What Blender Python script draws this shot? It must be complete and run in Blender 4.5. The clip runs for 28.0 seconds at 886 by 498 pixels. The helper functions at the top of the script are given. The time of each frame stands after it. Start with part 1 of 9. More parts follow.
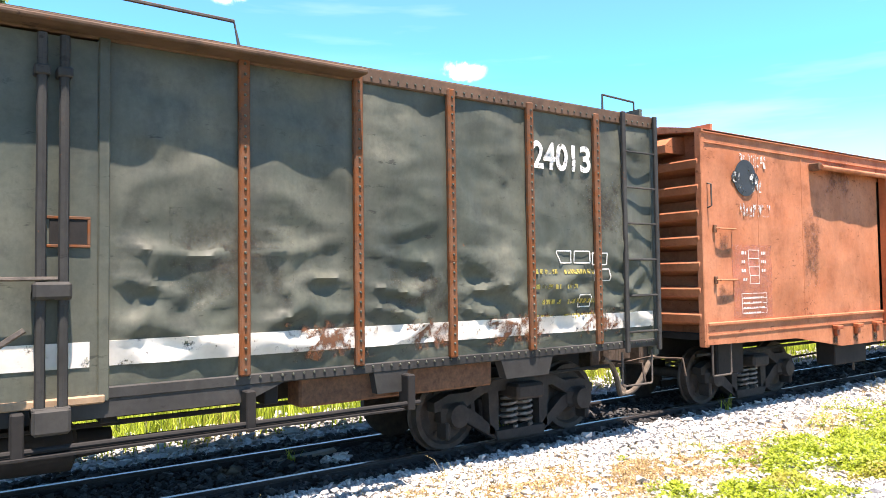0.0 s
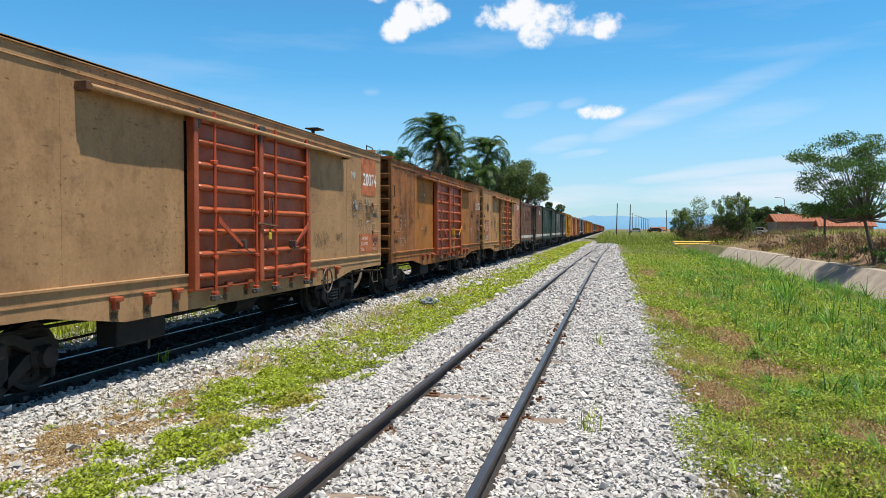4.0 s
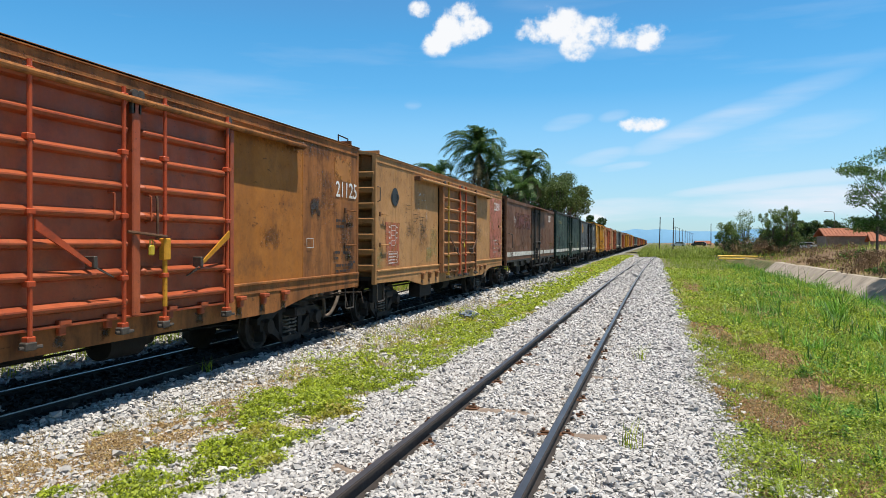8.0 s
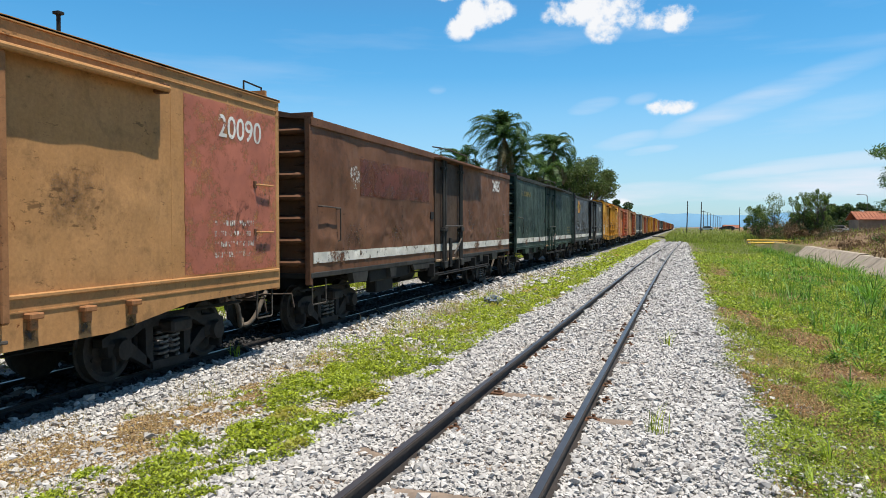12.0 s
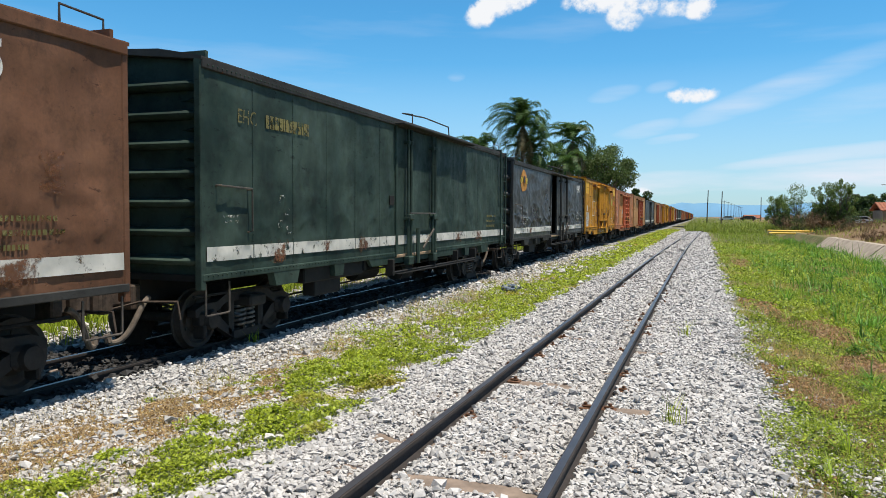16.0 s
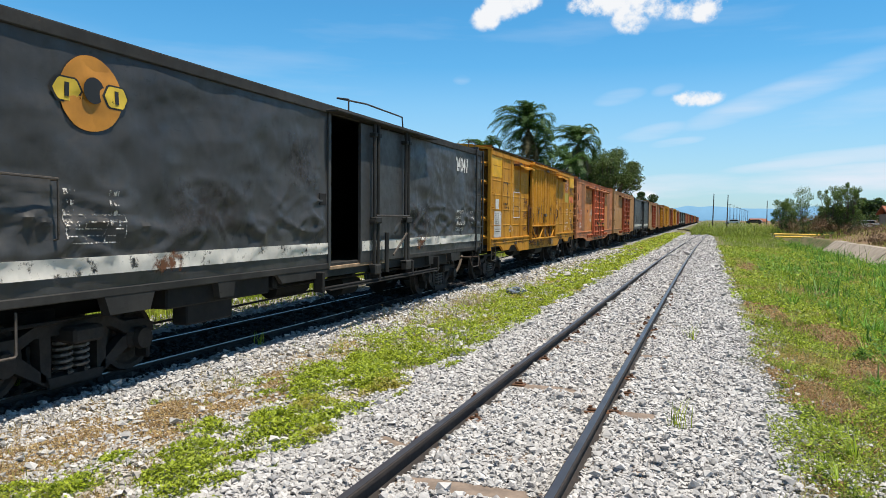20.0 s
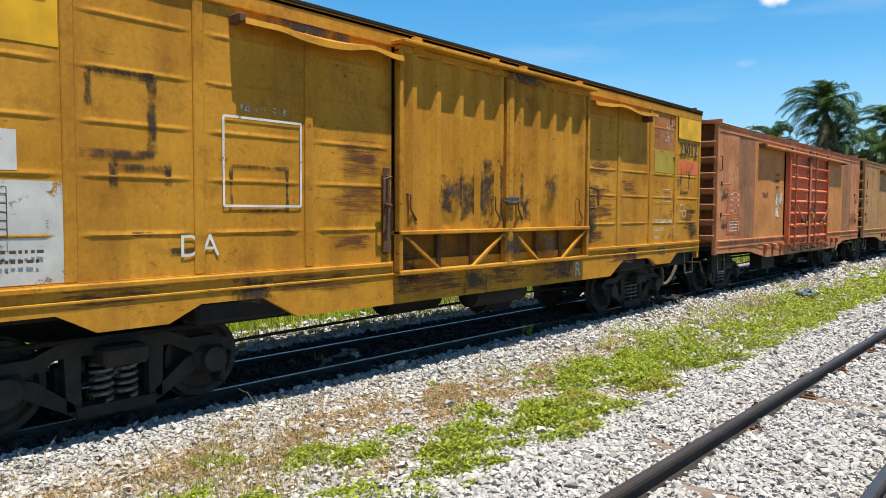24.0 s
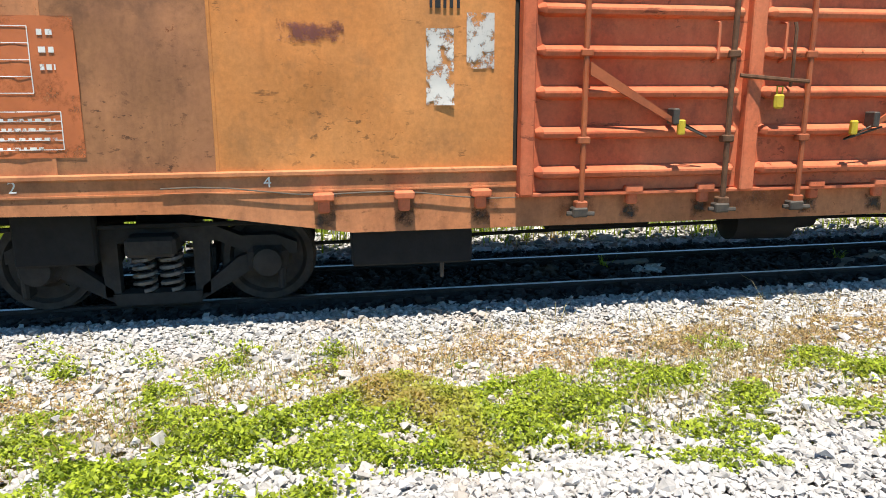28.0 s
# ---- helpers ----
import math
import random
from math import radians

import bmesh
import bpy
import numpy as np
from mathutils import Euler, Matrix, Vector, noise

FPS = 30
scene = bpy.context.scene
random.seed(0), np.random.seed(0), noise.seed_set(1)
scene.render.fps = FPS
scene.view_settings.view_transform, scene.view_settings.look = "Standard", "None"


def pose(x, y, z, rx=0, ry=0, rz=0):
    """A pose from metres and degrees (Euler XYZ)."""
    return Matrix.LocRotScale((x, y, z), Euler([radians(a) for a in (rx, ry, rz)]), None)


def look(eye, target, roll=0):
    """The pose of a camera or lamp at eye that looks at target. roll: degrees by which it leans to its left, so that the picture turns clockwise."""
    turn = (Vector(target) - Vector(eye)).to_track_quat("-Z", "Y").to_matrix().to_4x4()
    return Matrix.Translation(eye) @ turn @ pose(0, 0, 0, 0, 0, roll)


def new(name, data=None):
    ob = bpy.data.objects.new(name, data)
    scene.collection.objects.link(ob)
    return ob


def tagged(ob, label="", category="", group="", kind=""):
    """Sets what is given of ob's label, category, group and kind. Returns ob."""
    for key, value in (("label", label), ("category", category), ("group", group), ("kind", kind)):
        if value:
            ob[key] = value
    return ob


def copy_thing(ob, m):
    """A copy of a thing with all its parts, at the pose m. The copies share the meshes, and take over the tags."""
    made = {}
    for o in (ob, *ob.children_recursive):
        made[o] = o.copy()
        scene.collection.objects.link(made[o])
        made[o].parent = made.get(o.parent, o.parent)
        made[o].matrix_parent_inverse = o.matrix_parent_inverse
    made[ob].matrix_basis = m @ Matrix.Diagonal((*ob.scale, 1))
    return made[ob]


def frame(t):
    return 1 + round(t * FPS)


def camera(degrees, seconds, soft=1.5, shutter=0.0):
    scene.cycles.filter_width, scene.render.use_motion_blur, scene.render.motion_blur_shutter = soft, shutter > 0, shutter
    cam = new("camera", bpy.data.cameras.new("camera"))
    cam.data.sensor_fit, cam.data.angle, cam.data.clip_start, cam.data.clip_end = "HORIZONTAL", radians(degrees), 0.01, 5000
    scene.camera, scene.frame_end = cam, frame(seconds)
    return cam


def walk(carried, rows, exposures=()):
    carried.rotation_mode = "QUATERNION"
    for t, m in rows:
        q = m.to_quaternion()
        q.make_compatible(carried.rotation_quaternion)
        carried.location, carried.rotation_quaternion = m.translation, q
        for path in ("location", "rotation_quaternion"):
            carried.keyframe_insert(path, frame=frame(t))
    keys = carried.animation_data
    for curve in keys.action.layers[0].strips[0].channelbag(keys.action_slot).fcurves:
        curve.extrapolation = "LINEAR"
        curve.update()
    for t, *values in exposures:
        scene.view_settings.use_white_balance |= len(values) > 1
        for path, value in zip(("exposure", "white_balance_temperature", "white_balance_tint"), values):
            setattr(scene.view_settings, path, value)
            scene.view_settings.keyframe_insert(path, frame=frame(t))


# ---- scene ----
# Plan: z = 0 is the rail top of the empty track beside the camera, y runs along both tracks.
# The train's track lies at x = TX, a little lower; the train rolls towards -y.
cam = camera(62.5, 28.0, soft=0.5)
PATH = [
    (0.0, pose(0, 0, 1.54, 92.29, 0.74, 54.98)),
    (0.5, pose(0, 0, 1.54, 91.49, -0.17, 43.53)),
    (1.0, pose(0, 0, 1.54, 91.28, 0.05, 31.56)),
    (1.5, pose(0, 0, 1.54, 91.06, -0.07, 22.34)),
    (2.0, pose(0, 0, 1.54, 90.68, -0.44, 16.82)),
    (2.5, pose(0, 0, 1.54, 88.69, 3.40, 12.17)),
    (4.5, pose(0, 0, 1.54, 88.39, -0.90, 13.55)),
    (5.0, pose(0, 0, 1.54, 88.39, -0.79, 14.25)),
    (5.5, pose(0, 0, 1.54, 87.75, -0.59, 14.09)),
    (6.0, pose(0, 0, 1.54, 87.85, -0.33, 14.85)),
    (6.5, pose(0, 0, 1.54, 88.75, -0.12, 15.36)),
    (7.0, pose(0, 0, 1.54, 89.04, -0.11, 15.52)),
    (7.5, pose(0, 0, 1.54, 89.36, -0.16, 15.60)),
    (8.0, pose(0, 0, 1.54, 89.44, -0.23, 16.13)),
    (8.5, pose(0, 0, 1.54, 89.60, -0.04, 17.22)),
    (9.0, pose(0, 0, 1.54, 89.37, -0.13, 18.00)),
    (9.5, pose(0, 0, 1.54, 89.19, -0.44, 17.35)),
    (10.0, pose(0, 0, 1.54, 89.05, -0.55, 17.27)),
    (10.5, pose(0, 0, 1.54, 88.85, -0.51, 17.03)),
    (11.0, pose(0, 0, 1.54, 88.77, -0.38, 17.42)),
    (11.5, pose(0, 0, 1.54, 88.30, -0.08, 17.78)),
    (13.5, pose(0, 0, 1.54, 88.31, -0.10, 19.47)),
    (14.0, pose(0, 0, 1.54, 87.89, -0.02, 20.03)),
    (14.5, pose(0, 0, 1.54, 87.79, -0.12, 20.07)),
    (15.0, pose(0, 0, 1.54, 87.55, -0.52, 20.39)),
    (15.5, pose(0, 0, 1.54, 87.57, -0.50, 19.36)),
    (16.0, pose(0, 0, 1.54, 87.33, -0.39, 19.48)),
    (16.5, pose(0, 0, 1.54, 87.58, -0.29, 19.24)),
    (17.0, pose(0, 0, 1.54, 87.72, -0.33, 19.48)),
    (17.5, pose(0, 0, 1.54, 87.93, -0.28, 19.47)),
    (18.0, pose(0, 0, 1.54, 87.95, -0.19, 19.30)),
    (18.5, pose(0, 0, 1.54, 87.87, -0.32, 19.41)),
    (19.0, pose(0, 0, 1.54, 87.71, -0.36, 19.59)),
    (19.5, pose(0, 0, 1.54, 87.51, -0.43, 19.55)),
    (20.0, pose(0, 0, 1.54, 87.55, -0.51, 19.88)),
    (20.5, pose(0, 0, 1.54, 87.62, -0.76, 19.95)),
    (22.5, pose(0, 0, 1.54, 87.54, -0.66, 25.32)),
    (23.0, pose(0, 0, 1.54, 87.89, -0.48, 30.11)),
    (23.5, pose(0, 0, 1.54, 87.61, -0.42, 35.30)),
    (24.0, pose(0, 0, 1.54, 86.96, -0.31, 40.77)),
    (24.5, pose(0, 0, 1.54, 86.19, 0.01, 46.62)),
    (25.0, pose(0, 0, 1.54, 86.40, -0.05, 51.64)),
    (25.5, pose(0, 0, 1.54, 87.73, 0.35, 55.26)),
    (26.0, pose(0, 0, 1.54, 88.18, 0.21, 58.39)),
    (26.5, pose(0, 0, 1.54, 87.30, 0.08, 63.44)),
    (27.0, pose(0, 0, 1.54, 85.63, -0.28, 69.01)),
    (27.5, pose(0, 0, 1.54, 82.29, 0.67, 75.32)),
    (28.0, pose(0, 0, 1.54, 77.58, 0.09, 79.51)),
]
# seconds, stops, kelvin, tint: the picture starts bright and slightly rosy
EXPOSURES = [(0.0, 1.80, 6800, 21), (0.6, 1.2, 6650, 16), (1.0, 0.86, 6550, 12), (2.0, 0.40, 6500, 10), (4.5, 0.37, 6500, 10), (11.0, 0.33, 6500, 10), (20.0, 0.31, 6500, 10), (23.0, 0.31, 6500, 10),
             (24.5, 0.52, 6500, 10), (25.2, 0.70, 6500, 10), (26.0, 0.96, 6500, 10), (27.0, 0.94, 6500, 10), (28.0, 0.82, 6500, 10)]
walk(cam, PATH, EXPOSURES)

TX, TZ = -7.03, -0.29            # centre line and rail top of the train's track
HALF = 1.28                      # half the width of a wagon's body
LONG, SHORT = 14.7, 13.5         # body lengths
WHEEL = 0.39

# ---- light ----
SUN = Vector((0.27, -0.045, 1.0)).normalized()


def node(tree, kind, **sets):
    n = tree.nodes.new(kind)
    for key, value in sets.items():
        if key in n.inputs:
            n.inputs[key].default_value = value
    return n


def build_world():
    world = bpy.data.worlds.new("sky")
    scene.world = world
    world.use_nodes = True
    tree = world.node_tree
    tree.nodes.clear()
    out = tree.nodes.new("ShaderNodeOutputWorld")
    back = tree.nodes.new("ShaderNodeBackground")
    sky = tree.nodes.new("ShaderNodeTexSky")
    sky.sky_type = "NISHITA"
    sky.sun_disc = False
    sky.sun_elevation = math.asin(SUN.z)
    sky.sun_rotation = math.atan2(SUN.x, SUN.y)
    sky.air_density, sky.dust_density, sky.ozone_density = 1.0, 0.3, 2.5
    back.inputs["Strength"].default_value = 0.072
    geo = tree.nodes.new("ShaderNodeTexCoord")
    link = tree.links.new
    # cumulus clouds: soft blobs round a few directions, broken up by noise
    noise_big = node(tree, "ShaderNodeTexNoise", Scale=24.0, Detail=9.0, Roughness=0.60)
    link(geo.outputs["Generated"], noise_big.inputs["Vector"])
    total = None
    for az, el, wide, high in CLOUDS:
        a, e = radians(az), radians(el)
        d = Vector((-math.sin(a) * math.cos(e), math.cos(a) * math.cos(e), math.sin(e)))
        side = Vector((math.cos(a), math.sin(a), 0))
        up = side.cross(d)
        terms = []
        for axis, size in ((side, wide), (up, high)):
            dot = tree.nodes.new("ShaderNodeVectorMath")
            dot.operation = "DOT_PRODUCT"
            dot.inputs[1].default_value = axis
            link(geo.outputs["Generated"], dot.inputs[0])
            off = tree.nodes.new("ShaderNodeMath")
            off.operation = "DIVIDE"
            off.inputs[1].default_value = math.sin(radians(size))
            link(dot.outputs["Value"], off.inputs[0])
            sq = tree.nodes.new("ShaderNodeMath")
            sq.operation = "MULTIPLY"
            link(off.outputs[0], sq.inputs[0])
            link(off.outputs[0], sq.inputs[1])
            terms.append(sq)
        front = tree.nodes.new("ShaderNodeVectorMath")
        front.operation = "DOT_PRODUCT"
        front.inputs[1].default_value = d
        link(geo.outputs["Generated"], front.inputs[0])
        ahead = tree.nodes.new("ShaderNodeMath")
        ahead.operation = "GREATER_THAN"
        ahead.inputs[1].default_value = 0.5
        link(front.outputs["Value"], ahead.inputs[0])
        add = tree.nodes.new("ShaderNodeMath")
        add.operation = "ADD"
        link(terms[0].outputs[0], add.inputs[0])
        link(terms[1].outputs[0], add.inputs[1])
        inv = tree.nodes.new("ShaderNodeMath")
        inv.operation = "SUBTRACT"
        inv.inputs[0].default_value = 1.0
        inv.use_clamp = True
        link(add.outputs[0], inv.inputs[1])
        blob = tree.nodes.new("ShaderNodeMath")
        blob.operation = "MULTIPLY"
        link(inv.outputs[0], blob.inputs[0])
        link(ahead.outputs[0], blob.inputs[1])
        if total is None:
            total = blob
        else:
            most = tree.nodes.new("ShaderNodeMath")
            most.operation = "MAXIMUM"
            link(total.outputs[0], most.inputs[0])
            link(blob.outputs[0], most.inputs[1])
            total = most
    shaped = tree.nodes.new("ShaderNodeMath")
    shaped.operation = "MULTIPLY_ADD"
    shaped.inputs[1].default_value = 4.6
    link(noise_big.outputs["Fac"], shaped.inputs[0])
    link(total.outputs[0], shaped.inputs[2])
    ramp = tree.nodes.new("ShaderNodeMapRange")
    ramp.interpolation_type = "SMOOTHSTEP"
    ramp.inputs["From Min"].default_value = 2.45
    ramp.inputs["From Max"].default_value = 3.35
    link(shaped.outputs[0], ramp.inputs["Value"])
    keep = tree.nodes.new("ShaderNodeMath")
    keep.operation = "MULTIPLY"
    gate = tree.nodes.new("ShaderNodeMapRange")
    gate.inputs["From Max"].default_value = 0.55
    link(total.outputs[0], gate.inputs["Value"])
    link(ramp.outputs[0], keep.inputs[0])
    link(gate.outputs[0], keep.inputs[1])
    # thin cirrus veils and the pale haze over the horizon
    parts = tree.nodes.new("ShaderNodeSeparateXYZ")
    link(geo.outputs["Generated"], parts.inputs[0])
    stretch = tree.nodes.new("ShaderNodeMapping")
    stretch.inputs["Scale"].default_value = (1.2, 1.0, 9.0)
    stretch.inputs["Rotation"].default_value = (0.0, radians(-18), 0.0)
    link(geo.outputs["Generated"], stretch.inputs["Vector"])
    veil = node(tree, "ShaderNodeTexNoise", Scale=2.2, Detail=5.0, Roughness=0.55)
    link(stretch.outputs[0], veil.inputs["Vector"])
    veil_fac = tree.nodes.new("ShaderNodeMapRange")
    veil_fac.inputs["From Min"].default_value = 0.52
    veil_fac.inputs["From Max"].default_value = 0.80
    veil_fac.inputs["To Max"].default_value = 0.22
    link(veil.outputs["Fac"], veil_fac.inputs["Value"])
    haze = tree.nodes.new("ShaderNodeMapRange")
    haze.inputs["From Min"].default_value = 0.20
    haze.inputs["From Max"].default_value = 0.0
    haze.inputs["To Max"].default_value = 0.42
    link(parts.outputs["Z"], haze.inputs["Value"])
    # long slanting wisps
    streaks = veil_fac
    for az, el, wide, high, tilt, most in WISPS:
        a, e, k = radians(az), radians(el), radians(tilt)
        d = Vector((-math.sin(a) * math.cos(e), math.cos(a) * math.cos(e), math.sin(e)))
        side = Vector((math.cos(a), math.sin(a), 0))
        up = side.cross(d)
        total = None
        for axis, size in ((side * math.cos(k) + up * math.sin(k), wide), (up * math.cos(k) - side * math.sin(k), high)):
            dot = tree.nodes.new("ShaderNodeVectorMath")
            dot.operation = "DOT_PRODUCT"
            dot.inputs[1].default_value = axis / math.sin(radians(size))
            link(geo.outputs["Generated"], dot.inputs[0])
            sq = tree.nodes.new("ShaderNodeMath")
            sq.operation = "POWER"
            sq.inputs[1].default_value = 2.0
            away = tree.nodes.new("ShaderNodeMath")
            away.operation = "ABSOLUTE"
            link(dot.outputs["Value"], away.inputs[0])
            link(away.outputs[0], sq.inputs[0])
            if total:
                add = tree.nodes.new("ShaderNodeMath")
                link(total.outputs[0], add.inputs[0])
                link(sq.outputs[0], add.inputs[1])
                total = add
            else:
                total = sq
        near = tree.nodes.new("ShaderNodeMapRange")
        near.interpolation_type = "SMOOTHSTEP"
        near.inputs["From Min"].default_value, near.inputs["From Max"].default_value = 1.0, 0.0
        near.inputs["To Max"].default_value = most
        link(total.outputs[0], near.inputs["Value"])
        soft = tree.nodes.new("ShaderNodeMapRange")
        soft.inputs["From Min"].default_value, soft.inputs["From Max"].default_value = 0.3, 0.6
        link(veil.outputs["Fac"], soft.inputs["Value"])
        front = tree.nodes.new("ShaderNodeVectorMath")
        front.operation = "DOT_PRODUCT"
        front.inputs[1].default_value = d
        link(geo.outputs["Generated"], front.inputs[0])
        facing = tree.nodes.new("ShaderNodeMath")
        facing.operation = "GREATER_THAN"
        facing.inputs[1].default_value = 0.5
        link(front.outputs["Value"], facing.inputs[0])
        for other in (soft, facing):
            mul = tree.nodes.new("ShaderNodeMath")
            mul.operation = "MULTIPLY"
            link(near.outputs[0], mul.inputs[0])
            link(other.outputs[0], mul.inputs[1])
            near = mul
        most_of = tree.nodes.new("ShaderNodeMath")
        most_of.operation = "MAXIMUM"
        link(streaks.outputs[0], most_of.inputs[0])
        link(near.outputs[0], most_of.inputs[1])
        streaks = most_of
    both = tree.nodes.new("ShaderNodeMath")
    both.operation = "MAXIMUM"
    link(streaks.outputs[0], both.inputs[0])
    link(haze.outputs[0], both.inputs[1])
    mix1 = tree.nodes.new("ShaderNodeMix")
    mix1.data_type = "RGBA"
    mix1.inputs["B"].default_value = (8.9, 9.5, 10.6, 1)
    link(both.outputs[0], mix1.inputs["Factor"])
    tint = tree.nodes.new("ShaderNodeMix")
    tint.data_type = "RGBA"
    tint.blend_type = "MULTIPLY"
    tint.inputs["Factor"].default_value = 1.0
    tint.inputs["B"].default_value = SKY_TINT
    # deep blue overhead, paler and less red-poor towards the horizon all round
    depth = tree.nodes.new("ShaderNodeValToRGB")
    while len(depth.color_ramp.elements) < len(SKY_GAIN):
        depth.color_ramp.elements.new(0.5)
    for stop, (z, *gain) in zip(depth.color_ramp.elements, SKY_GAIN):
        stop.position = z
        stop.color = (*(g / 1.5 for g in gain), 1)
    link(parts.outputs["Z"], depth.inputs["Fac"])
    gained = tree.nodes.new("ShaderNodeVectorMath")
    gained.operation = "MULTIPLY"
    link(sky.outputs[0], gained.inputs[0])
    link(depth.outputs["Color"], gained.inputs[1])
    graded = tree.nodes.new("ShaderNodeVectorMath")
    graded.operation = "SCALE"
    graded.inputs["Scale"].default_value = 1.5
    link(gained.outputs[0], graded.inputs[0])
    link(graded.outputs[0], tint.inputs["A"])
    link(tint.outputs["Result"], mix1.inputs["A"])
    mix2 = tree.nodes.new("ShaderNodeMix")
    mix2.data_type = "RGBA"
    mix2.inputs["B"].default_value = (10.2, 10.4, 10.7, 1)
    link(keep.outputs[0], mix2.inputs["Factor"])
    link(mix1.outputs["Result"], mix2.inputs["A"])
    link(mix2.outputs["Result"], back.inputs["Color"])
    link(back.outputs[0], out.inputs[0])


# azimuth to the left of +y, elevation, half width, half height in degrees
CLOUDS = [(7.5, 16.3, 3.0, 1.7), (5.8, 15.2, 1.7, 1.9), (4.0, 15.8, 2.4, 1.4), (2.2, 15.3, 2.2, 1.1), (0.5, 15.1, 2.1, 1.2), (9.2, 15.9, 1.5, 1.0),
          (15.4, 16.3, 1.8, 1.8), (16.6, 15.2, 1.6, 1.2), (13.9, 16.3, 1.7, 1.1), (14.6, 17.4, 1.3, 1.2), (17.9, 17.6, 1.1, 0.8),
          (0.9, 8.95, 2.1, 0.8), (53.2, 16.0, 2.0, 1.0), (4.5, 1.9, 1.3, 0.45),
          (71.5, 21.5, 2.4, 1.4), (-26.0, 8.9, 2.0, 1.2), (-30.0, 20.0, 5.0, 2.2), (110.0, 30.0, 7.0, 3.0), (-120.0, 25.0, 8.0, 3.0),
          (170.0, 18.0, 7.0, 2.5)]
# the same, with the tilt and the strength of each wisp
WISPS = [(64.0, 9.0, 26.0, 9.0, 0.0, 0.34), (-5.0, 8.9, 10.5, 1.3, 18.0, 0.55), (-9.0, 7.6, 9.0, 1.6, 14.0, 0.35), (4.2, 6.4, 4.0, 0.9, 12.0, 0.5), (6.5, 9.2, 2.6, 0.8, 10.0, 0.45), (-12.0, 4.6, 12.0, 0.9, 3.0, 0.6),
         (-13.0, 2.9, 20.0, 1.7, 2.0, 1.0), (2.0, 2.4, 11.0, 1.5, 3.0, 0.8), (-6.0, 4.0, 9.0, 0.7, 6.0, 0.65), (2.5, 5.7, 3.2, 0.55, 8.0, 0.65), (18.5, 10.6, 0.9, 0.5, 4.0, 0.5), (3.0, 9.6, 1.6, 0.6, 12.0, 0.4)]
SKY_TINT = (0.49, 1.03, 1.35, 1)
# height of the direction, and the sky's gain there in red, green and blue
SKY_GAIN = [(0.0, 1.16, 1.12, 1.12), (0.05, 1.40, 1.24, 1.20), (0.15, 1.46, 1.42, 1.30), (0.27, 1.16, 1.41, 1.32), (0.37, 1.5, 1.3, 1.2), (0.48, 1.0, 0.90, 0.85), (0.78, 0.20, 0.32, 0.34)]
build_world()
sun = new("sun", bpy.data.lights.new("sun", "SUN"))
sun.data.energy, sun.data.angle, sun.data.color = 5.0, radians(0.53), (1.0, 0.94, 0.83)
sun.matrix_world = look(SUN * 50, (0, 0, 0))


# ---- materials ----
def material(name):
    mat = bpy.data.materials.new(name)
    mat.use_nodes = True
    tree = mat.node_tree
    return mat, tree, tree.nodes["Principled BSDF"]


def mixed(tree, a, b, fac, mode="MIX"):
    m = tree.nodes.new("ShaderNodeMix")
    m.data_type = "RGBA"
    m.blend_type = mode
    for slot, value in (("A", a), ("B", b)):
        if isinstance(value, tuple):
            m.inputs[slot].default_value = (*value[:3], 1)
        else:
            tree.links.new(value, m.inputs[slot])
    if isinstance(fac, float):
        m.inputs["Factor"].default_value = fac
    else:
        tree.links.new(fac, m.inputs["Factor"])
    return m.outputs["Result"]


def noise_of(tree, scale, detail=4.0, rough=0.55, stretch=None, vector=None):
    n = node(tree, "ShaderNodeTexNoise", Scale=scale, Detail=detail, Roughness=rough)
    if vector is None:
        c = tree.nodes.new("ShaderNodeTexCoord")
        vector = c.outputs["Object"]
    if stretch:
        m = tree.nodes.new("ShaderNodeMapping")
        m.inputs["Scale"].default_value = stretch
        tree.links.new(vector, m.inputs["Vector"])
        vector = m.outputs[0]
    tree.links.new(vector, n.inputs["Vector"])
    return n.outputs["Fac"]


def span(tree, value, lo, hi, to_lo=0.0, to_hi=1.0):
    r = tree.nodes.new("ShaderNodeMapRange")
    r.inputs["From Min"].default_value, r.inputs["From Max"].default_value = lo, hi
    r.inputs["To Min"].default_value, r.inputs["To Max"].default_value = to_lo, to_hi
    tree.links.new(value, r.inputs["Value"])
    return r.outputs[0]


def bump(tree, shader, height, strength=0.3, distance=0.01):
    b = tree.nodes.new("ShaderNodeBump")
    b.inputs["Strength"].default_value, b.inputs["Distance"].default_value = strength, distance
    tree.links.new(height, b.inputs["Height"])
    tree.links.new(b.outputs[0], shader.inputs["Normal"])


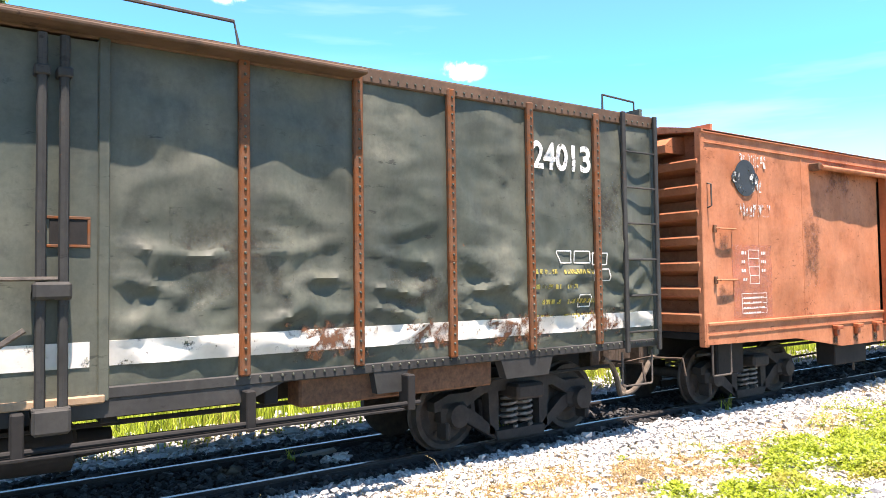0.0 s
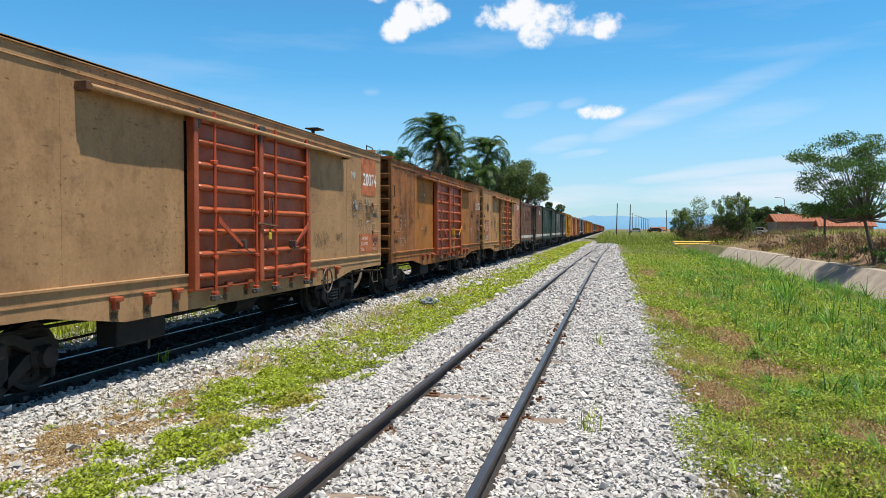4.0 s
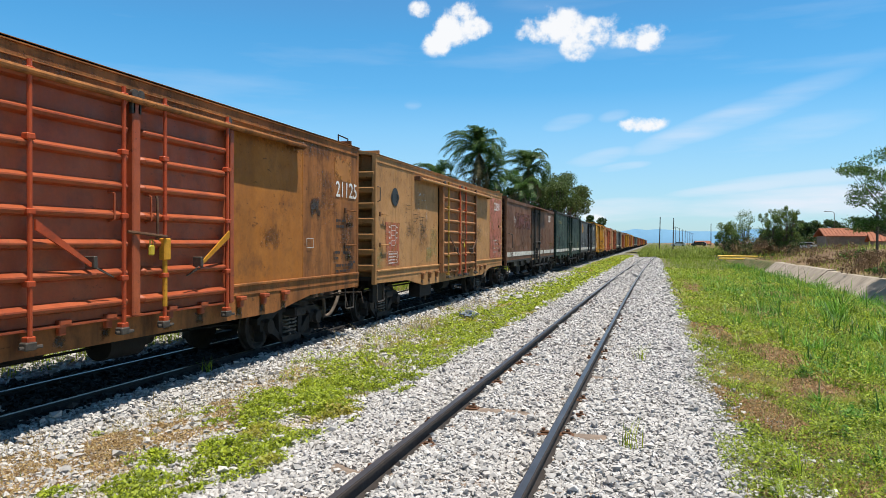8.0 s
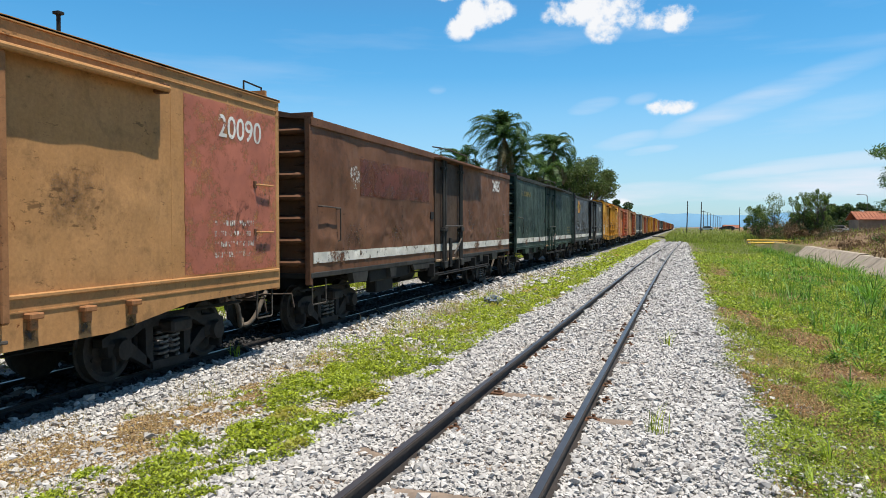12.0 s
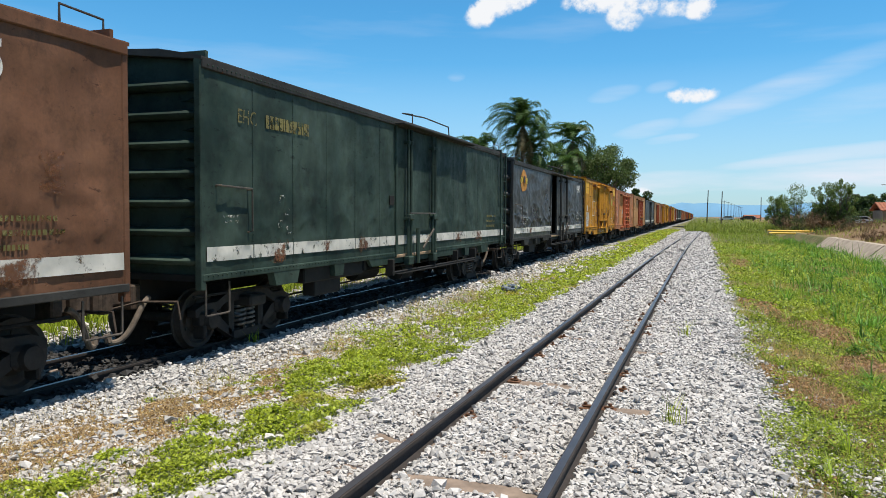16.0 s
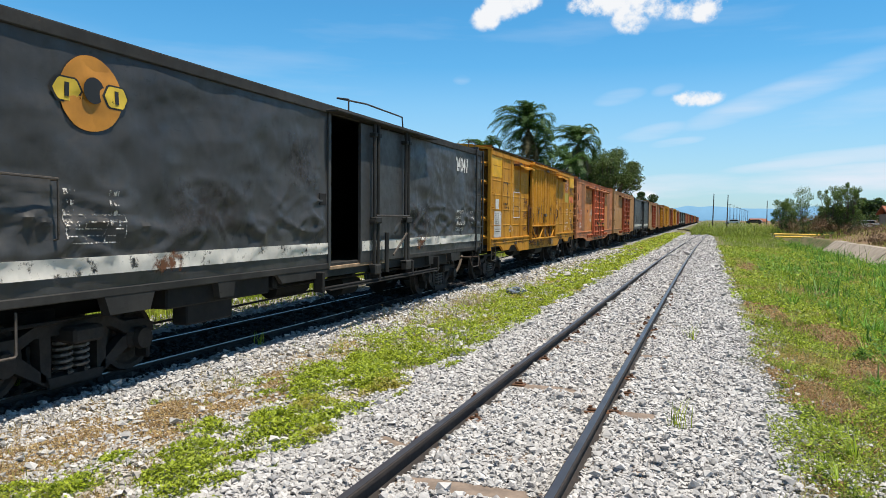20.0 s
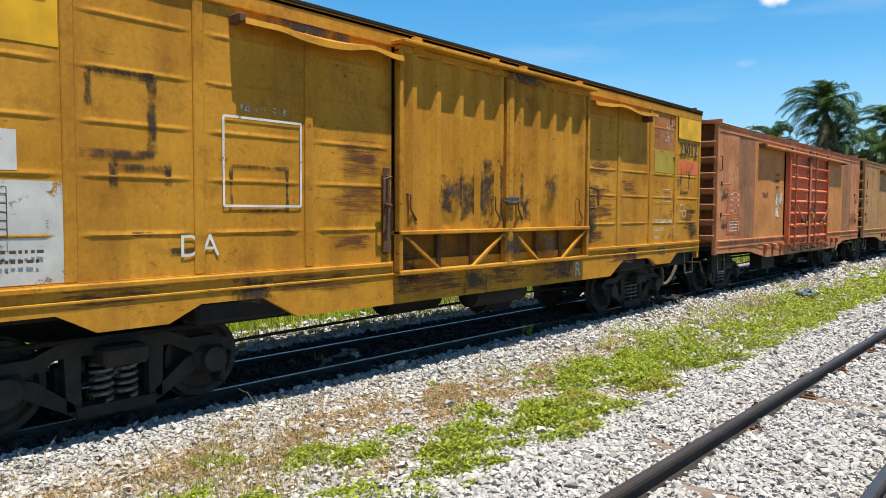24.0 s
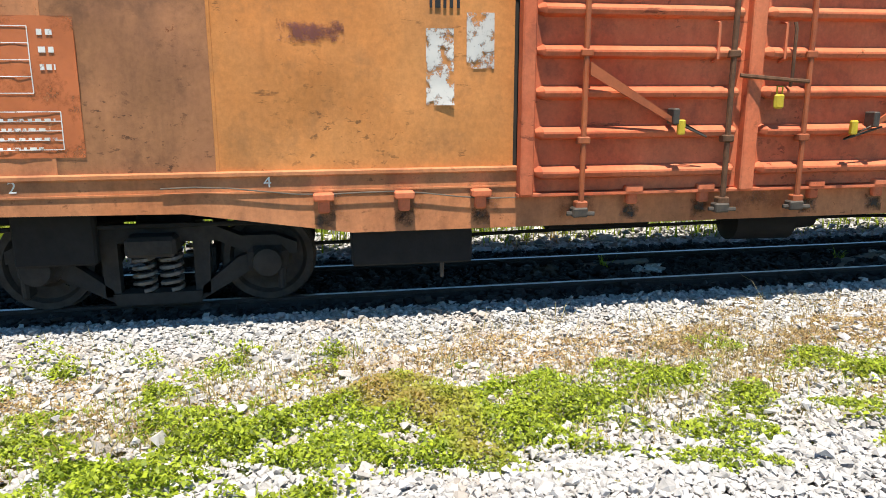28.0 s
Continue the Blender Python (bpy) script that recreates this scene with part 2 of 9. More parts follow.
def paint(name, base, fade, grime=(0.05, 0.035, 0.025), rust=(0.16, 0.055, 0.02), rust_from=0.66, streak=0.32, rough=0.6, seed=0.0, sheen=0.15):
    """Old wagon paint: faded blotches, streaks of dirt running down, flecks of rust."""
    mat, tree, bsdf = material(name)
    c = tree.nodes.new("ShaderNodeTexCoord")
    shift = tree.nodes.new("ShaderNodeVectorMath")
    shift.operation = "ADD"
    shift.inputs[1].default_value = (seed * 3.1, seed * 17.3, seed * 5.7)
    tree.links.new(c.outputs["Object"], shift.inputs[0])
    v = shift.outputs[0]
    bsdf.inputs["Specular IOR Level"].default_value = sheen
    blot = span(tree, noise_of(tree, 0.9, 6, 0.62, vector=v), 0.36, 0.66)
    col = mixed(tree, base, fade, blot)
    runs = span(tree, noise_of(tree, 1.5, 7, 0.66, (1.0, 1.5, 0.30), v), 0.45, 0.70, 0.0, streak)
    col = mixed(tree, col, grime, runs)
    stain = span(tree, noise_of(tree, 2.7, 9, 0.72, vector=v), 0.52, 0.66, 0.0, 0.45)
    col = mixed(tree, col, grime, stain)
    fine = span(tree, noise_of(tree, 22.0, 5, 0.7, vector=v), 0.33, 0.7, 0.86, 1.10)
    hue = tree.nodes.new("ShaderNodeHueSaturation")
    tree.links.new(col, hue.inputs["Color"])
    tree.links.new(fine, hue.inputs["Value"])
    spots = noise_of(tree, 5.5, 8, 0.72, vector=v)
    rusty = span(tree, spots, rust_from, rust_from + 0.05)
    col = mixed(tree, hue.outputs[0], rust, rusty)
    chips = tree.nodes.new("ShaderNodeMath")
    chips.operation = "MULTIPLY"
    tree.links.new(span(tree, noise_of(tree, 15.0, 7, 0.7, (1.0, 0.7, 1.3), v), 0.585, 0.63), chips.inputs[0])
    tree.links.new(span(tree, noise_of(tree, 0.85, 4, 0.6, vector=v), 0.50, 0.66, 0.0, 0.8), chips.inputs[1])
    col = mixed(tree, col, tuple(k * 0.55 for k in grime), chips.outputs[0])
    scuffs = span(tree, noise_of(tree, 5.0, 6, 0.7, (1.0, 0.55, 1.9), v), 0.635, 0.68, 0.0, 0.6)
    col = mixed(tree, col, tuple(k * 0.45 for k in grime), scuffs)
    tree.links.new(col, bsdf.inputs["Base Color"])
    tree.links.new(span(tree, spots, 0.4, 0.75, rough, min(rough + 0.35, 0.95)), bsdf.inputs["Roughness"])
    bump(tree, bsdf, noise_of(tree, 5.0, 3, 0.5, vector=v), 0.05, 0.01)
    return mat


def worn(name, base, keep=0.5, scale=6.0, rough=0.6, ragged=0.0, soft=0.04, most=1.0, stretch=None):
    """Stencilled or brushed paint, partly flaked away so that the sheet below shows."""
    mat, tree, bsdf = material(name)
    c = tree.nodes.new("ShaderNodeTexCoord")
    v = c.outputs["Object"]
    n = noise_of(tree, scale, 9, 0.75, stretch, v)
    tree.links.new(mixed(tree, base, tuple(k * 0.62 for k in base), span(tree, noise_of(tree, 2.0, 5, 0.6, vector=v), 0.35, 0.7)), bsdf.inputs["Base Color"])
    bsdf.inputs["Roughness"].default_value = rough
    if ragged:
        xyz = tree.nodes.new("ShaderNodeSeparateXYZ")
        tree.links.new(c.outputs["Generated"], xyz.inputs[0])
        near = None
        for axis in ("Y", "Z"):
            a = span(tree, xyz.outputs[axis], 0.0, 0.5)
            b = span(tree, xyz.outputs[axis], 1.0, 0.5)
            m = tree.nodes.new("ShaderNodeMath")
            m.operation = "MINIMUM"
            tree.links.new(a, m.inputs[0])
            tree.links.new(b, m.inputs[1])
            if near is None:
                near = m
            else:
                both = tree.nodes.new("ShaderNodeMath")
                both.operation = "MINIMUM"
                tree.links.new(near.outputs[0], both.inputs[0])
                tree.links.new(m.outputs[0], both.inputs[1])
                near = both
        lift = span(tree, near.outputs[0], 0.0, 0.7, ragged, 0.0)
        add = tree.nodes.new("ShaderNodeMath")
        tree.links.new(n, add.inputs[0])
        tree.links.new(lift, add.inputs[1])
        n = add.outputs[0]
    tree.links.new(span(tree, n, keep + soft, keep - soft, 0.0, most), bsdf.inputs["Alpha"])
    return mat


def plain(name, base, rough=0.6, metal=0.0, vary=0.35, scale=8.0, bumps=0.2):
    mat, tree, bsdf = material(name)
    n = noise_of(tree, scale, 6, 0.65)
    dark = tuple(k * (1 - vary) for k in base)
    lite = tuple(min(k * (1 + vary), 1) for k in base)
    tree.links.new(mixed(tree, dark, lite, span(tree, n, 0.3, 0.7)), bsdf.inputs["Base Color"])
    bsdf.inputs["Roughness"].default_value, bsdf.inputs["Metallic"].default_value = rough, metal
    if bumps:
        bump(tree, bsdf, noise_of(tree, scale * 4, 4, 0.6), bumps, 0.01)
    return mat


def leafy(name, lo, hi, dry=None, dry_from=0.7, rough=0.55):
    """Leaves and blades: each one a shade of its own, some light passing through."""
    mat, tree, bsdf = material(name)
    g = tree.nodes.new("ShaderNodeNewGeometry")
    clumps = span(tree, noise_of(tree, 1.1, 5, 0.65), 0.36, 0.64)
    low = mixed(tree, tuple(k * 0.35 for k in lo), lo, clumps)
    col = mixed(tree, low, hi, g.outputs["Random Per Island"])
    if dry:
        col = mixed(tree, col, dry, span(tree, noise_of(tree, 0.55, 4, 0.6), dry_from, dry_from + 0.12))
    tree.links.new(col, bsdf.inputs["Base Color"])
    bsdf.inputs["Roughness"].default_value = rough
    thin = tree.nodes.new("ShaderNodeBsdfTranslucent")
    tree.links.new(col, thin.inputs["Color"])
    mix = tree.nodes.new("ShaderNodeMixShader")
    mix.inputs[0].default_value = 0.42
    tree.links.new(bsdf.outputs[0], mix.inputs[1])
    tree.links.new(thin.outputs[0], mix.inputs[2])
    tree.links.new(mix.outputs[0], tree.nodes["Material Output"].inputs[0])
    return mat


def stony(name, lo, hi, scale=30.0, soil=(0.17, 0.12, 0.08), soil_from=0.62, soil_most=0.5):
    """Crushed stone: every stone a grey of its own."""
    mat, tree, bsdf = material(name)
    g = tree.nodes.new("ShaderNodeNewGeometry")
    col = mixed(tree, lo, hi, g.outputs["Random Per Island"])
    col = mixed(tree, col, soil, span(tree, noise_of(tree, 1.3, 5, 0.6), soil_from, soil_from + 0.16, 0.0, soil_most))
    fine = span(tree, noise_of(tree, scale, 4, 0.6), 0.3, 0.7, 0.8, 1.15)
    hue = tree.nodes.new("ShaderNodeHueSaturation")
    tree.links.new(col, hue.inputs["Color"])
    tree.links.new(fine, hue.inputs["Value"])
    tree.links.new(hue.outputs[0], bsdf.inputs["Base Color"])
    bsdf.inputs["Roughness"].default_value = 0.85
    return mat


def ground_material():
    """Soil under everything: gravel on the track beds, grass and dry earth between, by their place across the line."""
    mat, tree, bsdf = material("ground")
    c = tree.nodes.new("ShaderNodeTexCoord")
    v = c.outputs["Object"]
    xyz = tree.nodes.new("ShaderNodeSeparateXYZ")
    tree.links.new(v, xyz.inputs[0])
    wob = tree.nodes.new("ShaderNodeMath")
    wob.operation = "MULTIPLY_ADD"
    wob.inputs[1].default_value = 1.3
    tree.links.new(noise_of(tree, 0.8, 4, 0.6, vector=v), wob.inputs[0])
    tree.links.new(xyz.outputs["X"], wob.inputs[2])
    x = wob.outputs[0]                     # x plus about 0.65
    cell = tree.nodes.new("ShaderNodeTexVoronoi")
    cell.inputs["Scale"].default_value = 24.0
    tree.links.new(v, cell.inputs["Vector"])
    stone = mixed(tree, (0.17, 0.165, 0.16), (0.60, 0.58, 0.565), cell.outputs["Color"])
    stone = mixed(tree, stone, (0.05, 0.045, 0.04), span(tree, cell.outputs["Distance"], 0.35, 0.75))
    green = mixed(tree, (0.035, 0.05, 0.012), (0.12, 0.145, 0.026), span(tree, noise_of(tree, 2.6, 8, 0.7, vector=v), 0.3, 0.7))
    dry = mixed(tree, (0.15, 0.10, 0.055), (0.30, 0.23, 0.12), span(tree, noise_of(tree, 7.0, 6, 0.7, vector=v), 0.3, 0.7))
    grass = mixed(tree, green, dry, span(tree, noise_of(tree, 0.9, 6, 0.65, vector=v), 0.42, 0.58, 0.0, 0.62))
    bank = mixed(tree, (0.12, 0.065, 0.034), (0.30, 0.185, 0.10), span(tree, noise_of(tree, 1.7, 7, 0.7, vector=v), 0.3, 0.7))
    grass = mixed(tree, grass, bank, span(tree, x, 12.8, 14.0, 0.0, 0.9))
    # the bed follows the empty track where it swings aside
    swing = None
    for op, value in (("SUBTRACT", 107.0), ("MAXIMUM", 0.0), ("POWER", 2.0), ("MULTIPLY", 0.0026), ("MINIMUM", 5.4)):
        n = tree.nodes.new("ShaderNodeMath")
        n.operation = op
        n.inputs[1].default_value = value
        tree.links.new(swing or xyz.outputs["Y"], n.inputs[0])
        swing = n.outputs[0]
    n = tree.nodes.new("ShaderNodeMath")
    tree.links.new(x, n.inputs[0])
    tree.links.new(swing, n.inputs[1])
    on_track = span(tree, n.outputs[0], -2.45, -2.15)
    off_track = span(tree, n.outputs[0], 1.1, 1.4)
    train_bed = span(tree, x, -4.6, -4.1)
    far_side = span(tree, x, -9.0, -9.5)
    # oil-stained bed, its colour also darkened for the shade under the wagons
    oily_shaded = mixed(tree, (0.02, 0.018, 0.016), (0.075, 0.07, 0.065), cell.outputs["Color"])
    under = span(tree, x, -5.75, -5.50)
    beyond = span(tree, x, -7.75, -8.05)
    col = mixed(tree, oily_shaded, stone, under)
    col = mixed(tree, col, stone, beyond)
    col = mixed(tree, col, grass, train_bed)
    ahead = span(tree, xyz.outputs["Y"], 122.0, 130.0, 1.0, 0.0)
    bed = tree.nodes.new("ShaderNodeMath")
    bed.operation = "MULTIPLY"
    tree.links.new(on_track, bed.inputs[0])
    tree.links.new(ahead, bed.inputs[1])
    col = mixed(tree, col, stone, bed.outputs[0])
    col = mixed(tree, col, grass, off_track)
    col = mixed(tree, col, grass, far_side)
    tree.links.new(col, bsdf.inputs["Base Color"])
    bsdf.inputs["Roughness"].default_value = 0.92
    bump(tree, bsdf, cell.outputs["Distance"], 0.6, 0.03)
    return mat


M = {}
M["ground"] = ground_material()
M["ballast"] = stony("ballast", (0.32, 0.31, 0.305), (0.58, 0.56, 0.545))
# oily stones, near black so that the train's shade is in their colour
M["ballast_oily_shaded"] = stony("ballast_oily_shaded", (0.012, 0.011, 0.011), (0.045, 0.042, 0.04))
M["ballast_old"] = stony("ballast_old", (0.30, 0.288, 0.278), (0.59, 0.565, 0.54), soil=(0.36, 0.25, 0.16), soil_from=0.54, soil_most=0.45)
M["rail"] = plain("rail", (0.028, 0.021, 0.018), 0.85, 0.0, 0.35, 12)
M["rail_shine"] = plain("rail_shine", (0.20, 0.20, 0.20), 0.36, 1.0, 0.1, 20, 0.0)
M["rail_dull"] = plain("rail_dull", (0.11, 0.10, 0.10), 0.34, 0.6, 0.25, 3, 0.0)
M["sleeper"] = plain("sleeper", (0.21, 0.16, 0.125), 0.9, 0, 0.4, 6)
M["rust"] = plain("rust", (0.13, 0.062, 0.032), 0.85, 0.2, 0.45, 18)
M["grass"] = leafy("grass", (0.075, 0.16, 0.010), (0.42, 0.56, 0.045), (0.55, 0.42, 0.15), 0.58)
M["weeds"] = leafy("weeds", (0.12, 0.19, 0.011), (0.50, 0.59, 0.04), (0.42, 0.27, 0.09), 0.575)
M["bank_leaf"] = leafy("bank_leaf", (0.085, 0.16, 0.012), (0.47, 0.57, 0.05), (0.44, 0.29, 0.11), 0.57)
M["lush"] = leafy("lush", (0.040, 0.14, 0.012), (0.21, 0.44, 0.045))
M["far_green"] = leafy("far_green", (0.10, 0.17, 0.02), (0.36, 0.44, 0.06), (0.42, 0.33, 0.13), 0.60)
M["leaf_scrub"] = leafy("leaf_scrub", (0.06, 0.115, 0.022), (0.22, 0.31, 0.07))
M["dry_leaf"] = leafy("dry_leaf", (0.27, 0.15, 0.065), (0.60, 0.44, 0.20))
M["bank_litter"] = leafy("bank_litter", (0.20, 0.095, 0.045), (0.56, 0.36, 0.17))
M["straw"] = leafy("straw", (0.36, 0.27, 0.11), (0.56, 0.46, 0.22))
M["palm_leaf"] = leafy("palm_leaf", (0.022, 0.068, 0.014), (0.105, 0.20, 0.042))
M["leaf_olive"] = leafy("leaf_olive", (0.055, 0.10, 0.024), (0.16, 0.225, 0.058))
M["palm_dry"] = leafy("palm_dry", (0.16, 0.13, 0.06), (0.28, 0.24, 0.13))
M["leaf_dark"] = leafy("leaf_dark", (0.025, 0.06, 0.016), (0.075, 0.13, 0.03))
M["leaf_mid"] = leafy("leaf_mid", (0.035, 0.095, 0.016), (0.13, 0.245, 0.042))
M["brush"] = leafy("brush", (0.13, 0.075, 0.042), (0.36, 0.24, 0.13))
M["bark"] = plain("bark", (0.14, 0.11, 0.085), 0.95, 0, 0.4, 10, 0.5)
M["concrete"] = plain("concrete", (0.37, 0.31, 0.25), 0.9, 0, 0.3, 0.9, 0.3)
M["earth"] = plain("earth", (0.21, 0.13, 0.075), 0.95, 0, 0.45, 2.5, 0.6)
# the blue of distance haze is put into the hills' base colour
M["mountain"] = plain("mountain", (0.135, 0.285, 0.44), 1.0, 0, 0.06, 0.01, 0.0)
M["roof_tile"] = plain("roof_tile", (0.30, 0.11, 0.06), 0.85, 0, 0.45, 3.0)
M["plaster"] = plain("plaster", (0.25, 0.20, 0.15), 0.9, 0, 0.2, 1.5)
M["pipe"] = plain("pipe", (0.72, 0.44, 0.05), 0.5, 0, 0.15, 3)
M["pole"] = plain("pole", (0.07, 0.055, 0.045), 0.9, 0, 0.3, 5)
M["white_car"] = plain("white_car", (0.78, 0.78, 0.78), 0.25, 0, 0.05, 1, 0)
M["dark_car"] = plain("dark_car", (0.04, 0.03, 0.03), 0.3, 0, 0.2, 1, 0)
M["window"] = plain("window", (0.02, 0.025, 0.03), 0.1, 0, 0.1, 1, 0)
M["rubber"] = plain("rubber", (0.03, 0.03, 0.03), 0.8, 0, 0.3, 8)
M["rag"] = plain("rag", (0.13, 0.16, 0.21), 0.95, 0, 0.9, 30, 0.6)
M["litter"] = plain("litter", (0.7, 0.68, 0.64), 0.8, 0, 0.2, 9)
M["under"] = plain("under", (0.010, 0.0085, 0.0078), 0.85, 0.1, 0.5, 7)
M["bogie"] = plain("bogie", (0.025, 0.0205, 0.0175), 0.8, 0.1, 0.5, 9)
M["wheel"] = plain("wheel", (0.045, 0.034, 0.027), 0.75, 0.2, 0.45, 11)
M["tread"] = plain("tread", (0.35, 0.33, 0.31), 0.3, 1.0, 0.2, 11, 0.05)
M["spring"] = plain("spring", (0.15, 0.135, 0.12), 0.55, 0.5, 0.4, 20)
# dark tone that holds the gloom of a wagon's interior
M["inside_dark"] = plain("inside_dark", (0.035, 0.03, 0.027), 0.9, 0, 0.4, 3)
M["wood"] = plain("wood", (0.30, 0.20, 0.12), 0.85, 0, 0.4, 5)
M["coupler"] = plain("coupler", (0.075, 0.052, 0.038), 0.75, 0.2, 0.5, 14)
M["hose"] = plain("hose", (0.13, 0.10, 0.075), 0.8, 0, 0.4, 12)
M["galv"] = plain("galv", (0.085, 0.07, 0.058), 0.6, 0.4, 0.4, 12)
M["yellow_mark"] = plain("yellow_mark", (0.50, 0.36, 0.02), 0.5, 0, 0.3, 9)
M["white_stencil"] = worn("white_stencil", (0.80, 0.77, 0.72), 0.60, 9.0)
M["white_faint"] = worn("white_faint", (0.70, 0.66, 0.60), 0.46, 11.0)
M["white_band"] = worn("white_band", (0.70, 0.66, 0.59), 0.60, 5.0)
M["black_stencil"] = worn("black_stencil", (0.02, 0.02, 0.02), 0.72, 9.0)
M["red_patch"] = worn("red_patch", (0.56, 0.15, 0.075), 0.60, 2.6, ragged=0.04, soft=0.16, most=0.8)
M["pink_patch"] = worn("pink_patch", (0.56, 0.20, 0.13), 0.58, 2.4, ragged=0.05, soft=0.22, most=0.62)
M["orange_patch"] = worn("orange_patch", (0.78, 0.17, 0.03), 0.60, 2.0)
M["ochre_patch"] = worn("ochre_patch", (0.44, 0.17, 0.025), 0.56, 3.0, ragged=0.05)
M["old_yellow"] = worn("old_yellow", (0.20, 0.165, 0.045), 0.55, 9.0)
M["rust_patch"] = worn("rust_patch", (0.17, 0.062, 0.022), 0.53, 9.0, ragged=0.14, soft=0.06, most=0.9)
M["rose_patch"] = worn("rose_patch", (0.52, 0.16, 0.10), 0.60, 3.0, ragged=0.04, soft=0.10, most=0.85)
M["notice"] = worn("notice", (0.60, 0.57, 0.53), 0.555, 8.0, ragged=0.05)
M["orange_red_patch"] = worn("orange_red_patch", (0.60, 0.165, 0.05), 0.62, 3.0, ragged=0.03, soft=0.10, most=0.9)
M["maroon_patch"] = worn("maroon_patch", (0.155, 0.040, 0.022), 0.57, 3.0, ragged=0.05, soft=0.08, most=0.8)
M["tin"] = plain("tin", (0.42, 0.30, 0.22), 0.6, 0.3, 0.4, 2.0)
M["green_wall"] = plain("green_wall", (0.10, 0.36, 0.10), 0.8, 0, 0.3, 2.0)
M["scrape_patch"] = worn("scrape_patch", (0.16, 0.050, 0.016), 0.53, 3.2, ragged=0.17, soft=0.06, most=0.78, stretch=(1.0, 0.7, 10.0))
M["soot_patch"] = worn("soot_patch", (0.045, 0.030, 0.018), 0.56, 6.0, ragged=0.12, soft=0.08, most=0.78)
M["algae_patch"] = worn("algae_patch", (0.30, 0.30, 0.10), 0.56, 2.2, ragged=0.12, soft=0.16, most=0.5)
M["faded_yellow"] = worn("faded_yellow", (0.36, 0.30, 0.06), 0.52, 9.0)
M["sky_patch"] = worn("sky_patch", (0.34, 0.36, 0.38), 0.52, 6.0, ragged=0.1)
M["yellow_patch"] = worn("yellow_patch", (0.86, 0.45, 0.0), 0.75, 2.0)
M["olive_patch"] = worn("olive_patch", (0.46, 0.33, 0.02), 0.62, 2.0)
M["grey_patch"] = worn("grey_patch", (0.62, 0.60, 0.57), 0.64, 6.5, ragged=0.05)
M["black_patch"] = worn("black_patch", (0.05, 0.030, 0.020), 0.56, 6.0, ragged=0.16, soft=0.10, most=0.85)
M["purple_patch"] = worn("purple_patch", (0.17, 0.045, 0.035), 0.55, 5.0, ragged=0.18, soft=0.07, most=0.8)
M["grime"] = worn("grime", (0.045, 0.028, 0.018), 0.49, 9.0, ragged=0.16, soft=0.14, most=0.62)
M["blue_patch"] = worn("blue_patch", (0.026, 0.031, 0.034), 0.60, 4.0)
M["logo_orange"] = worn("logo_orange", (0.62, 0.26, 0.03), 0.66, 7.0)
M["logo_yellow"] = worn("logo_yellow", (0.80, 0.55, 0.05), 0.68, 7.0)


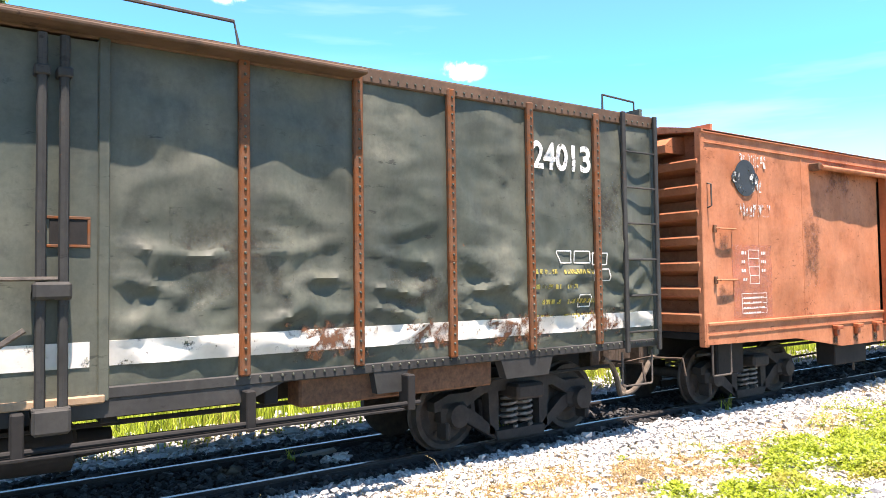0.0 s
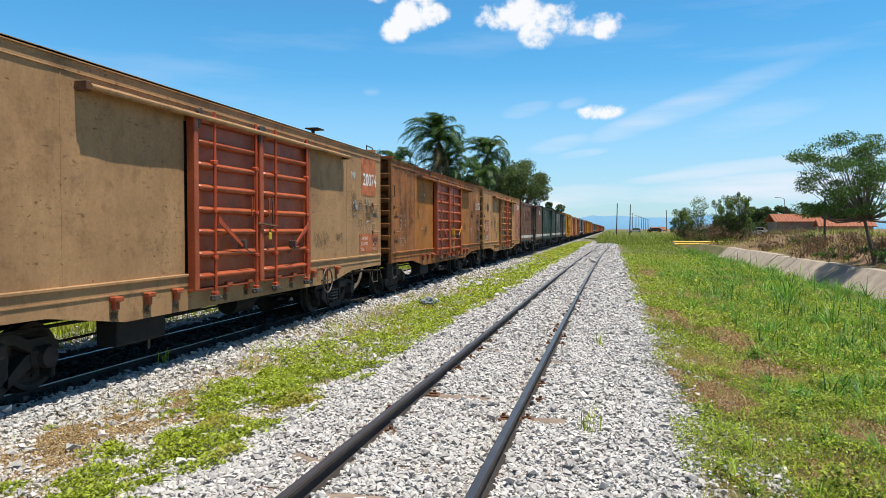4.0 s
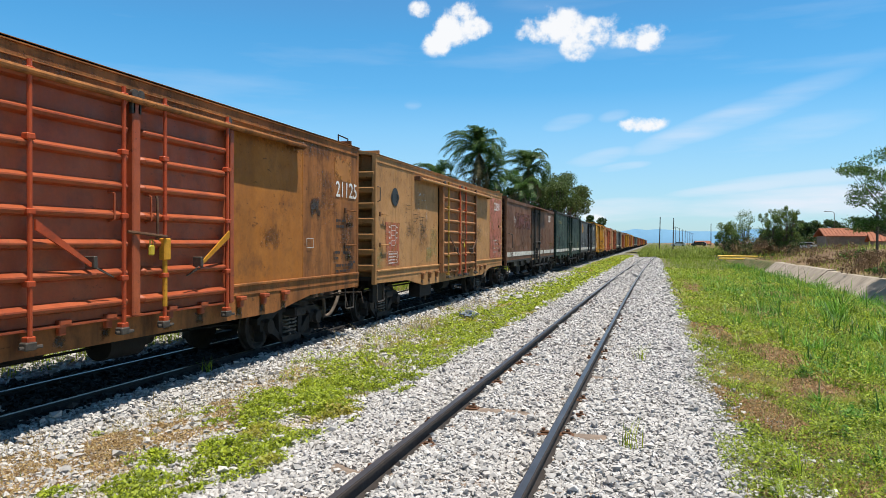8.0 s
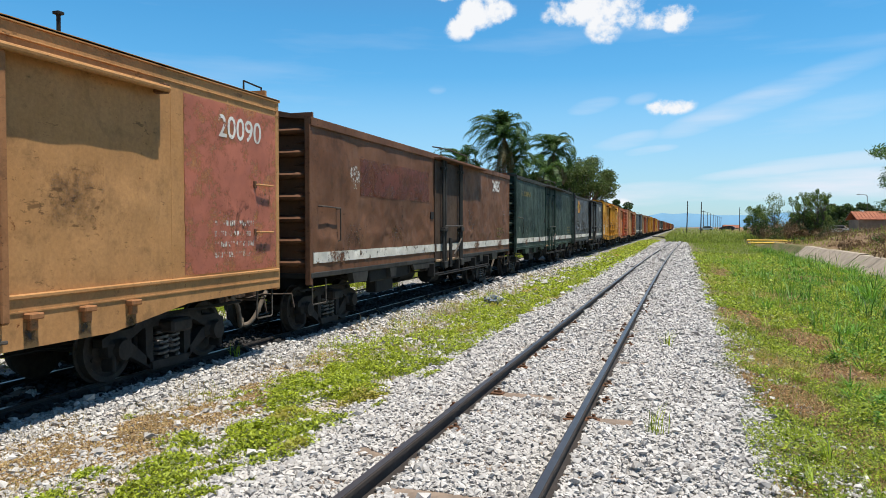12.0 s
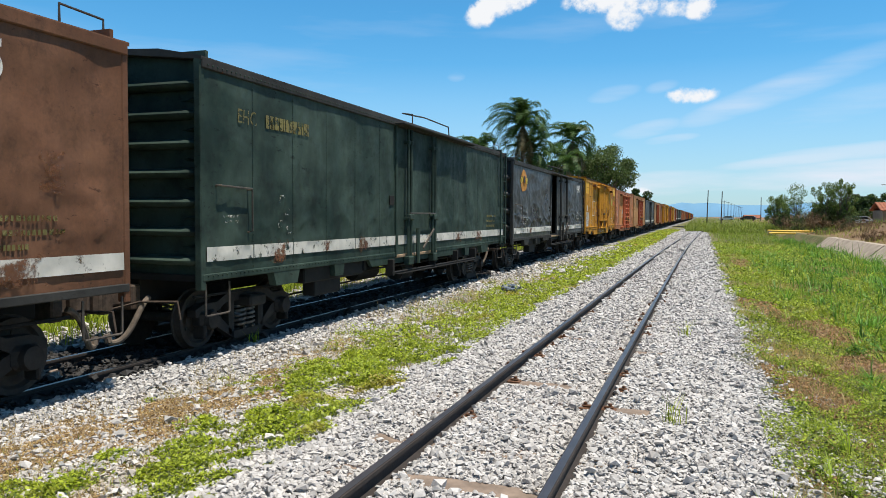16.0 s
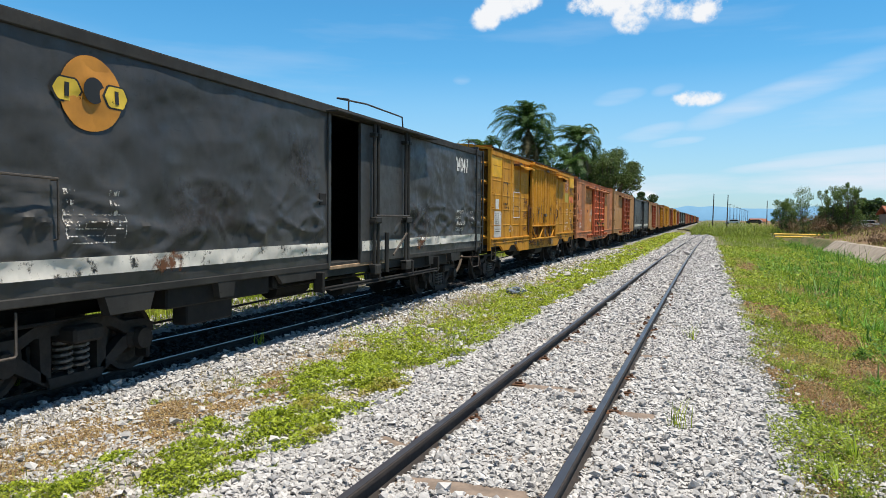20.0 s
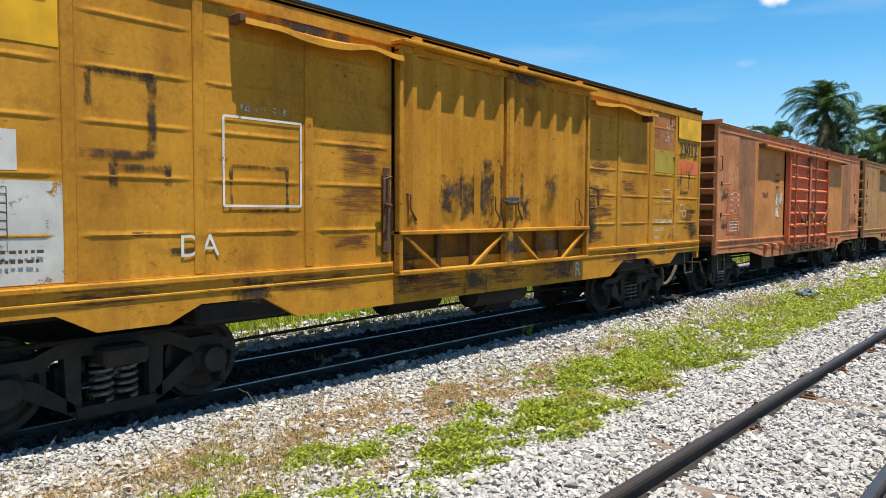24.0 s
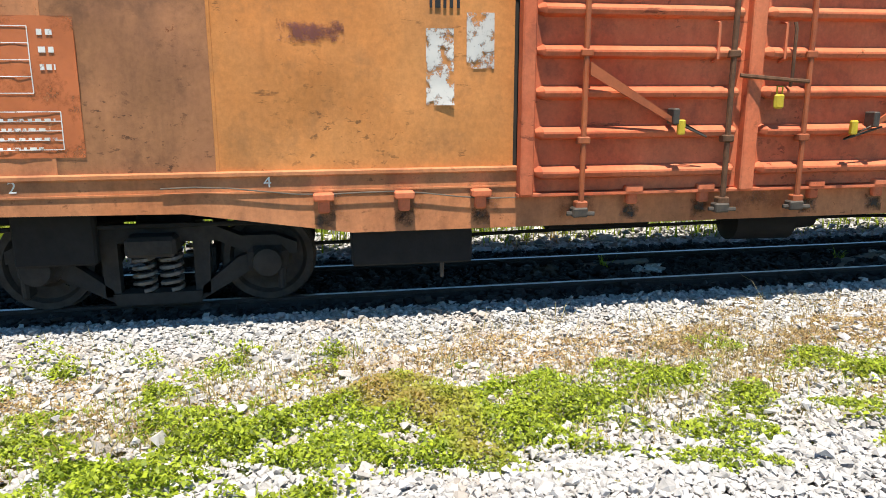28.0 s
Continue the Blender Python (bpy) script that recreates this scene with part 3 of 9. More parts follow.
# ---- mesh helpers ----
class Shape:
    """Collects faces for one mesh."""

    def __init__(self):
        self.v, self.f = [], []

    def add(self, verts, faces):
        n = len(self.v)
        self.v += [tuple(p) for p in verts]
        self.f += [tuple(n + i for i in f) for f in faces]
        return self

    def box(self, x0, x1, y0, y1, z0, z1, c=0.0):
        """A box; c cuts its edges back by so much."""
        x0, x1, y0, y1, z0, z1 = min(x0, x1), max(x0, x1), min(y0, y1), max(y0, y1), min(z0, z1), max(z0, z1)
        c = min(c, (x1 - x0) * 0.45, (y1 - y0) * 0.45, (z1 - z0) * 0.45)
        if c <= 0:
            vs = [(x, y, z) for z in (z0, z1) for y in (y0, y1) for x in (x0, x1)]
            return self.add(vs, [(0, 2, 3, 1), (4, 5, 7, 6), (0, 1, 5, 4), (2, 6, 7, 3), (0, 4, 6, 2), (1, 3, 7, 5)])
        vs, ids = [], {}
        for i, x in enumerate((x0, x1)):
            for j, y in enumerate((y0, y1)):
                for k, z in enumerate((z0, z1)):
                    sx, sy, sz = (c, -c)[i], (c, -c)[j], (c, -c)[k]
                    ids[i, j, k] = len(vs)
                    vs += [(x, y + sy, z + sz), (x + sx, y, z + sz), (x + sx, y + sy, z)]
        q = lambda i, j, k, a: ids[i, j, k] + a
        fs = []
        for i in (0, 1):
            loop = [(0, 0), (0, 1), (1, 1), (1, 0)]
            fs.append([q(i, j, k, 0) for j, k in (loop if i == 0 else loop[::-1])])
            fs.append([q(j, i, k, 1) for j, k in (loop[::-1] if i == 0 else loop)])
            fs.append([q(j, k, i, 2) for j, k in (loop if i == 0 else loop[::-1])])
        for i in (0, 1):
            for j in (0, 1):
                e = [q(i, j, 0, 0), q(i, j, 1, 0), q(i, j, 1, 1), q(i, j, 0, 1)]
                fs.append(e if i == j else e[::-1])
                e = [q(i, 0, j, 0), q(i, 0, j, 2), q(i, 1, j, 2), q(i, 1, j, 0)]
                fs.append(e if i == j else e[::-1])
                e = [q(0, i, j, 1), q(1, i, j, 1), q(1, i, j, 2), q(0, i, j, 2)]
                fs.append(e if i == j else e[::-1])
                for k in (0, 1):
                    t = [q(i, j, k, 0), q(i, j, k, 1), q(i, j, k, 2)]
                    fs.append(t if (i + j + k) % 2 else t[::-1])
        return self.add(vs, fs)

    def rod(self, a, b, r, n=8, r2=None, caps=True):
        a, b = Vector(a), Vector(b)
        d = (b - a).normalized()
        s = d.orthogonal().normalized()
        u = d.cross(s)
        r2 = r if r2 is None else r2
        vs = []
        for p, rr in ((a, r), (b, r2)):
            for i in range(n):
                w = 2 * math.pi * i / n
                vs.append(p + rr * (math.cos(w) * s + math.sin(w) * u))
        fs = [(i, (i + 1) % n, n + (i + 1) % n, n + i) for i in range(n)]
        if caps:
            fs += [tuple(range(n))[::-1], tuple(range(n, 2 * n))]
        return self.add(vs, fs)

    def path(self, pts, r, n=6):
        """A round bar along points."""
        pts = [Vector(p) for p in pts]
        s = None
        vs = []
        for i, p in enumerate(pts):
            d = (pts[min(i + 1, len(pts) - 1)] - pts[max(i - 1, 0)]).normalized()
            if s is None:
                s = d.orthogonal().normalized()
            s = (s - d * s.dot(d)).normalized()
            u = d.cross(s)
            vs += [p + r * (math.cos(2 * math.pi * k / n) * s + math.sin(2 * math.pi * k / n) * u) for k in range(n)]
        fs = []
        for i in range(len(pts) - 1):
            fs += [(i * n + k, i * n + (k + 1) % n, (i + 1) * n + (k + 1) % n, (i + 1) * n + k) for k in range(n)]
        fs += [tuple(range(n))[::-1], tuple(range((len(pts) - 1) * n, len(pts) * n))]
        return self.add(vs, fs)

    def prism(self, poly, a, b, axis="x"):
        """A flat outline pushed through from a to b. axis x: outline in (y, z); y: in (x, z); z: in (x, y)."""
        put = {"x": lambda p, h: (h, p[0], p[1]), "y": lambda p, h: (p[0], h, p[1]), "z": lambda p, h: (p[0], p[1], h)}[axis]
        n = len(poly)
        vs = [put(p, a) for p in poly] + [put(p, b) for p in poly]
        fs = [(i, (i + 1) % n, n + (i + 1) % n, n + i) for i in range(n)] + [tuple(range(n))[::-1], tuple(range(n, 2 * n))]
        return self.add(vs, fs)

    def turned(self, profile, n, axis_point=(0, 0, 0), axis="x"):
        """A lathe form: profile of (along, radius)."""
        vs, fs = [], []
        ax, ay, az = axis_point
        for h, r in profile:
            for k in range(n):
                w = 2 * math.pi * k / n
                if axis == "x":
                    vs.append((ax + h, ay + r * math.cos(w), az + r * math.sin(w)))
                elif axis == "y":
                    vs.append((ax + r * math.cos(w), ay + h, az + r * math.sin(w)))
                else:
                    vs.append((ax + r * math.cos(w), ay + r * math.sin(w), az + h))
        for i in range(len(profile) - 1):
            fs += [(i * n + k, i * n + (k + 1) % n, (i + 1) * n + (k + 1) % n, (i + 1) * n + k) for k in range(n)]
        fs += [tuple(range(n))[::-1], tuple(range((len(profile) - 1) * n, len(profile) * n))]
        return self.add(vs, fs)

    def sheet(self, y0, y1, z0, z1, x, thick, ny, nz, height):
        """An upright sheet in the y-z plane; height(y, z) pushes its outer face along x; the back stays flat."""
        ys = np.linspace(y0, y1, ny + 1)
        zs = np.linspace(z0, z1, nz + 1)
        n = len(self.v)
        for z in zs:
            for y in ys:
                self.v.append((x + height(y, z), float(y), float(z)))
        w = ny + 1
        for j in range(nz):
            for i in range(ny):
                a = n + j * w + i
                self.f.append((a, a + 1, a + w + 1, a + w) if thick > 0 else (a, a + w, a + w + 1, a + 1))
        rim = [n + i for i in range(w)] + [n + j * w + ny for j in range(1, nz + 1)]
        rim += [n + nz * w + i for i in range(ny - 1, -1, -1)] + [n + j * w for j in range(nz - 1, 0, -1)]
        m = len(self.v)
        self.v += [(x - thick, self.v[i][1], self.v[i][2]) for i in rim]
        k = len(rim)
        for i in range(k):
            q = (rim[i], m + i, m + (i + 1) % k, rim[(i + 1) % k])
            self.f.append(q if thick > 0 else q[::-1])
        return self

    def mesh(self, name, mat, smooth=35):
        me = bpy.data.meshes.new(name)
        me.from_pydata(self.v, [], self.f)
        me.materials.append(mat)
        if smooth:
            me.polygons.foreach_set("use_smooth", [True] * len(me.polygons))
            me.set_sharp_from_angle(angle=radians(smooth))
        me.update()
        return me


def big_mesh(name, verts, quads, mat, smooth=False):
    """A large mesh straight from arrays; quads is an (n, 3) or (n, 4) array."""
    me = bpy.data.meshes.new(name)
    verts, quads = np.asarray(verts, dtype=np.float32), np.asarray(quads, dtype=np.int32)
    k = quads.shape[1]
    me.vertices.add(len(verts))
    me.vertices.foreach_set("co", verts.ravel())
    me.loops.add(quads.size)
    me.loops.foreach_set("vertex_index", quads.ravel())
    me.polygons.add(len(quads))
    me.polygons.foreach_set("loop_start", np.arange(0, quads.size, k, dtype=np.int32))
    me.polygons.foreach_set("use_smooth", np.full(len(quads), bool(smooth)))
    me.materials.append(mat)
    me.update(calc_edges=True)
    me.validate()
    return me


CACHE = {}


def part(name, shape, mat, parent, label="", at=None, smooth=35):
    """Links a shape (or a mesh made before) as one object under a thing or under a part."""
    me = shape if isinstance(shape, bpy.types.Mesh) else shape.mesh(name, mat, smooth)
    ob = new(name, me)
    ob.parent = parent
    if at is not None:
        ob.matrix_basis = at
    if label:
        ob["label"] = label
    return ob


def thing(name, label, category, group="", kind="", at=None, data=None):
    ob = new(name, data)
    if at is not None:
        ob.matrix_basis = at
    return tagged(ob, label, category, group, kind)


# ---- the ground ----
def lerp(x, xs, zs):
    return np.interp(x, xs, zs)


BEND = 107.0        # from here the empty track swings left towards the train's track


def track_x(y):
    """Centre line of the empty track."""
    y = np.asarray(y, dtype=float)
    return -1.32 + 0.92 * np.clip((y - 18) / 80, 0, 1.15) ** 2 - np.where(y > BEND, np.minimum((y - BEND) ** 2 * 0.0026, 5.4), 0.0)


def fall(y):
    """How far the empty track has come down towards the level of the other one."""
    return np.clip(np.asarray(y, dtype=float) - 4.0, 0, 62) * -0.0042


def ground_z(x, y):
    x, y = np.asarray(x, dtype=float), np.asarray(y, dtype=float)
    f = fall(y)
    xs = [-60, -16, -10.3, -9.75, -9.2, -8.5, -8.1, -6.05, -5.5, -4.7, -3.5, -2.9, -2.4, 0.25, 0.75, 1.6, 4.5, 7.2, 8.4, 9.0, 10.3, 12.15, 13.2, 16.5, 24, 60]
    zs = [-0.4, -0.52, -0.50, -0.42, -0.55, -0.49, -0.385, -0.385, -0.42, -0.37, -0.27, -0.20, -0.135, -0.135, -0.21, -0.27, -0.36, -0.50, -1.5, -2.2, -2.2, -0.52, -0.35, 1.0, 1.25, 1.0]
    z = lerp(x, xs, zs)
    lift = np.where((x > -4.7) & (x < 7.2), f * np.clip((x + 4.7) / 2.2, 0, 1) * np.clip((7.2 - x) / 3.0, 0, 1), 0)
    low = np.clip((y - 86) / 14, 0, 1) * (x > 12.15)     # the bank sinks towards the road
    z = z * (1 - low) - 0.55 * low
    shut = np.clip((y - 116) / 4, 0, 1)            # the ditch ends at the road
    z = np.where((x > 7.2) & (x < 13.2), z * (1 - shut) + -0.35 * shut, z)
    return z + lift


def build_ground():
    xs = np.unique(np.concatenate([np.linspace(-1600, -60, 12), np.linspace(-60, -16, 12), np.arange(-16, 24.01, 0.35), [-10.3, -9.75, -9.2, -8.5, -8.1, -6.05, -5.5, -4.7, -3.5, -2.9, -2.4, 0.25, 0.75, 1.6, 4.5, 7.2, 8.4, 9.0, 10.3, 12.15, 13.2, 16.5], np.linspace(24, 60, 12), np.linspace(60, 1600, 12)]))
    ys = np.unique(np.concatenate([np.linspace(-1000, -60, 8), np.linspace(-60, -8, 14), np.arange(-8, 40, 0.5), np.arange(40, 140, 2.0), np.linspace(140, 420, 30), np.linspace(420, 3000, 12)]))
    gx, gy = np.meshgrid(xs, ys)
    gz = ground_z(gx, gy)
    rnd = np.random.RandomState(5)
    rough = np.where((np.abs(gx) < 24) & (gy < 140), rnd.normal(-0.012, 0.006, gx.shape), 0)
    gz = gz + rough + np.clip((gy - 130) / 110, 0, 1) * 0.9 * (gx > -3)
    v = np.stack([gx, gy, gz], -1).reshape(-1, 3)
    w = len(xs)
    i, j = np.meshgrid(np.arange(len(xs) - 1), np.arange(len(ys) - 1))
    a = (j * w + i).ravel()
    q = np.stack([a, a + 1, a + w + 1, a + w], -1)
    thing("ground", "grassy railway land with gravel track beds and dry earth", "ground", kind="structure", data=big_mesh("ground", v, q, M["ground"], True))


build_ground()


def rail_shape(pts, out):
    """A rail along points (x, y, z of its head), out: Shape for the body, then for the worn top."""
    prof = [(-0.0575, -0.135), (0.0575, -0.135), (0.0575, -0.122), (0.012, -0.108), (0.012, -0.04), (0.033, -0.030), (0.033, -0.006), (0.026, 0.0),
            (-0.026, 0.0), (-0.033, -0.006), (-0.033, -0.030), (-0.012, -0.04), (-0.012, -0.108), (-0.0575, -0.122)]
    n = len(prof)
    vs, fs = [], []
    for i, p in enumerate(pts):
        a, b = pts[max(i - 1, 0)], pts[min(i + 1, len(pts) - 1)]
        d = Vector((b[0] - a[0], b[1] - a[1], 0)).normalized()
        s = Vector((d.y, -d.x, 0))
        vs += [(p[0] + s.x * x, p[1] + s.y * x, p[2] + z) for x, z in prof]
    for i in range(len(pts) - 1):
        fs += [(i * n + k, i * n + (k + 1) % n, (i + 1) * n + (k + 1) % n, (i + 1) * n + k) for k in range(n)]
    out.add(vs, fs)


def track(name, label, centre, height, y0, y1, top, gauge=1.066):
    bed = thing(name, label, "railway track", kind="structure", at=pose(0, 0, 0))
    ys = np.concatenate([np.linspace(y0, 50, 24), np.linspace(52, 130, 50), np.linspace(134, y1, 10)]) if name == "track_empty" else np.linspace(y0, y1, 30)
    for side in (-1, 1):
        pts = [(float(centre(y)) + side * gauge / 2, float(y), float(height(y))) for y in ys]
        s = Shape()
        rail_shape(pts, s)
        rail = part("rail", s, M["rail"], bed)
        t = Shape()
        for a, b in zip(pts, pts[1:]):
            t.add([(a[0] - 0.025, a[1], a[2] + 0.002), (a[0] + 0.025, a[1], a[2] + 0.002), (b[0] + 0.025, b[1], b[2] + 0.002), (b[0] - 0.025, b[1], b[2] + 0.002)], [(0, 1, 2, 3)])
        part("running_surface", t, top, rail)
    return bed


TRACK = track("track_empty", "empty metre-gauge track with worn dark steel rails", track_x, fall, -40, 150, M["rail_dull"])
TRACK2 = track("track_train", "railway track with polished rails under the train", lambda y: TX, lambda y: TZ, -60, 620, M["rail_shine"])


def sleepers(bed, centre, height, y0, y1, step, cover, long):
    rnd = random.Random(8)
    cell = Shape().box(-long / 2, long / 2, -0.11, 0.11, -0.14, 0, 0.012).mesh("sleeper", M["sleeper"])
    clip = Shape().box(-0.06, 0.07, -0.05, 0.05, 0, 0.018, 0.006).rod((0.02, 0, 0.01), (0.02, 0, 0.06), 0.018, 6).box(-0.03, 0.05, -0.022, 0.022, 0.02, 0.038, 0.006).mesh("rail_clip", M["rust"])
    y = y0
    while y < y1:
        z = float(height(y)) - 0.135 - cover
        c = float(centre(y))
        s = part("sleeper", cell, None, bed, at=pose(c + rnd.uniform(-0.03, 0.03), y, z, 0, 0, rnd.uniform(-1.5, 1.5)))
        if y < 24:
            for gx in (-0.533, 0.533):
                for sx in (-0.085, 0.085):
                    if rnd.random() < 0.45:
                        continue
                    part("rail_clip", clip, None, s, at=pose(gx + sx, rnd.uniform(-0.04, 0.04), 0.0, 0, 0, 0 if sx > 0 else 180))
        y += step


sleepers(TRACK, track_x, fall, -3.0, 60, 0.72, -0.014, 1.95)
sleepers(TRACK2, lambda y: TX, lambda y: TZ, -5.0, 40, 0.70, 0.02, 2.0)


def stones(name, label, boxes, mat, seed, low, size):
    """Loose crushed stone lying on the bed: boxes of (x0, x1, y0, y1, stones per square metre)."""
    rnd = np.random.RandomState(seed)
    base = np.array([(1, 0.3, -0.2), (-1.0, 0.5, -0.1), (0.3, 0.9, 0.1), (-0.3, -0.95, 0), (0.55, -0.25, 0.72), (-0.6, 0.25, 0.66), (0, 0, -0.7)])
    tris = np.array([(4, 0, 2), (4, 2, 5), (5, 2, 1), (5, 1, 3), (4, 5, 3), (4, 3, 0), (0, 6, 2), (2, 6, 1), (1, 6, 3), (3, 6, 0)])
    px, py, ps = [], [], []
    for x0, x1, y0, y1, dense in boxes:
        n = int((x1 - x0) * (y1 - y0) * dense)
        px.append(rnd.uniform(x0, x1, n))
        py.append(rnd.uniform(y0, y1, n))
        ps.append(np.full(n, size * min((900.0 / dense) ** 0.30, 2.2)))
    x, y, s = np.concatenate(px), np.concatenate(py), np.concatenate(ps)
    keep = low(x, y, rnd)
    x, y, s = x[keep], y[keep], s[keep]
    n = len(x)
    s = s * rnd.lognormal(0, 0.32, n)
    ang = rnd.uniform(0, 2 * np.pi, n)
    flat = rnd.uniform(0.5, 1.0, n)
    long = rnd.uniform(0.8, 1.2, n)
    p = base[None] + rnd.normal(0, 0.17, (n, 7, 3))
    p[:, :, 0] *= (s * long)[:, None]
    p[:, :, 1] *= s[:, None]
    p[:, :, 2] *= (s * flat)[:, None]
    tilt = rnd.normal(0, 0.35, n)
    ct, st = np.cos(tilt)[:, None], np.sin(tilt)[:, None]
    yy, zz = p[:, :, 1] * ct - p[:, :, 2] * st, p[:, :, 1] * st + p[:, :, 2] * ct
    ca, sa = np.cos(ang)[:, None], np.sin(ang)[:, None]
    xx, yy = p[:, :, 0] * ca - yy * sa, p[:, :, 0] * sa + yy * ca
    z0 = ground_z(x, y) + s * 0.25 + rnd.uniform(-0.3, 1.1, n) * s
    v = np.stack([xx + x[:, None], yy + y[:, None], zz + z0[:, None]], -1).reshape(-1, 3)
    q = (tris[None] + (np.arange(n) * 7)[:, None, None]).reshape(-1, 3)
    thing(name, label, "gravel", kind="stuff", data=big_mesh(name, v, q, mat))


def off_rails(x, y, rnd):
    """Keeps stones off the rail heads of the empty track, and thins them over some sleepers."""
    d = np.abs(np.abs(x - track_x(y)) - 0.533)
    over = (np.abs(((y + 3.0) / 0.72) % 1.0 - 0.5) > 0.37) & (np.sin(y * 2.3 + 1.4 * x) > 0.86) & (np.abs(x - track_x(y)) < 0.95)
    edge = 0.55 + 0.16 * np.sin(y * 1.1) + 0.10 * np.sin(y * 3.7 + 1) + rnd.normal(0, 0.13, len(x))
    left = -3.02 + 0.10 * np.sin(y * 1.4) - rnd.exponential(0.09, len(x))
    return (d > 0.05) & ~over & (x < edge) & (x > left)


def edge_fade(x, y, rnd):
    return rnd.uniform(0, 1, len(x)) < np.clip(1.25 - np.abs((x + 5.5) / 1.5) ** 3 + 0.45 * np.sin(x * 3 + y * 1.7) * np.sin(y * 0.9), 0.62, 1)


stones("ballast", "loose light grey crushed stone ballast round the rails", [(-3.3, -2.2, -3.0, 2.4, 3300), (-2.2, 0.95, -4.0, 2.4, 1300), (-3.2, 0.95, -12, -4, 400), (-3.15, 0.95, 2.4, 7, 3500), (-3.15, 0.95, 7, 11, 2700), (-3.15, 0.95, 11, 18, 1400), (-3.1, 0.9, 18, 32, 520), (-3.1, 0.85, 32, 60, 190), (-3.0, 0.8, 60, 95, 70)], M["ballast"], 3, off_rails, 0.0235)
stones("gravel_strip", "old pale ballast strewn beside the train's track", [(-6.22, -2.70, -5, 6, 3200), (-6.3, -3.1, 6, 12, 1500), (-6.3, -3.4, 12, 22, 480), (-6.4, -3.6, 22, 46, 100), (-10.0, -8.4, -8, 22, 260)], M["ballast_old"], 4,
       lambda x, y, r: edge_fade(x, y, r) | (x < -8.3), 0.0230)
stones("bank_gravel", "scattered ballast and pale stones at the grass edge", [(0.45, 1.25, 3.0, 9, 1800), (0.5, 1.15, 9, 16, 800), (1.25, 2.6, 3.0, 9, 500)], M["ballast_old"], 7, lambda x, y, r: r.uniform(0, 1, len(x)) < np.where(x > 1.25, -0.25, 0.12) + 0.42 * np.sin(x * 4 + y * 2.3) * np.sin(y * 3.1), 0.018)
# stones under the train carry its shade in their dark colour
stones("oily_ballast", "oil-stained ballast under the train, darkened further for the wagons' shade", [(-8.3, -6.2, -5, 12, 620), (-8.3, -6.2, 12, 40, 160)], M["ballast_oily_shaded"], 6, lambda x, y, r: np.abs(np.abs(x - TX) - 0.533) > 0.06, 0.024)


# ---- the train ----
RUST_ORANGE = paint("orange_paint", (0.385, 0.136, 0.064), (0.50, 0.208, 0.112), (0.17, 0.055, 0.025), seed=1)
PINK_ORANGE = paint("pink_orange_paint", (0.50, 0.186, 0.078), (0.60, 0.258, 0.122), (0.19, 0.08, 0.045), streak=0.6, seed=9)
BEIGE = paint("beige_paint", (0.36, 0.208, 0.102), (0.445, 0.265, 0.132), (0.15, 0.085, 0.045), seed=2)
BROWN_TAN = paint("brown_tan_paint", (0.285, 0.108, 0.036), (0.40, 0.160, 0.052), (0.05, 0.03, 0.018), streak=0.85, seed=3)
TAN = paint("tan_paint", (0.425, 0.218, 0.088), (0.51, 0.272, 0.116), (0.16, 0.09, 0.045), seed=4)
BROWN = paint("brown_paint", (0.1333, 0.06106, 0.0344), (0.1978, 0.09632, 0.05504), (0.035, 0.022, 0.016), seed=5, rough=0.55)
GREEN = paint("dark_green_paint", (0.01656, 0.03312, 0.02668), (0.05888, 0.08832, 0.06992), (0.012, 0.014, 0.013), streak=0.4, rust_from=0.70, seed=6, rough=0.55, sheen=0.15)
OLIVE = paint("olive_green_paint", (0.052, 0.061, 0.047), (0.108, 0.110, 0.083), (0.03, 0.03, 0.026), streak=0.4, rust_from=0.70, seed=7, rough=0.48, sheen=0.3)
CHARCOAL = paint("charcoal_paint", (0.0384, 0.0368, 0.036), (0.0592, 0.0568, 0.0544), (0.022, 0.021, 0.021), streak=0.4, rust_from=0.72, seed=8, rough=0.42, sheen=0.5)
YELLOW = paint("yellow_paint", (0.50, 0.224, 0.021), (0.595, 0.288, 0.033), (0.20, 0.075, 0.015), streak=0.45, rust_from=0.69, seed=10)
# grimy, darker copy of the yellow for recesses that lie in shade
SHADED_DIRTY_YELLOW = paint("shaded_dirty_yellow_paint", (0.20, 0.085, 0.010), (0.33, 0.145, 0.010), (0.045, 0.022, 0.012), streak=0.7, rust_from=0.6, seed=23)
RED_DOOR = paint("red_door_paint", (0.33, 0.064, 0.022), (0.42, 0.10, 0.034), (0.10, 0.03, 0.02), streak=0.3, seed=11, rough=0.4, sheen=0.35)
ORANGE_DOOR = paint("orange_door_paint", (0.345, 0.085, 0.032), (0.42, 0.122, 0.047), (0.12, 0.045, 0.03), streak=0.3, seed=12, rough=0.42, sheen=0.3)
PINK_DOOR = paint("pink_red_door_paint", (0.58, 0.135, 0.060), (0.68, 0.215, 0.105), (0.16, 0.055, 0.04), streak=0.3, seed=13)
DARK_SILL = paint("dark_sill_paint", (0.030, 0.030, 0.029), (0.06, 0.057, 0.053), (0.025, 0.022, 0.02), seed=14)
RED_BAR = paint("red_bar_paint", (0.42, 0.060, 0.016), (0.50, 0.090, 0.028), (0.12, 0.03, 0.02), streak=0.3, seed=22, rough=0.4, sheen=0.3)
RIB_RUST = paint("rusty_rib", (0.20, 0.085, 0.042), (0.10, 0.052, 0.032), (0.05, 0.03, 0.02), rust_from=0.5, seed=15)


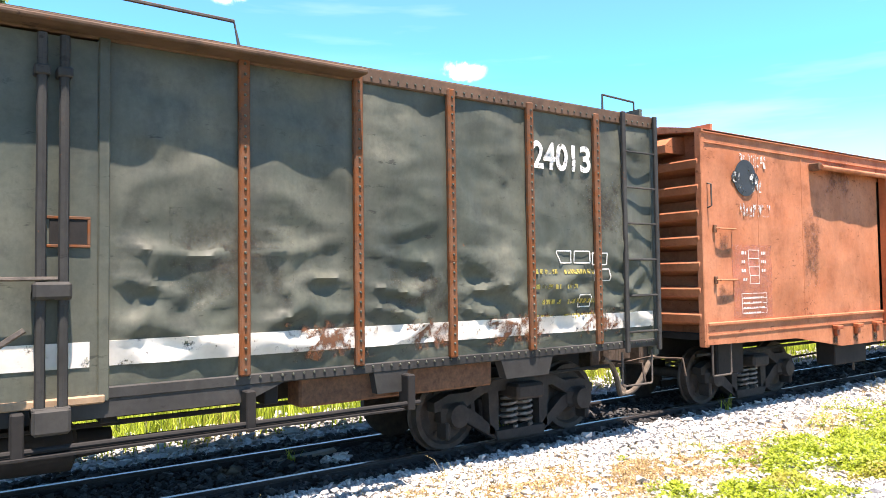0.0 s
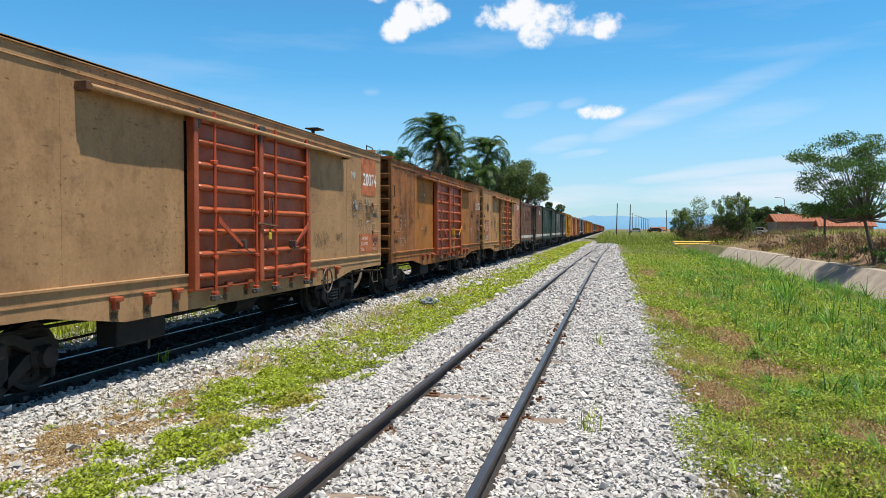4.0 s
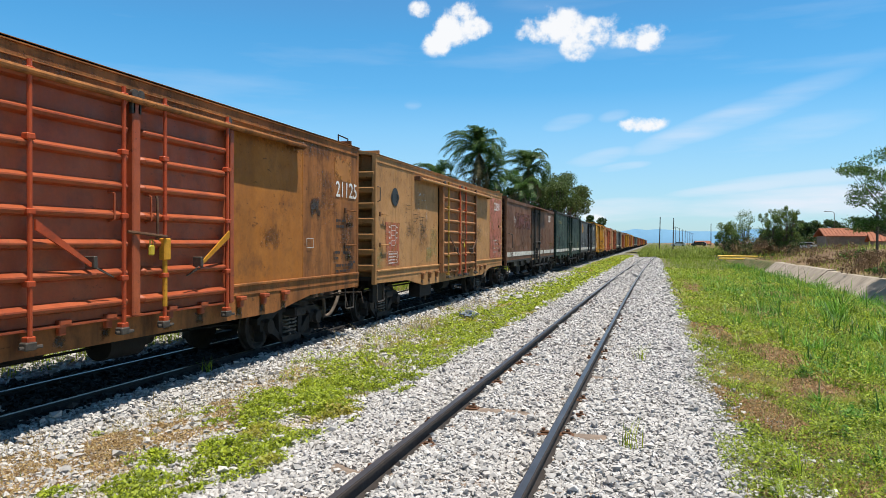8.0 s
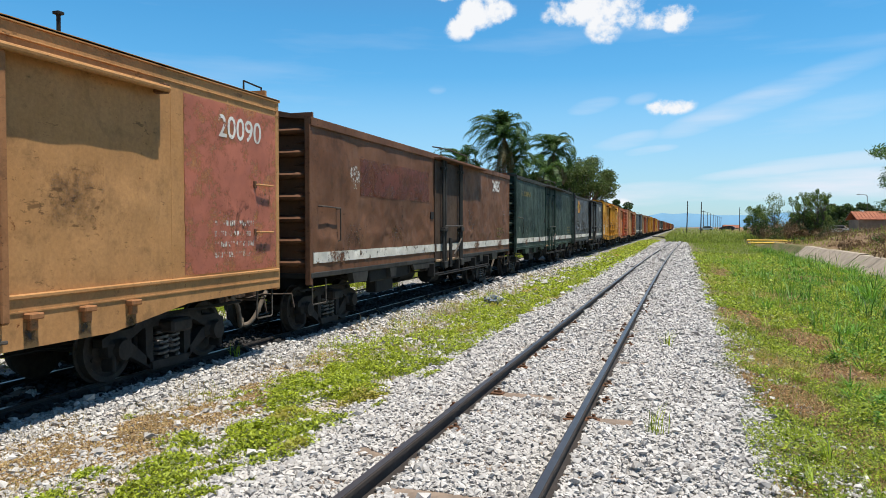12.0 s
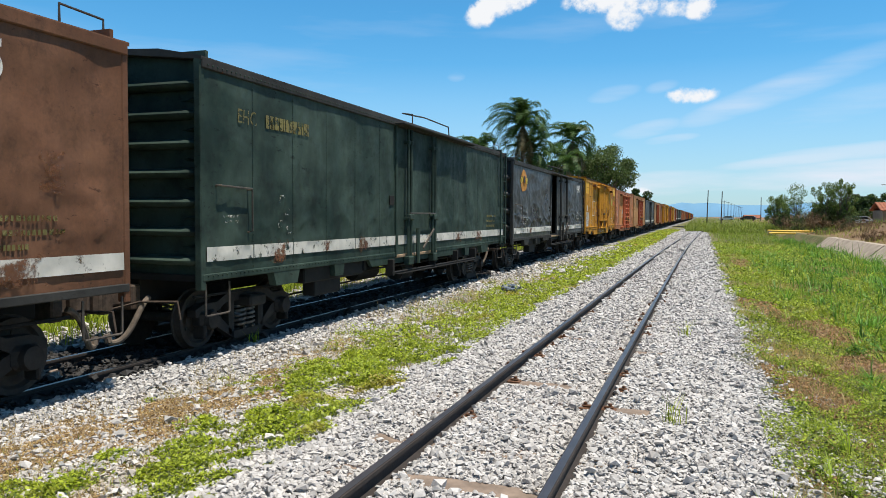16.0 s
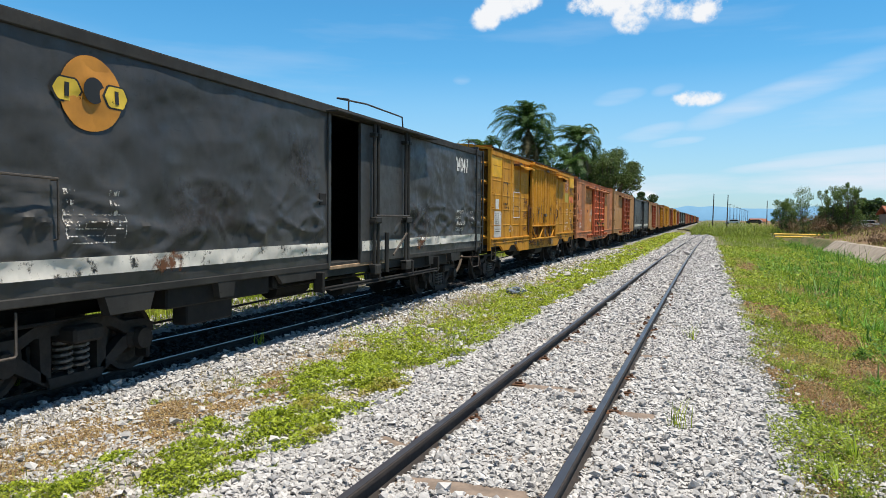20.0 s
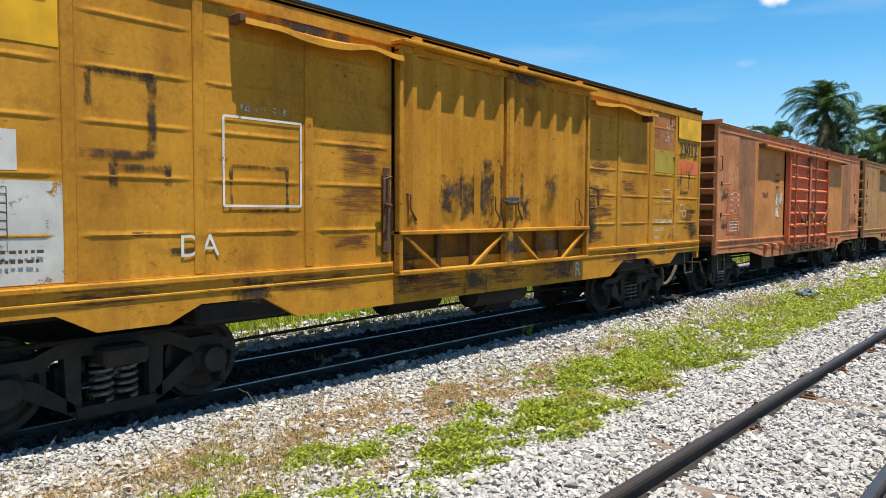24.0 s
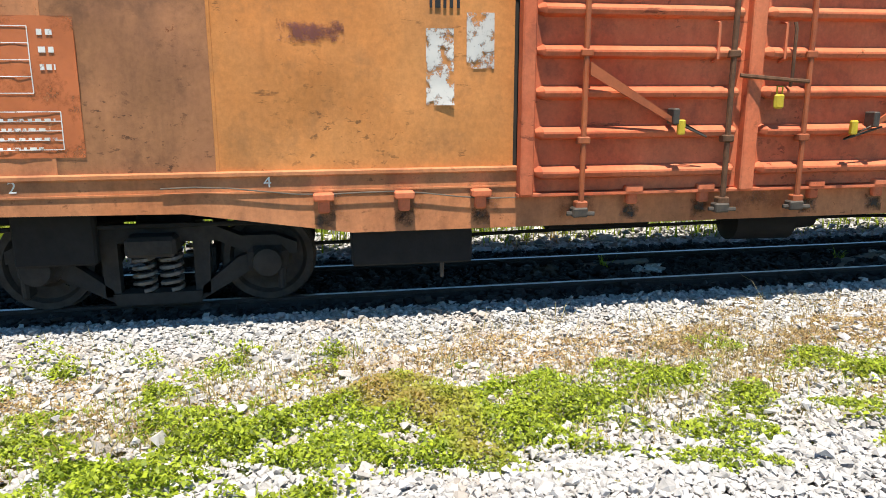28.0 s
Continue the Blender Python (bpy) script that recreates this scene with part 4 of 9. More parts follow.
def dent(y, z, seed, amp, ys, zs):
    """Bulges and dents of a sheet, dying away to its fixed edges."""
    e = min((y - ys[0]) / 0.25, (ys[1] - y) / 0.25, (z - zs[0]) / 0.65, (zs[1] - z) / 0.25, 1.0)
    e = max(e, 0.0)
    n = noise.noise(Vector((y * 0.8, z * 0.9, seed))) * 0.42 + noise.noise(Vector((y * 1.9, z * 2.2, seed + 7))) * 0.34
    k = noise.noise(Vector((y * 1.7, z * 2.4, seed + 19)))
    crease = max(0.0, 1 - abs(k) * 5.5) ** 1.2
    low = min(max((2.5 - z) / 1.0, 0.15), 1.0)
    j = noise.noise(Vector((y * 4.4, z * 5.2, seed + 27)))
    if amp < 0.15:
        return amp * e * (n + low * (0.40 * crease + 0.26 * j))
    # badly battered sheets: long slanting folds
    fold = max(0.0, 1 - abs(noise.noise(Vector((y * 1.0 + z * 0.55, z * 2.9, seed + 41)))) * 5.0)
    return amp * e * (0.72 * n + low * (0.26 * crease + 0.16 * j + 0.34 * fold))


SURF = {}            # for each wagon, its outer sheets as (y0, y1, height)


def surf(wagon, y, z):
    for y0, y1, height in SURF.get(wagon.name, ()):
        if y0 <= y <= y1:
            return height(y, z)
    return 0.0


def conform(shape, wagon):
    shape.v = [(x + surf(wagon, y, z), y, z) for x, y, z in shape.v]
    return shape


def panel(wagon, y0, y1, z0, z1, mat, seed, amp=0.012, name="side_panel", x=HALF, fine=0.11, label=""):
    fine = min(fine, 0.045) if amp > 0.15 else fine
    ny, nz = max(3, int((y1 - y0) / fine)), max(3, int((z1 - z0) / fine))
    g = 0.001
    height = lambda y, z: dent(y, z, seed, amp, (y0, y1), (z0, z1))
    SURF.setdefault(wagon.name, []).append((y0, y1, height))
    s = Shape().sheet(y0 + g, y1 - g, z0, z1, x, 0.03, ny, nz, height)
    return part(name, s, mat, wagon, label, smooth=60)


def decal(wagon, name, y0, y1, z0, z1, mat, label="", x=HALF + 0.016):
    """A patch of paint: a thin plate just proud of the sheet."""
    ny, nz = max(1, int((y1 - y0) / 0.09)), max(1, int((z1 - z0) / 0.09))
    return part(name, Shape().sheet(y0, y1, z0, z1, x - 0.008, 0.002, ny, nz, lambda y, z: surf(wagon, y, z)), M[mat], wagon, label, smooth=60)


def lettering(wagon, words, y, z, size, mat, name="lettering", x=HALF + 0.012, wide=1.0, bold=0.0):
    """Writing on the side, read along +y, its lower left at (y, z)."""
    key = (words, size, mat, wide, bold)
    if key not in CACHE:
        cu = bpy.data.curves.new("letters", "FONT")
        cu.body, cu.size, cu.offset = words, size * 1.38, bold
        ob = bpy.data.objects.new("letters", cu)
        scene.collection.objects.link(ob)
        me = bpy.data.meshes.new_from_object(ob.evaluated_get(bpy.context.evaluated_depsgraph_get()))
        bpy.data.objects.remove(ob)
        me.materials.clear()
        me.materials.append(M[mat])
        if size > 0.15:                    # enough corners to follow a dented sheet
            bm = bmesh.new()
            bm.from_mesh(me)
            for axis, most in ((0, len(words) * size), (1, size * 1.3)):
                for i in range(1, int(most / 0.06)):
                    at, way = Vector((0, 0, 0)), Vector((0, 0, 0))
                    at[axis], way[axis] = i * 0.06, 1.0
                    bmesh.ops.bisect_plane(bm, geom=bm.verts[:] + bm.edges[:] + bm.faces[:], plane_co=at, plane_no=way)
            bm.to_mesh(me)
            bm.free()
        CACHE[key] = me
    me = CACHE[key].copy()
    for v in me.vertices:
        a, b = v.co.x, v.co.y
        v.co = (x + surf(wagon, y + a * wide, z + b), y + a * wide, z + b)
    return part(name, me, None, wagon)


def bars(wagon, y, z, rows, mat, seed, high=0.045, gap=0.10, x=HALF + 0.012, fat=1.0):
    """Writing too small to read: plain bars."""
    rnd = random.Random(seed)
    s = Shape()
    for k, length in enumerate(rows):
        a = y
        while a < y + length:
            w = fat * rnd.uniform(0.018, 0.05)
            s.box(x, x + 0.002, a, min(a + w, y + length), z - k * gap, z - k * gap + high)
            a += w + rnd.uniform(0.012, 0.03)
    return tagged(part("stencil_writing", conform(s, wagon), M[mat], wagon, smooth=0), kind="stuff")


def grid_marks(wagon, y, z, w, h, nx, nz, mat, x=HALF + 0.012, t=0.012):
    """A ruled stencilled table."""
    s = Shape()
    k = 8
    for i in range(nz + 1):
        for j in range(k):
            s.box(x, x + 0.002, y + w * j / k, y + w * (j + 1) / k, z + h * i / nz - t / 2, z + h * i / nz + t / 2)
    for i in range(nx + 1):
        for j in range(k):
            s.box(x, x + 0.0021, y + w * i / nx - t / 2, y + w * i / nx + t / 2, z + h * j / k, z + h * (j + 1) / k)
    return tagged(part("stencil_table", conform(s, wagon), M[mat], wagon, smooth=0), kind="stuff")


def bogie(wagon, yc, sets, lite=False):
    """A two-axle bogie: bolster, two cast side frames, springs, axleboxes, and the turning wheelsets."""
    key = ("bogie", lite)
    if key not in CACHE:
        b = Shape().box(-0.95, 0.95, -0.20, 0.20, 0.49, 0.66, 0.03).box(-0.2, 0.2, -0.25, 0.25, 0.6, 0.78, 0.02)
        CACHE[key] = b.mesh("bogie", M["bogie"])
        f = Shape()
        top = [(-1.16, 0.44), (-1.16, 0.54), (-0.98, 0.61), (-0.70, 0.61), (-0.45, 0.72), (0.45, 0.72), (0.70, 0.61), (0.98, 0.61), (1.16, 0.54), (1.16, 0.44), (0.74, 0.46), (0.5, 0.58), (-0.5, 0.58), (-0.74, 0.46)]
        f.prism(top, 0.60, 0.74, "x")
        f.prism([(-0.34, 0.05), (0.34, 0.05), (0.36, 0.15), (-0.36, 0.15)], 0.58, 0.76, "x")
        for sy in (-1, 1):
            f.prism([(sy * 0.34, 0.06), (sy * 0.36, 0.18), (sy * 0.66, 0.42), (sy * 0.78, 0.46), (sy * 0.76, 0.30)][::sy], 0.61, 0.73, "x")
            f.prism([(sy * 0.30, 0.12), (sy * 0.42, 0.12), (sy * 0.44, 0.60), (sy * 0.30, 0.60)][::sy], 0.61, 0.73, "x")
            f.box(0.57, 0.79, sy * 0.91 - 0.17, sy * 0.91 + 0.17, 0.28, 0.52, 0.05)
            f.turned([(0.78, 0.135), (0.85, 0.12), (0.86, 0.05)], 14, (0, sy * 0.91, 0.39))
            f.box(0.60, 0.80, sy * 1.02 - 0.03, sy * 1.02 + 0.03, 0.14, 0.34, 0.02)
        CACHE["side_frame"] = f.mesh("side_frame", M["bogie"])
        sp = Shape()
        for sy in (-0.11, 0.11):
            pts = [(0.68 + 0.085 * math.cos(w), sy + 0.085 * math.sin(w), 0.17 + 0.33 * w / (2 * math.pi * 5)) for w in np.linspace(0, 2 * math.pi * 5, 50)]
            sp.path(pts, 0.021, 5)
        CACHE["spring"] = sp.mesh("spring", M["spring"])
        w = Shape()
        for sx in (-1, 1):
            c = sx * 0.533
            prof = [(c - sx * 0.075, 0.05), (c - sx * 0.075, 0.16), (c - sx * 0.055, 0.20), (c - sx * 0.07, 0.33), (c - sx * 0.066, 0.415), (c - sx * 0.04, 0.418), (c - sx * 0.03, 0.392),
                    (c + sx * 0.062, 0.386), (c + sx * 0.064, 0.33), (c + sx * 0.02, 0.30), (c + sx * 0.012, 0.20), (c + sx * 0.05, 0.15), (c + sx * 0.07, 0.10)]
            w.turned(prof, 36)
            for k in range(3):          # cast marks, by which the turning shows
                a = 2 * math.pi * k / 3
                w.box(c + sx * 0.02, c + sx * 0.035, 0.24 * math.cos(a) - 0.02, 0.24 * math.cos(a) + 0.02, 0.24 * math.sin(a) - 0.02, 0.24 * math.sin(a) + 0.02)
        w.rod((-0.85, 0, 0), (0.85, 0, 0), 0.07, 14)
        CACHE["wheelset"] = w.mesh("wheelset", M["wheel"])
        t = Shape()
        for sx in (-1, 1):
            t.turned([(sx * 0.503, 0.3945), (sx * 0.595, 0.3885)], 36, (0, 0, 0))
        CACHE["tread"] = t.mesh("tread", M["tread"])
        sh = Shape()
        for sx in (-1, 1):
            sh.box(sx * 0.46, sx * 0.60, 0.38, 0.46, 0.25, 0.50, 0.02)
        sh.box(-0.6, 0.6, 0.40, 0.46, 0.33, 0.40, 0.01)
        CACHE["brake_beam"] = sh.mesh("brake_beam", M["bogie"])
    b = part("bogie", CACHE[key], None, wagon, at=pose(0, yc, 0))
    for side in (0, 180):
        part("side_frame", CACHE["side_frame"], None, b, at=pose(0, 0, 0, 0, 0, side))
        if not lite:
            part("spring", CACHE["spring"], None, b, "dark coil springs", at=pose(0, 0, 0, 0, 0, side))
    for turn in (() if lite else (0, 180)):
        part("brake_beam", CACHE["brake_beam"], None, b, at=pose(0, 0, 0, 0, 0, turn))
    for sy in (-0.91, 0.91):
        w = part("wheelset", CACHE["wheelset"], None, b, "rusty steel wheels on an axle", at=pose(0, sy, WHEEL))
        sets.append((w, sy))


def coupler(wagon, y, out):
    """Knuckle coupler, its draft box, and the hanging air hose at one end; out is -1 or 1 along y."""
    key = ("coupler", out)
    if key not in CACHE:
        c = Shape().box(-0.10, 0.10, 0, out * 0.36, 0.66, 0.84, 0.02).box(-0.21, 0.21, out * 0.26, out * 0.46, 0.58, 0.94, 0.05).box(-0.12, 0.16, out * 0.30, out * 0.44, 0.94, 1.02, 0.03)
        c.box(0.04, 0.20, out * 0.42, out * 0.56, 0.60, 0.88, 0.05).box(-0.19, -0.08, out * 0.42, out * 0.52, 0.62, 0.86, 0.03)
        c.box(-0.28, 0.28, -out * 0.1, out * 0.06, 0.60, 0.92, 0.02)
        c.path([(0.12, out * 0.3, 0.62), (0.45, out * 0.1, 0.72), (0.98, out * 0.06, 0.74), (1.02, out * 0.06, 0.52)], 0.016, 6)
        CACHE[key] = c.mesh("coupler", M["coupler"])
        h = Shape()
        p0, p1, p2, p3 = Vector((0.44, -out * 0.05, 0.76)), Vector((0.50, out * 0.22, 0.66)), Vector((0.40, out * 0.22, 0.18)), Vector((0.30, out * 0.47, 0.26))
        h.path([p0 * (1 - t) ** 3 + p1 * 3 * t * (1 - t) ** 2 + p2 * 3 * t * t * (1 - t) + p3 * t ** 3 for t in np.linspace(0, 1, 14)], 0.036, 9)
        h.rod(p3, p3 + Vector((-0.02, out * 0.02, 0.10)), 0.045, 8)
        CACHE["hose", out] = h.mesh("air_hose", M["hose"])
    c = part("coupler", CACHE[key], None, wagon, at=pose(0, y, 0))
    part("air_hose", CACHE["hose", out], None, c, "brown rubber air hose")


def underframe(wagon, length, lite=False):
    s = Shape().box(-0.17, 0.17, 0.2, length - 0.2, 0.66, 0.98, 0.02)
    n = 7
    for i in range(n):
        y = 3.6 + (length - 7.2) * i / (n - 1)
        s.box(-1.2, 1.2, y - 0.06, y + 0.06, 0.80, 0.98, 0.01)
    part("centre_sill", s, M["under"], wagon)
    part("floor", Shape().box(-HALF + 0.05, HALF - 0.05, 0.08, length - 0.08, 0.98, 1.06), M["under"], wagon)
    if lite:
        return
    part("brake_cylinder", Shape().turned([(-0.45, 0.05), (-0.42, 0.20), (0.2, 0.21), (0.24, 0.12), (0.5, 0.1)], 16, (0.55, length * 0.56, 0.56), "y"), M["under"], wagon)
    part("air_reservoir", Shape().turned([(-0.55, 0.05), (-0.5, 0.17), (0.5, 0.17), (0.55, 0.05)], 16, (0.45, length * 0.43, 0.68), "y"), M["under"], wagon)
    r = Shape()
    r.path([(0.45, 2.6, 0.45), (0.45, length * 0.4, 0.5), (0.45, length * 0.56, 0.52)], 0.018, 5)
    r.path([(0.3, length - 2.6, 0.45), (0.3, length * 0.65, 0.5), (0.4, length * 0.6, 0.52)], 0.018, 5)
    r.path([(0.85, 0.4, 0.74), (0.85, length - 0.4, 0.74)], 0.022, 5)
    part("brake_rigging", r, M["under"], wagon)


def roof(wagon, length, eave, mat, rise=0.15, walk_board=False, seams=11, over=0.03):
    s = Shape()
    w = HALF + over
    s.prism([(-w, eave - 0.04), (-w, eave), (-w * 0.5, eave + rise * 0.75), (0, eave + rise), (w * 0.5, eave + rise * 0.75), (w, eave), (w, eave - 0.04), (0, eave + rise - 0.05)], 0.0, length, "y")
    r = part("roof", s, mat, wagon)
    sm = Shape()
    for i in range(seams + 1):
        y = 0.05 + (length - 0.1) * i / seams
        sm.prism([(-w + 0.02, eave), (-w * 0.5, eave + rise * 0.75), (0, eave + rise), (w * 0.5, eave + rise * 0.75), (w - 0.02, eave),
                  (w - 0.02, eave + 0.008), (w * 0.5, eave + rise * 0.75 + 0.02), (0, eave + rise + 0.02), (-w * 0.5, eave + rise * 0.75 + 0.02), (-w + 0.02, eave + 0.008)], y - 0.02, y + 0.02, "y")
    part("roof_seams", sm, mat, r)


def bent_bar(wagon, pts, r=0.012, mat=None, name="grab_iron", label=""):
    return part(name, Shape().path(pts, r, 6), mat or M["galv"], wagon, label)


def end_wall(wagon, y, out, mat, rib_zs, bottom, top, fat=0.17, high=0.055, lite=False, sharp=False, darts=False, rib_mat=None):
    """A pressed steel end: a plate between corner posts with stout level ribs standing out of it."""
    deep = 0.27 if sharp else 0.16
    fat = deep + 0.01 if sharp else fat
    e = part("end_wall", Shape().box(-HALF + 0.03, HALF - 0.03, y - out * deep, y - out * (deep + 0.05), bottom, top), mat, wagon)
    if lite:
        return
    # from the upper edge of a rib down: depth and height
    if sharp:
        prof = [(0.0, 0.095), (0.55, 0.085), (1.0, 0.068), (1.03, 0.05), (0.92, -0.045), (0.5, -0.085), (0.0, -0.11)]
    else:
        prof = [(math.sin(math.pi * j / 8), high * math.cos(math.pi * j / 8)) for j in range(9)]
    n = len(prof)
    for z in rib_zs:
        vs, fs = [], []
        xs = [-HALF + 0.04, -HALF + (0.05 if sharp else 0.20), HALF - (0.05 if sharp else 0.20), HALF - 0.04]
        for i, x in enumerate(xs):
            k = (0.95 if sharp else 0.45) if i in (0, 3) else 1.0
            vs += [(x, y - out * deep + out * fat * k * d, z + h * (k if not sharp else 1)) for d, h in prof]
        for i in range(3):
            for j in range(n - 1):
                q = (i * n + j, i * n + j + 1, (i + 1) * n + j + 1, (i + 1) * n + j)
                fs.append(q if out < 0 else q[::-1])
        fs += [tuple(range(n)), tuple(range(3 * n, 4 * n))[::-1]]
        part("end_rib", Shape().add(vs, fs), rib_mat or mat, e, smooth=40)
    if darts:
        for z in rib_zs[:-1]:
            zc = z + 0.18
            for sx in (-1, 1):
                a, b = sx * (HALF - 0.06), sx * (HALF - 0.40)
                q = [(a, y - out * 0.16, zc - 0.06), (a, y - out * 0.07, zc), (a, y - out * 0.16, zc + 0.06), (b, y - out * 0.16, zc - 0.01)]
                part("end_dart", Shape().add(q, [(0, 1, 3), (1, 2, 3), (0, 2, 1), (0, 3, 2)]), mat, e, smooth=0)


def stirrup(wagon, y0, y1, z0, z1, x=HALF - 0.02):
    bent_bar(wagon, [(x, y0, z1), (x, y0, z0 + 0.02), (x, y0 + 0.02, z0), (x, y1 - 0.02, z0), (x, y1, z0 + 0.02), (x, y1, z1)], 0.014, name="step", label="bent steel foot step")


def common(wagon, length, mat, sets, rib_zs, end_bottom, eave, roof_mat, lite, fat=0.17, high=0.055, axle_in=1.81, sharp=False, darts=False, rib_mat=None, wall_mat=None):
    underframe(wagon, length, lite)
    roof(wagon, length, eave, roof_mat)
    for y, out in ((0.0, -1), (length, 1)):
        end_wall(wagon, y, out, wall_mat or mat, rib_zs, end_bottom, eave + 0.1, fat, high, lite and out > 0, sharp, darts, rib_mat or mat)
        if not lite:
            coupler(wagon, y, out)
    for sx in (-1, 1):
        for y in (0.0, length - 0.09):
            part("corner_post", Shape().box(sx * (HALF - 0.09), sx * (HALF + 0.012), y, y + 0.09, end_bottom - 0.1, eave - 0.02, 0.012), mat, wagon)
    for yc in (axle_in, length - axle_in):
        bogie(wagon, yc, sets, lite)


def box_wagon(label, mat, door_mat, length=SHORT, lite=False, seed=0, door_bars=None, inner=None, mid=None, sill_mat=None, amp=0.03, lever_two=None, lever_one=None):
    """A steel box wagon with a ribbed sliding door that hangs from an outside track."""
    wagon = thing("box_wagon", label, "freight wagon", "wagons of the train")
    sets = []
    c = length / 2
    sill_mat = sill_mat or mat
    zs = [1.26 + 0.335 * i for i in range(7)]
    common(wagon, length, mat, sets, zs, 1.0, 3.72, mat, lite, sharp=True)
    z0, z1 = 1.20, 3.56
    cuts = [0.09, 1.28, 2.42, c - 2.02] if not lite else [0.09, c - 2.02]
    for k, (a, b) in enumerate(zip(cuts, cuts[1:])):
        m = inner if inner and k == 2 else mid if mid and k == 1 else mat
        panel(wagon, a, b, z0, z1, m, seed + k, amp, fine=0.13 if not lite else 0.6)
        panel(wagon, length - b, length - a, z0, z1, m, seed + 9 + k, amp, fine=0.13 if not lite else 0.6)
    if lite:
        cuts = [0.09, 1.28, 2.42, c - 2.02]
    for y in cuts[1:3]:
        for yy in (y, length - y):
            part("panel_seam", Shape().box(HALF - 0.02, HALF + 0.005, yy - 0.014, yy + 0.014, z0, z1, 0.003), inner if inner and y == cuts[2] else mat, wagon)
    # dark backing sheet behind the door, coloured as unlit interior
    part("inner_wall", Shape().box(HALF - 0.10, HALF - 0.04, c - 2.05, c + 2.05, 1.05, 3.6), M["inside_dark"], wagon)
    part("door_header", Shape().box(HALF - 0.04, HALF + 0.002, c - 2.02, c + 2.02, 3.34, 3.56, 0.004), mat, wagon)
    part("far_side", Shape().box(-HALF, -HALF + 0.05, 0.09, length - 0.09, 1.0, 3.7), mat, wagon)
    part("top_chord", Shape().box(HALF - 0.05, HALF + 0.006, 0.02, length - 0.02, 3.55, 3.70, 0.004).box(HALF - 0.01, HALF + 0.016, 0.05, length - 0.05, 3.545, 3.558, 0.003).box(HALF - 0.04, HALF + 0.03, 0.02, length - 0.02, 3.685, 3.72, 0.008), mat, wagon)
    # side sill, deep between the bogies
    prof = [(0.02, 0.93), (2.15, 0.90), (3.42, 0.71), (length - 3.42, 0.71), (length - 2.15, 0.90), (length - 0.02, 0.93), (length - 0.02, 1.20), (0.02, 1.20)]
    for sx in (-1, 1):
        part("side_sill", Shape().prism(prof if sx > 0 else prof, sx * HALF - (0.035 if sx > 0 else -0.035), sx * (HALF + 0.02), "x"), sill_mat, wagon)
    part("bottom_ledge", Shape().box(HALF - 0.02, HALF + 0.045, 0.05, length - 0.05, 1.17, 1.215, 0.01).box(HALF, HALF + 0.032, 0.05, length - 0.05, 1.045, 1.06), sill_mat, wagon)
    # door
    d = part("door", Shape().box(HALF + 0.03, HALF + 0.06, c - 1.92, c + 1.92, 1.00, 3.40, 0.006), door_mat, wagon, "ribbed sliding door")
    zr = [1.16 + 0.317 * i for i in range(8)]
    for z in zr:
        r = Shape()
        for a, b in ((c - 1.86, c - 0.10), (c + 0.10, c + 1.86)):
            rib = ((0.0, 0.056), (0.80, 0.026), (0.98, 0.012), (1.0, -0.004), (0.86, -0.036), (0.0, -0.056))
            n = len(rib)
            vs, fs = [], []
            for y, k in ((a, 0.25), (a + 0.05, 1), (b - 0.05, 1), (b, 0.25)):
                vs += [(HALF + 0.058 + 0.095 * k * dx, y, z + h * (0.4 + 0.6 * k)) for dx, h in rib]
            for i in range(3):
                fs += [(i * n + j, i * n + j + 1, (i + 1) * n + j + 1, (i + 1) * n + j) for j in range(n - 1)]
            r.add(vs, fs)
        part("door_rib", r, door_mat, d, smooth=25)
    for y, w in ((c - 1.94, 0.11), (c, 0.13), (c + 1.94, 0.09)):
        part("door_post", Shape().box(HALF + 0.02, HALF + 0.15, y - w / 2, y + w / 2, 0.98, 3.45, 0.012), door_mat, d)
    bar_mats = door_bars or [door_mat] * 4
    for y, bm in zip((c - 1.48, c - 0.22, c + 0.48, c + 1.80), bar_mats):
        b = Shape().rod((HALF + 0.155, y, 0.86), (HALF + 0.155, y, 3.52), 0.024, 8)
        for z in (0.90, 1.42, 2.1, 2.8, 3.42):
            b.box(HALF + 0.10, HALF + 0.185, y - 0.05, y + 0.05, z - 0.03, z + 0.03, 0.01)
        lb = part("lock_bar", b, bm, d, "upright locking bar")
        if not lite:
            part("cam_foot", Shape().box(HALF + 0.10, HALF + 0.2, y - 0.08, y + 0.05, 0.80, 0.88, 0.012).rod((HALF + 0.15, y - 0.12, 0.83), (HALF + 0.2, y + 0.1, 0.83), 0.018, 6), M["galv"], lb)
    t = Shape().box(HALF - 0.01, HALF + 0.17, c - 4.06, c + 4.06, 3.405, 3.418).rod((HALF + 0.172, c - 4.08, 3.402), (HALF + 0.172, c + 4.08, 3.402), 0.036, 10)
    part("door_track", t, mat, wagon, "angle-iron door track")
    if lite:
        return wagon, sets
    part("track_end", Shape().box(HALF, HALF + 0.16, c - 4.12, c - 4.02, 3.36, 3.47, 0.01), M["rust"], wagon)
    part("track_end", Shape().box(HALF, HALF + 0.16, c + 4.02, c + 4.12, 3.36, 3.47, 0.01), M["rust"], wagon)
    for y in (c - 1.86, c - 0.05, c + 0.05, c + 1.84):
        h = Shape().turned([(-0.02, 0.055), (0.02, 0.055)], 14, (HALF + 0.15, y, 3.47)).box(HALF + 0.10, HALF + 0.15, y - 0.03, y + 0.03, 3.25, 3.5, 0.008)
        part("door_hanger", h, M["galv"], wagon)
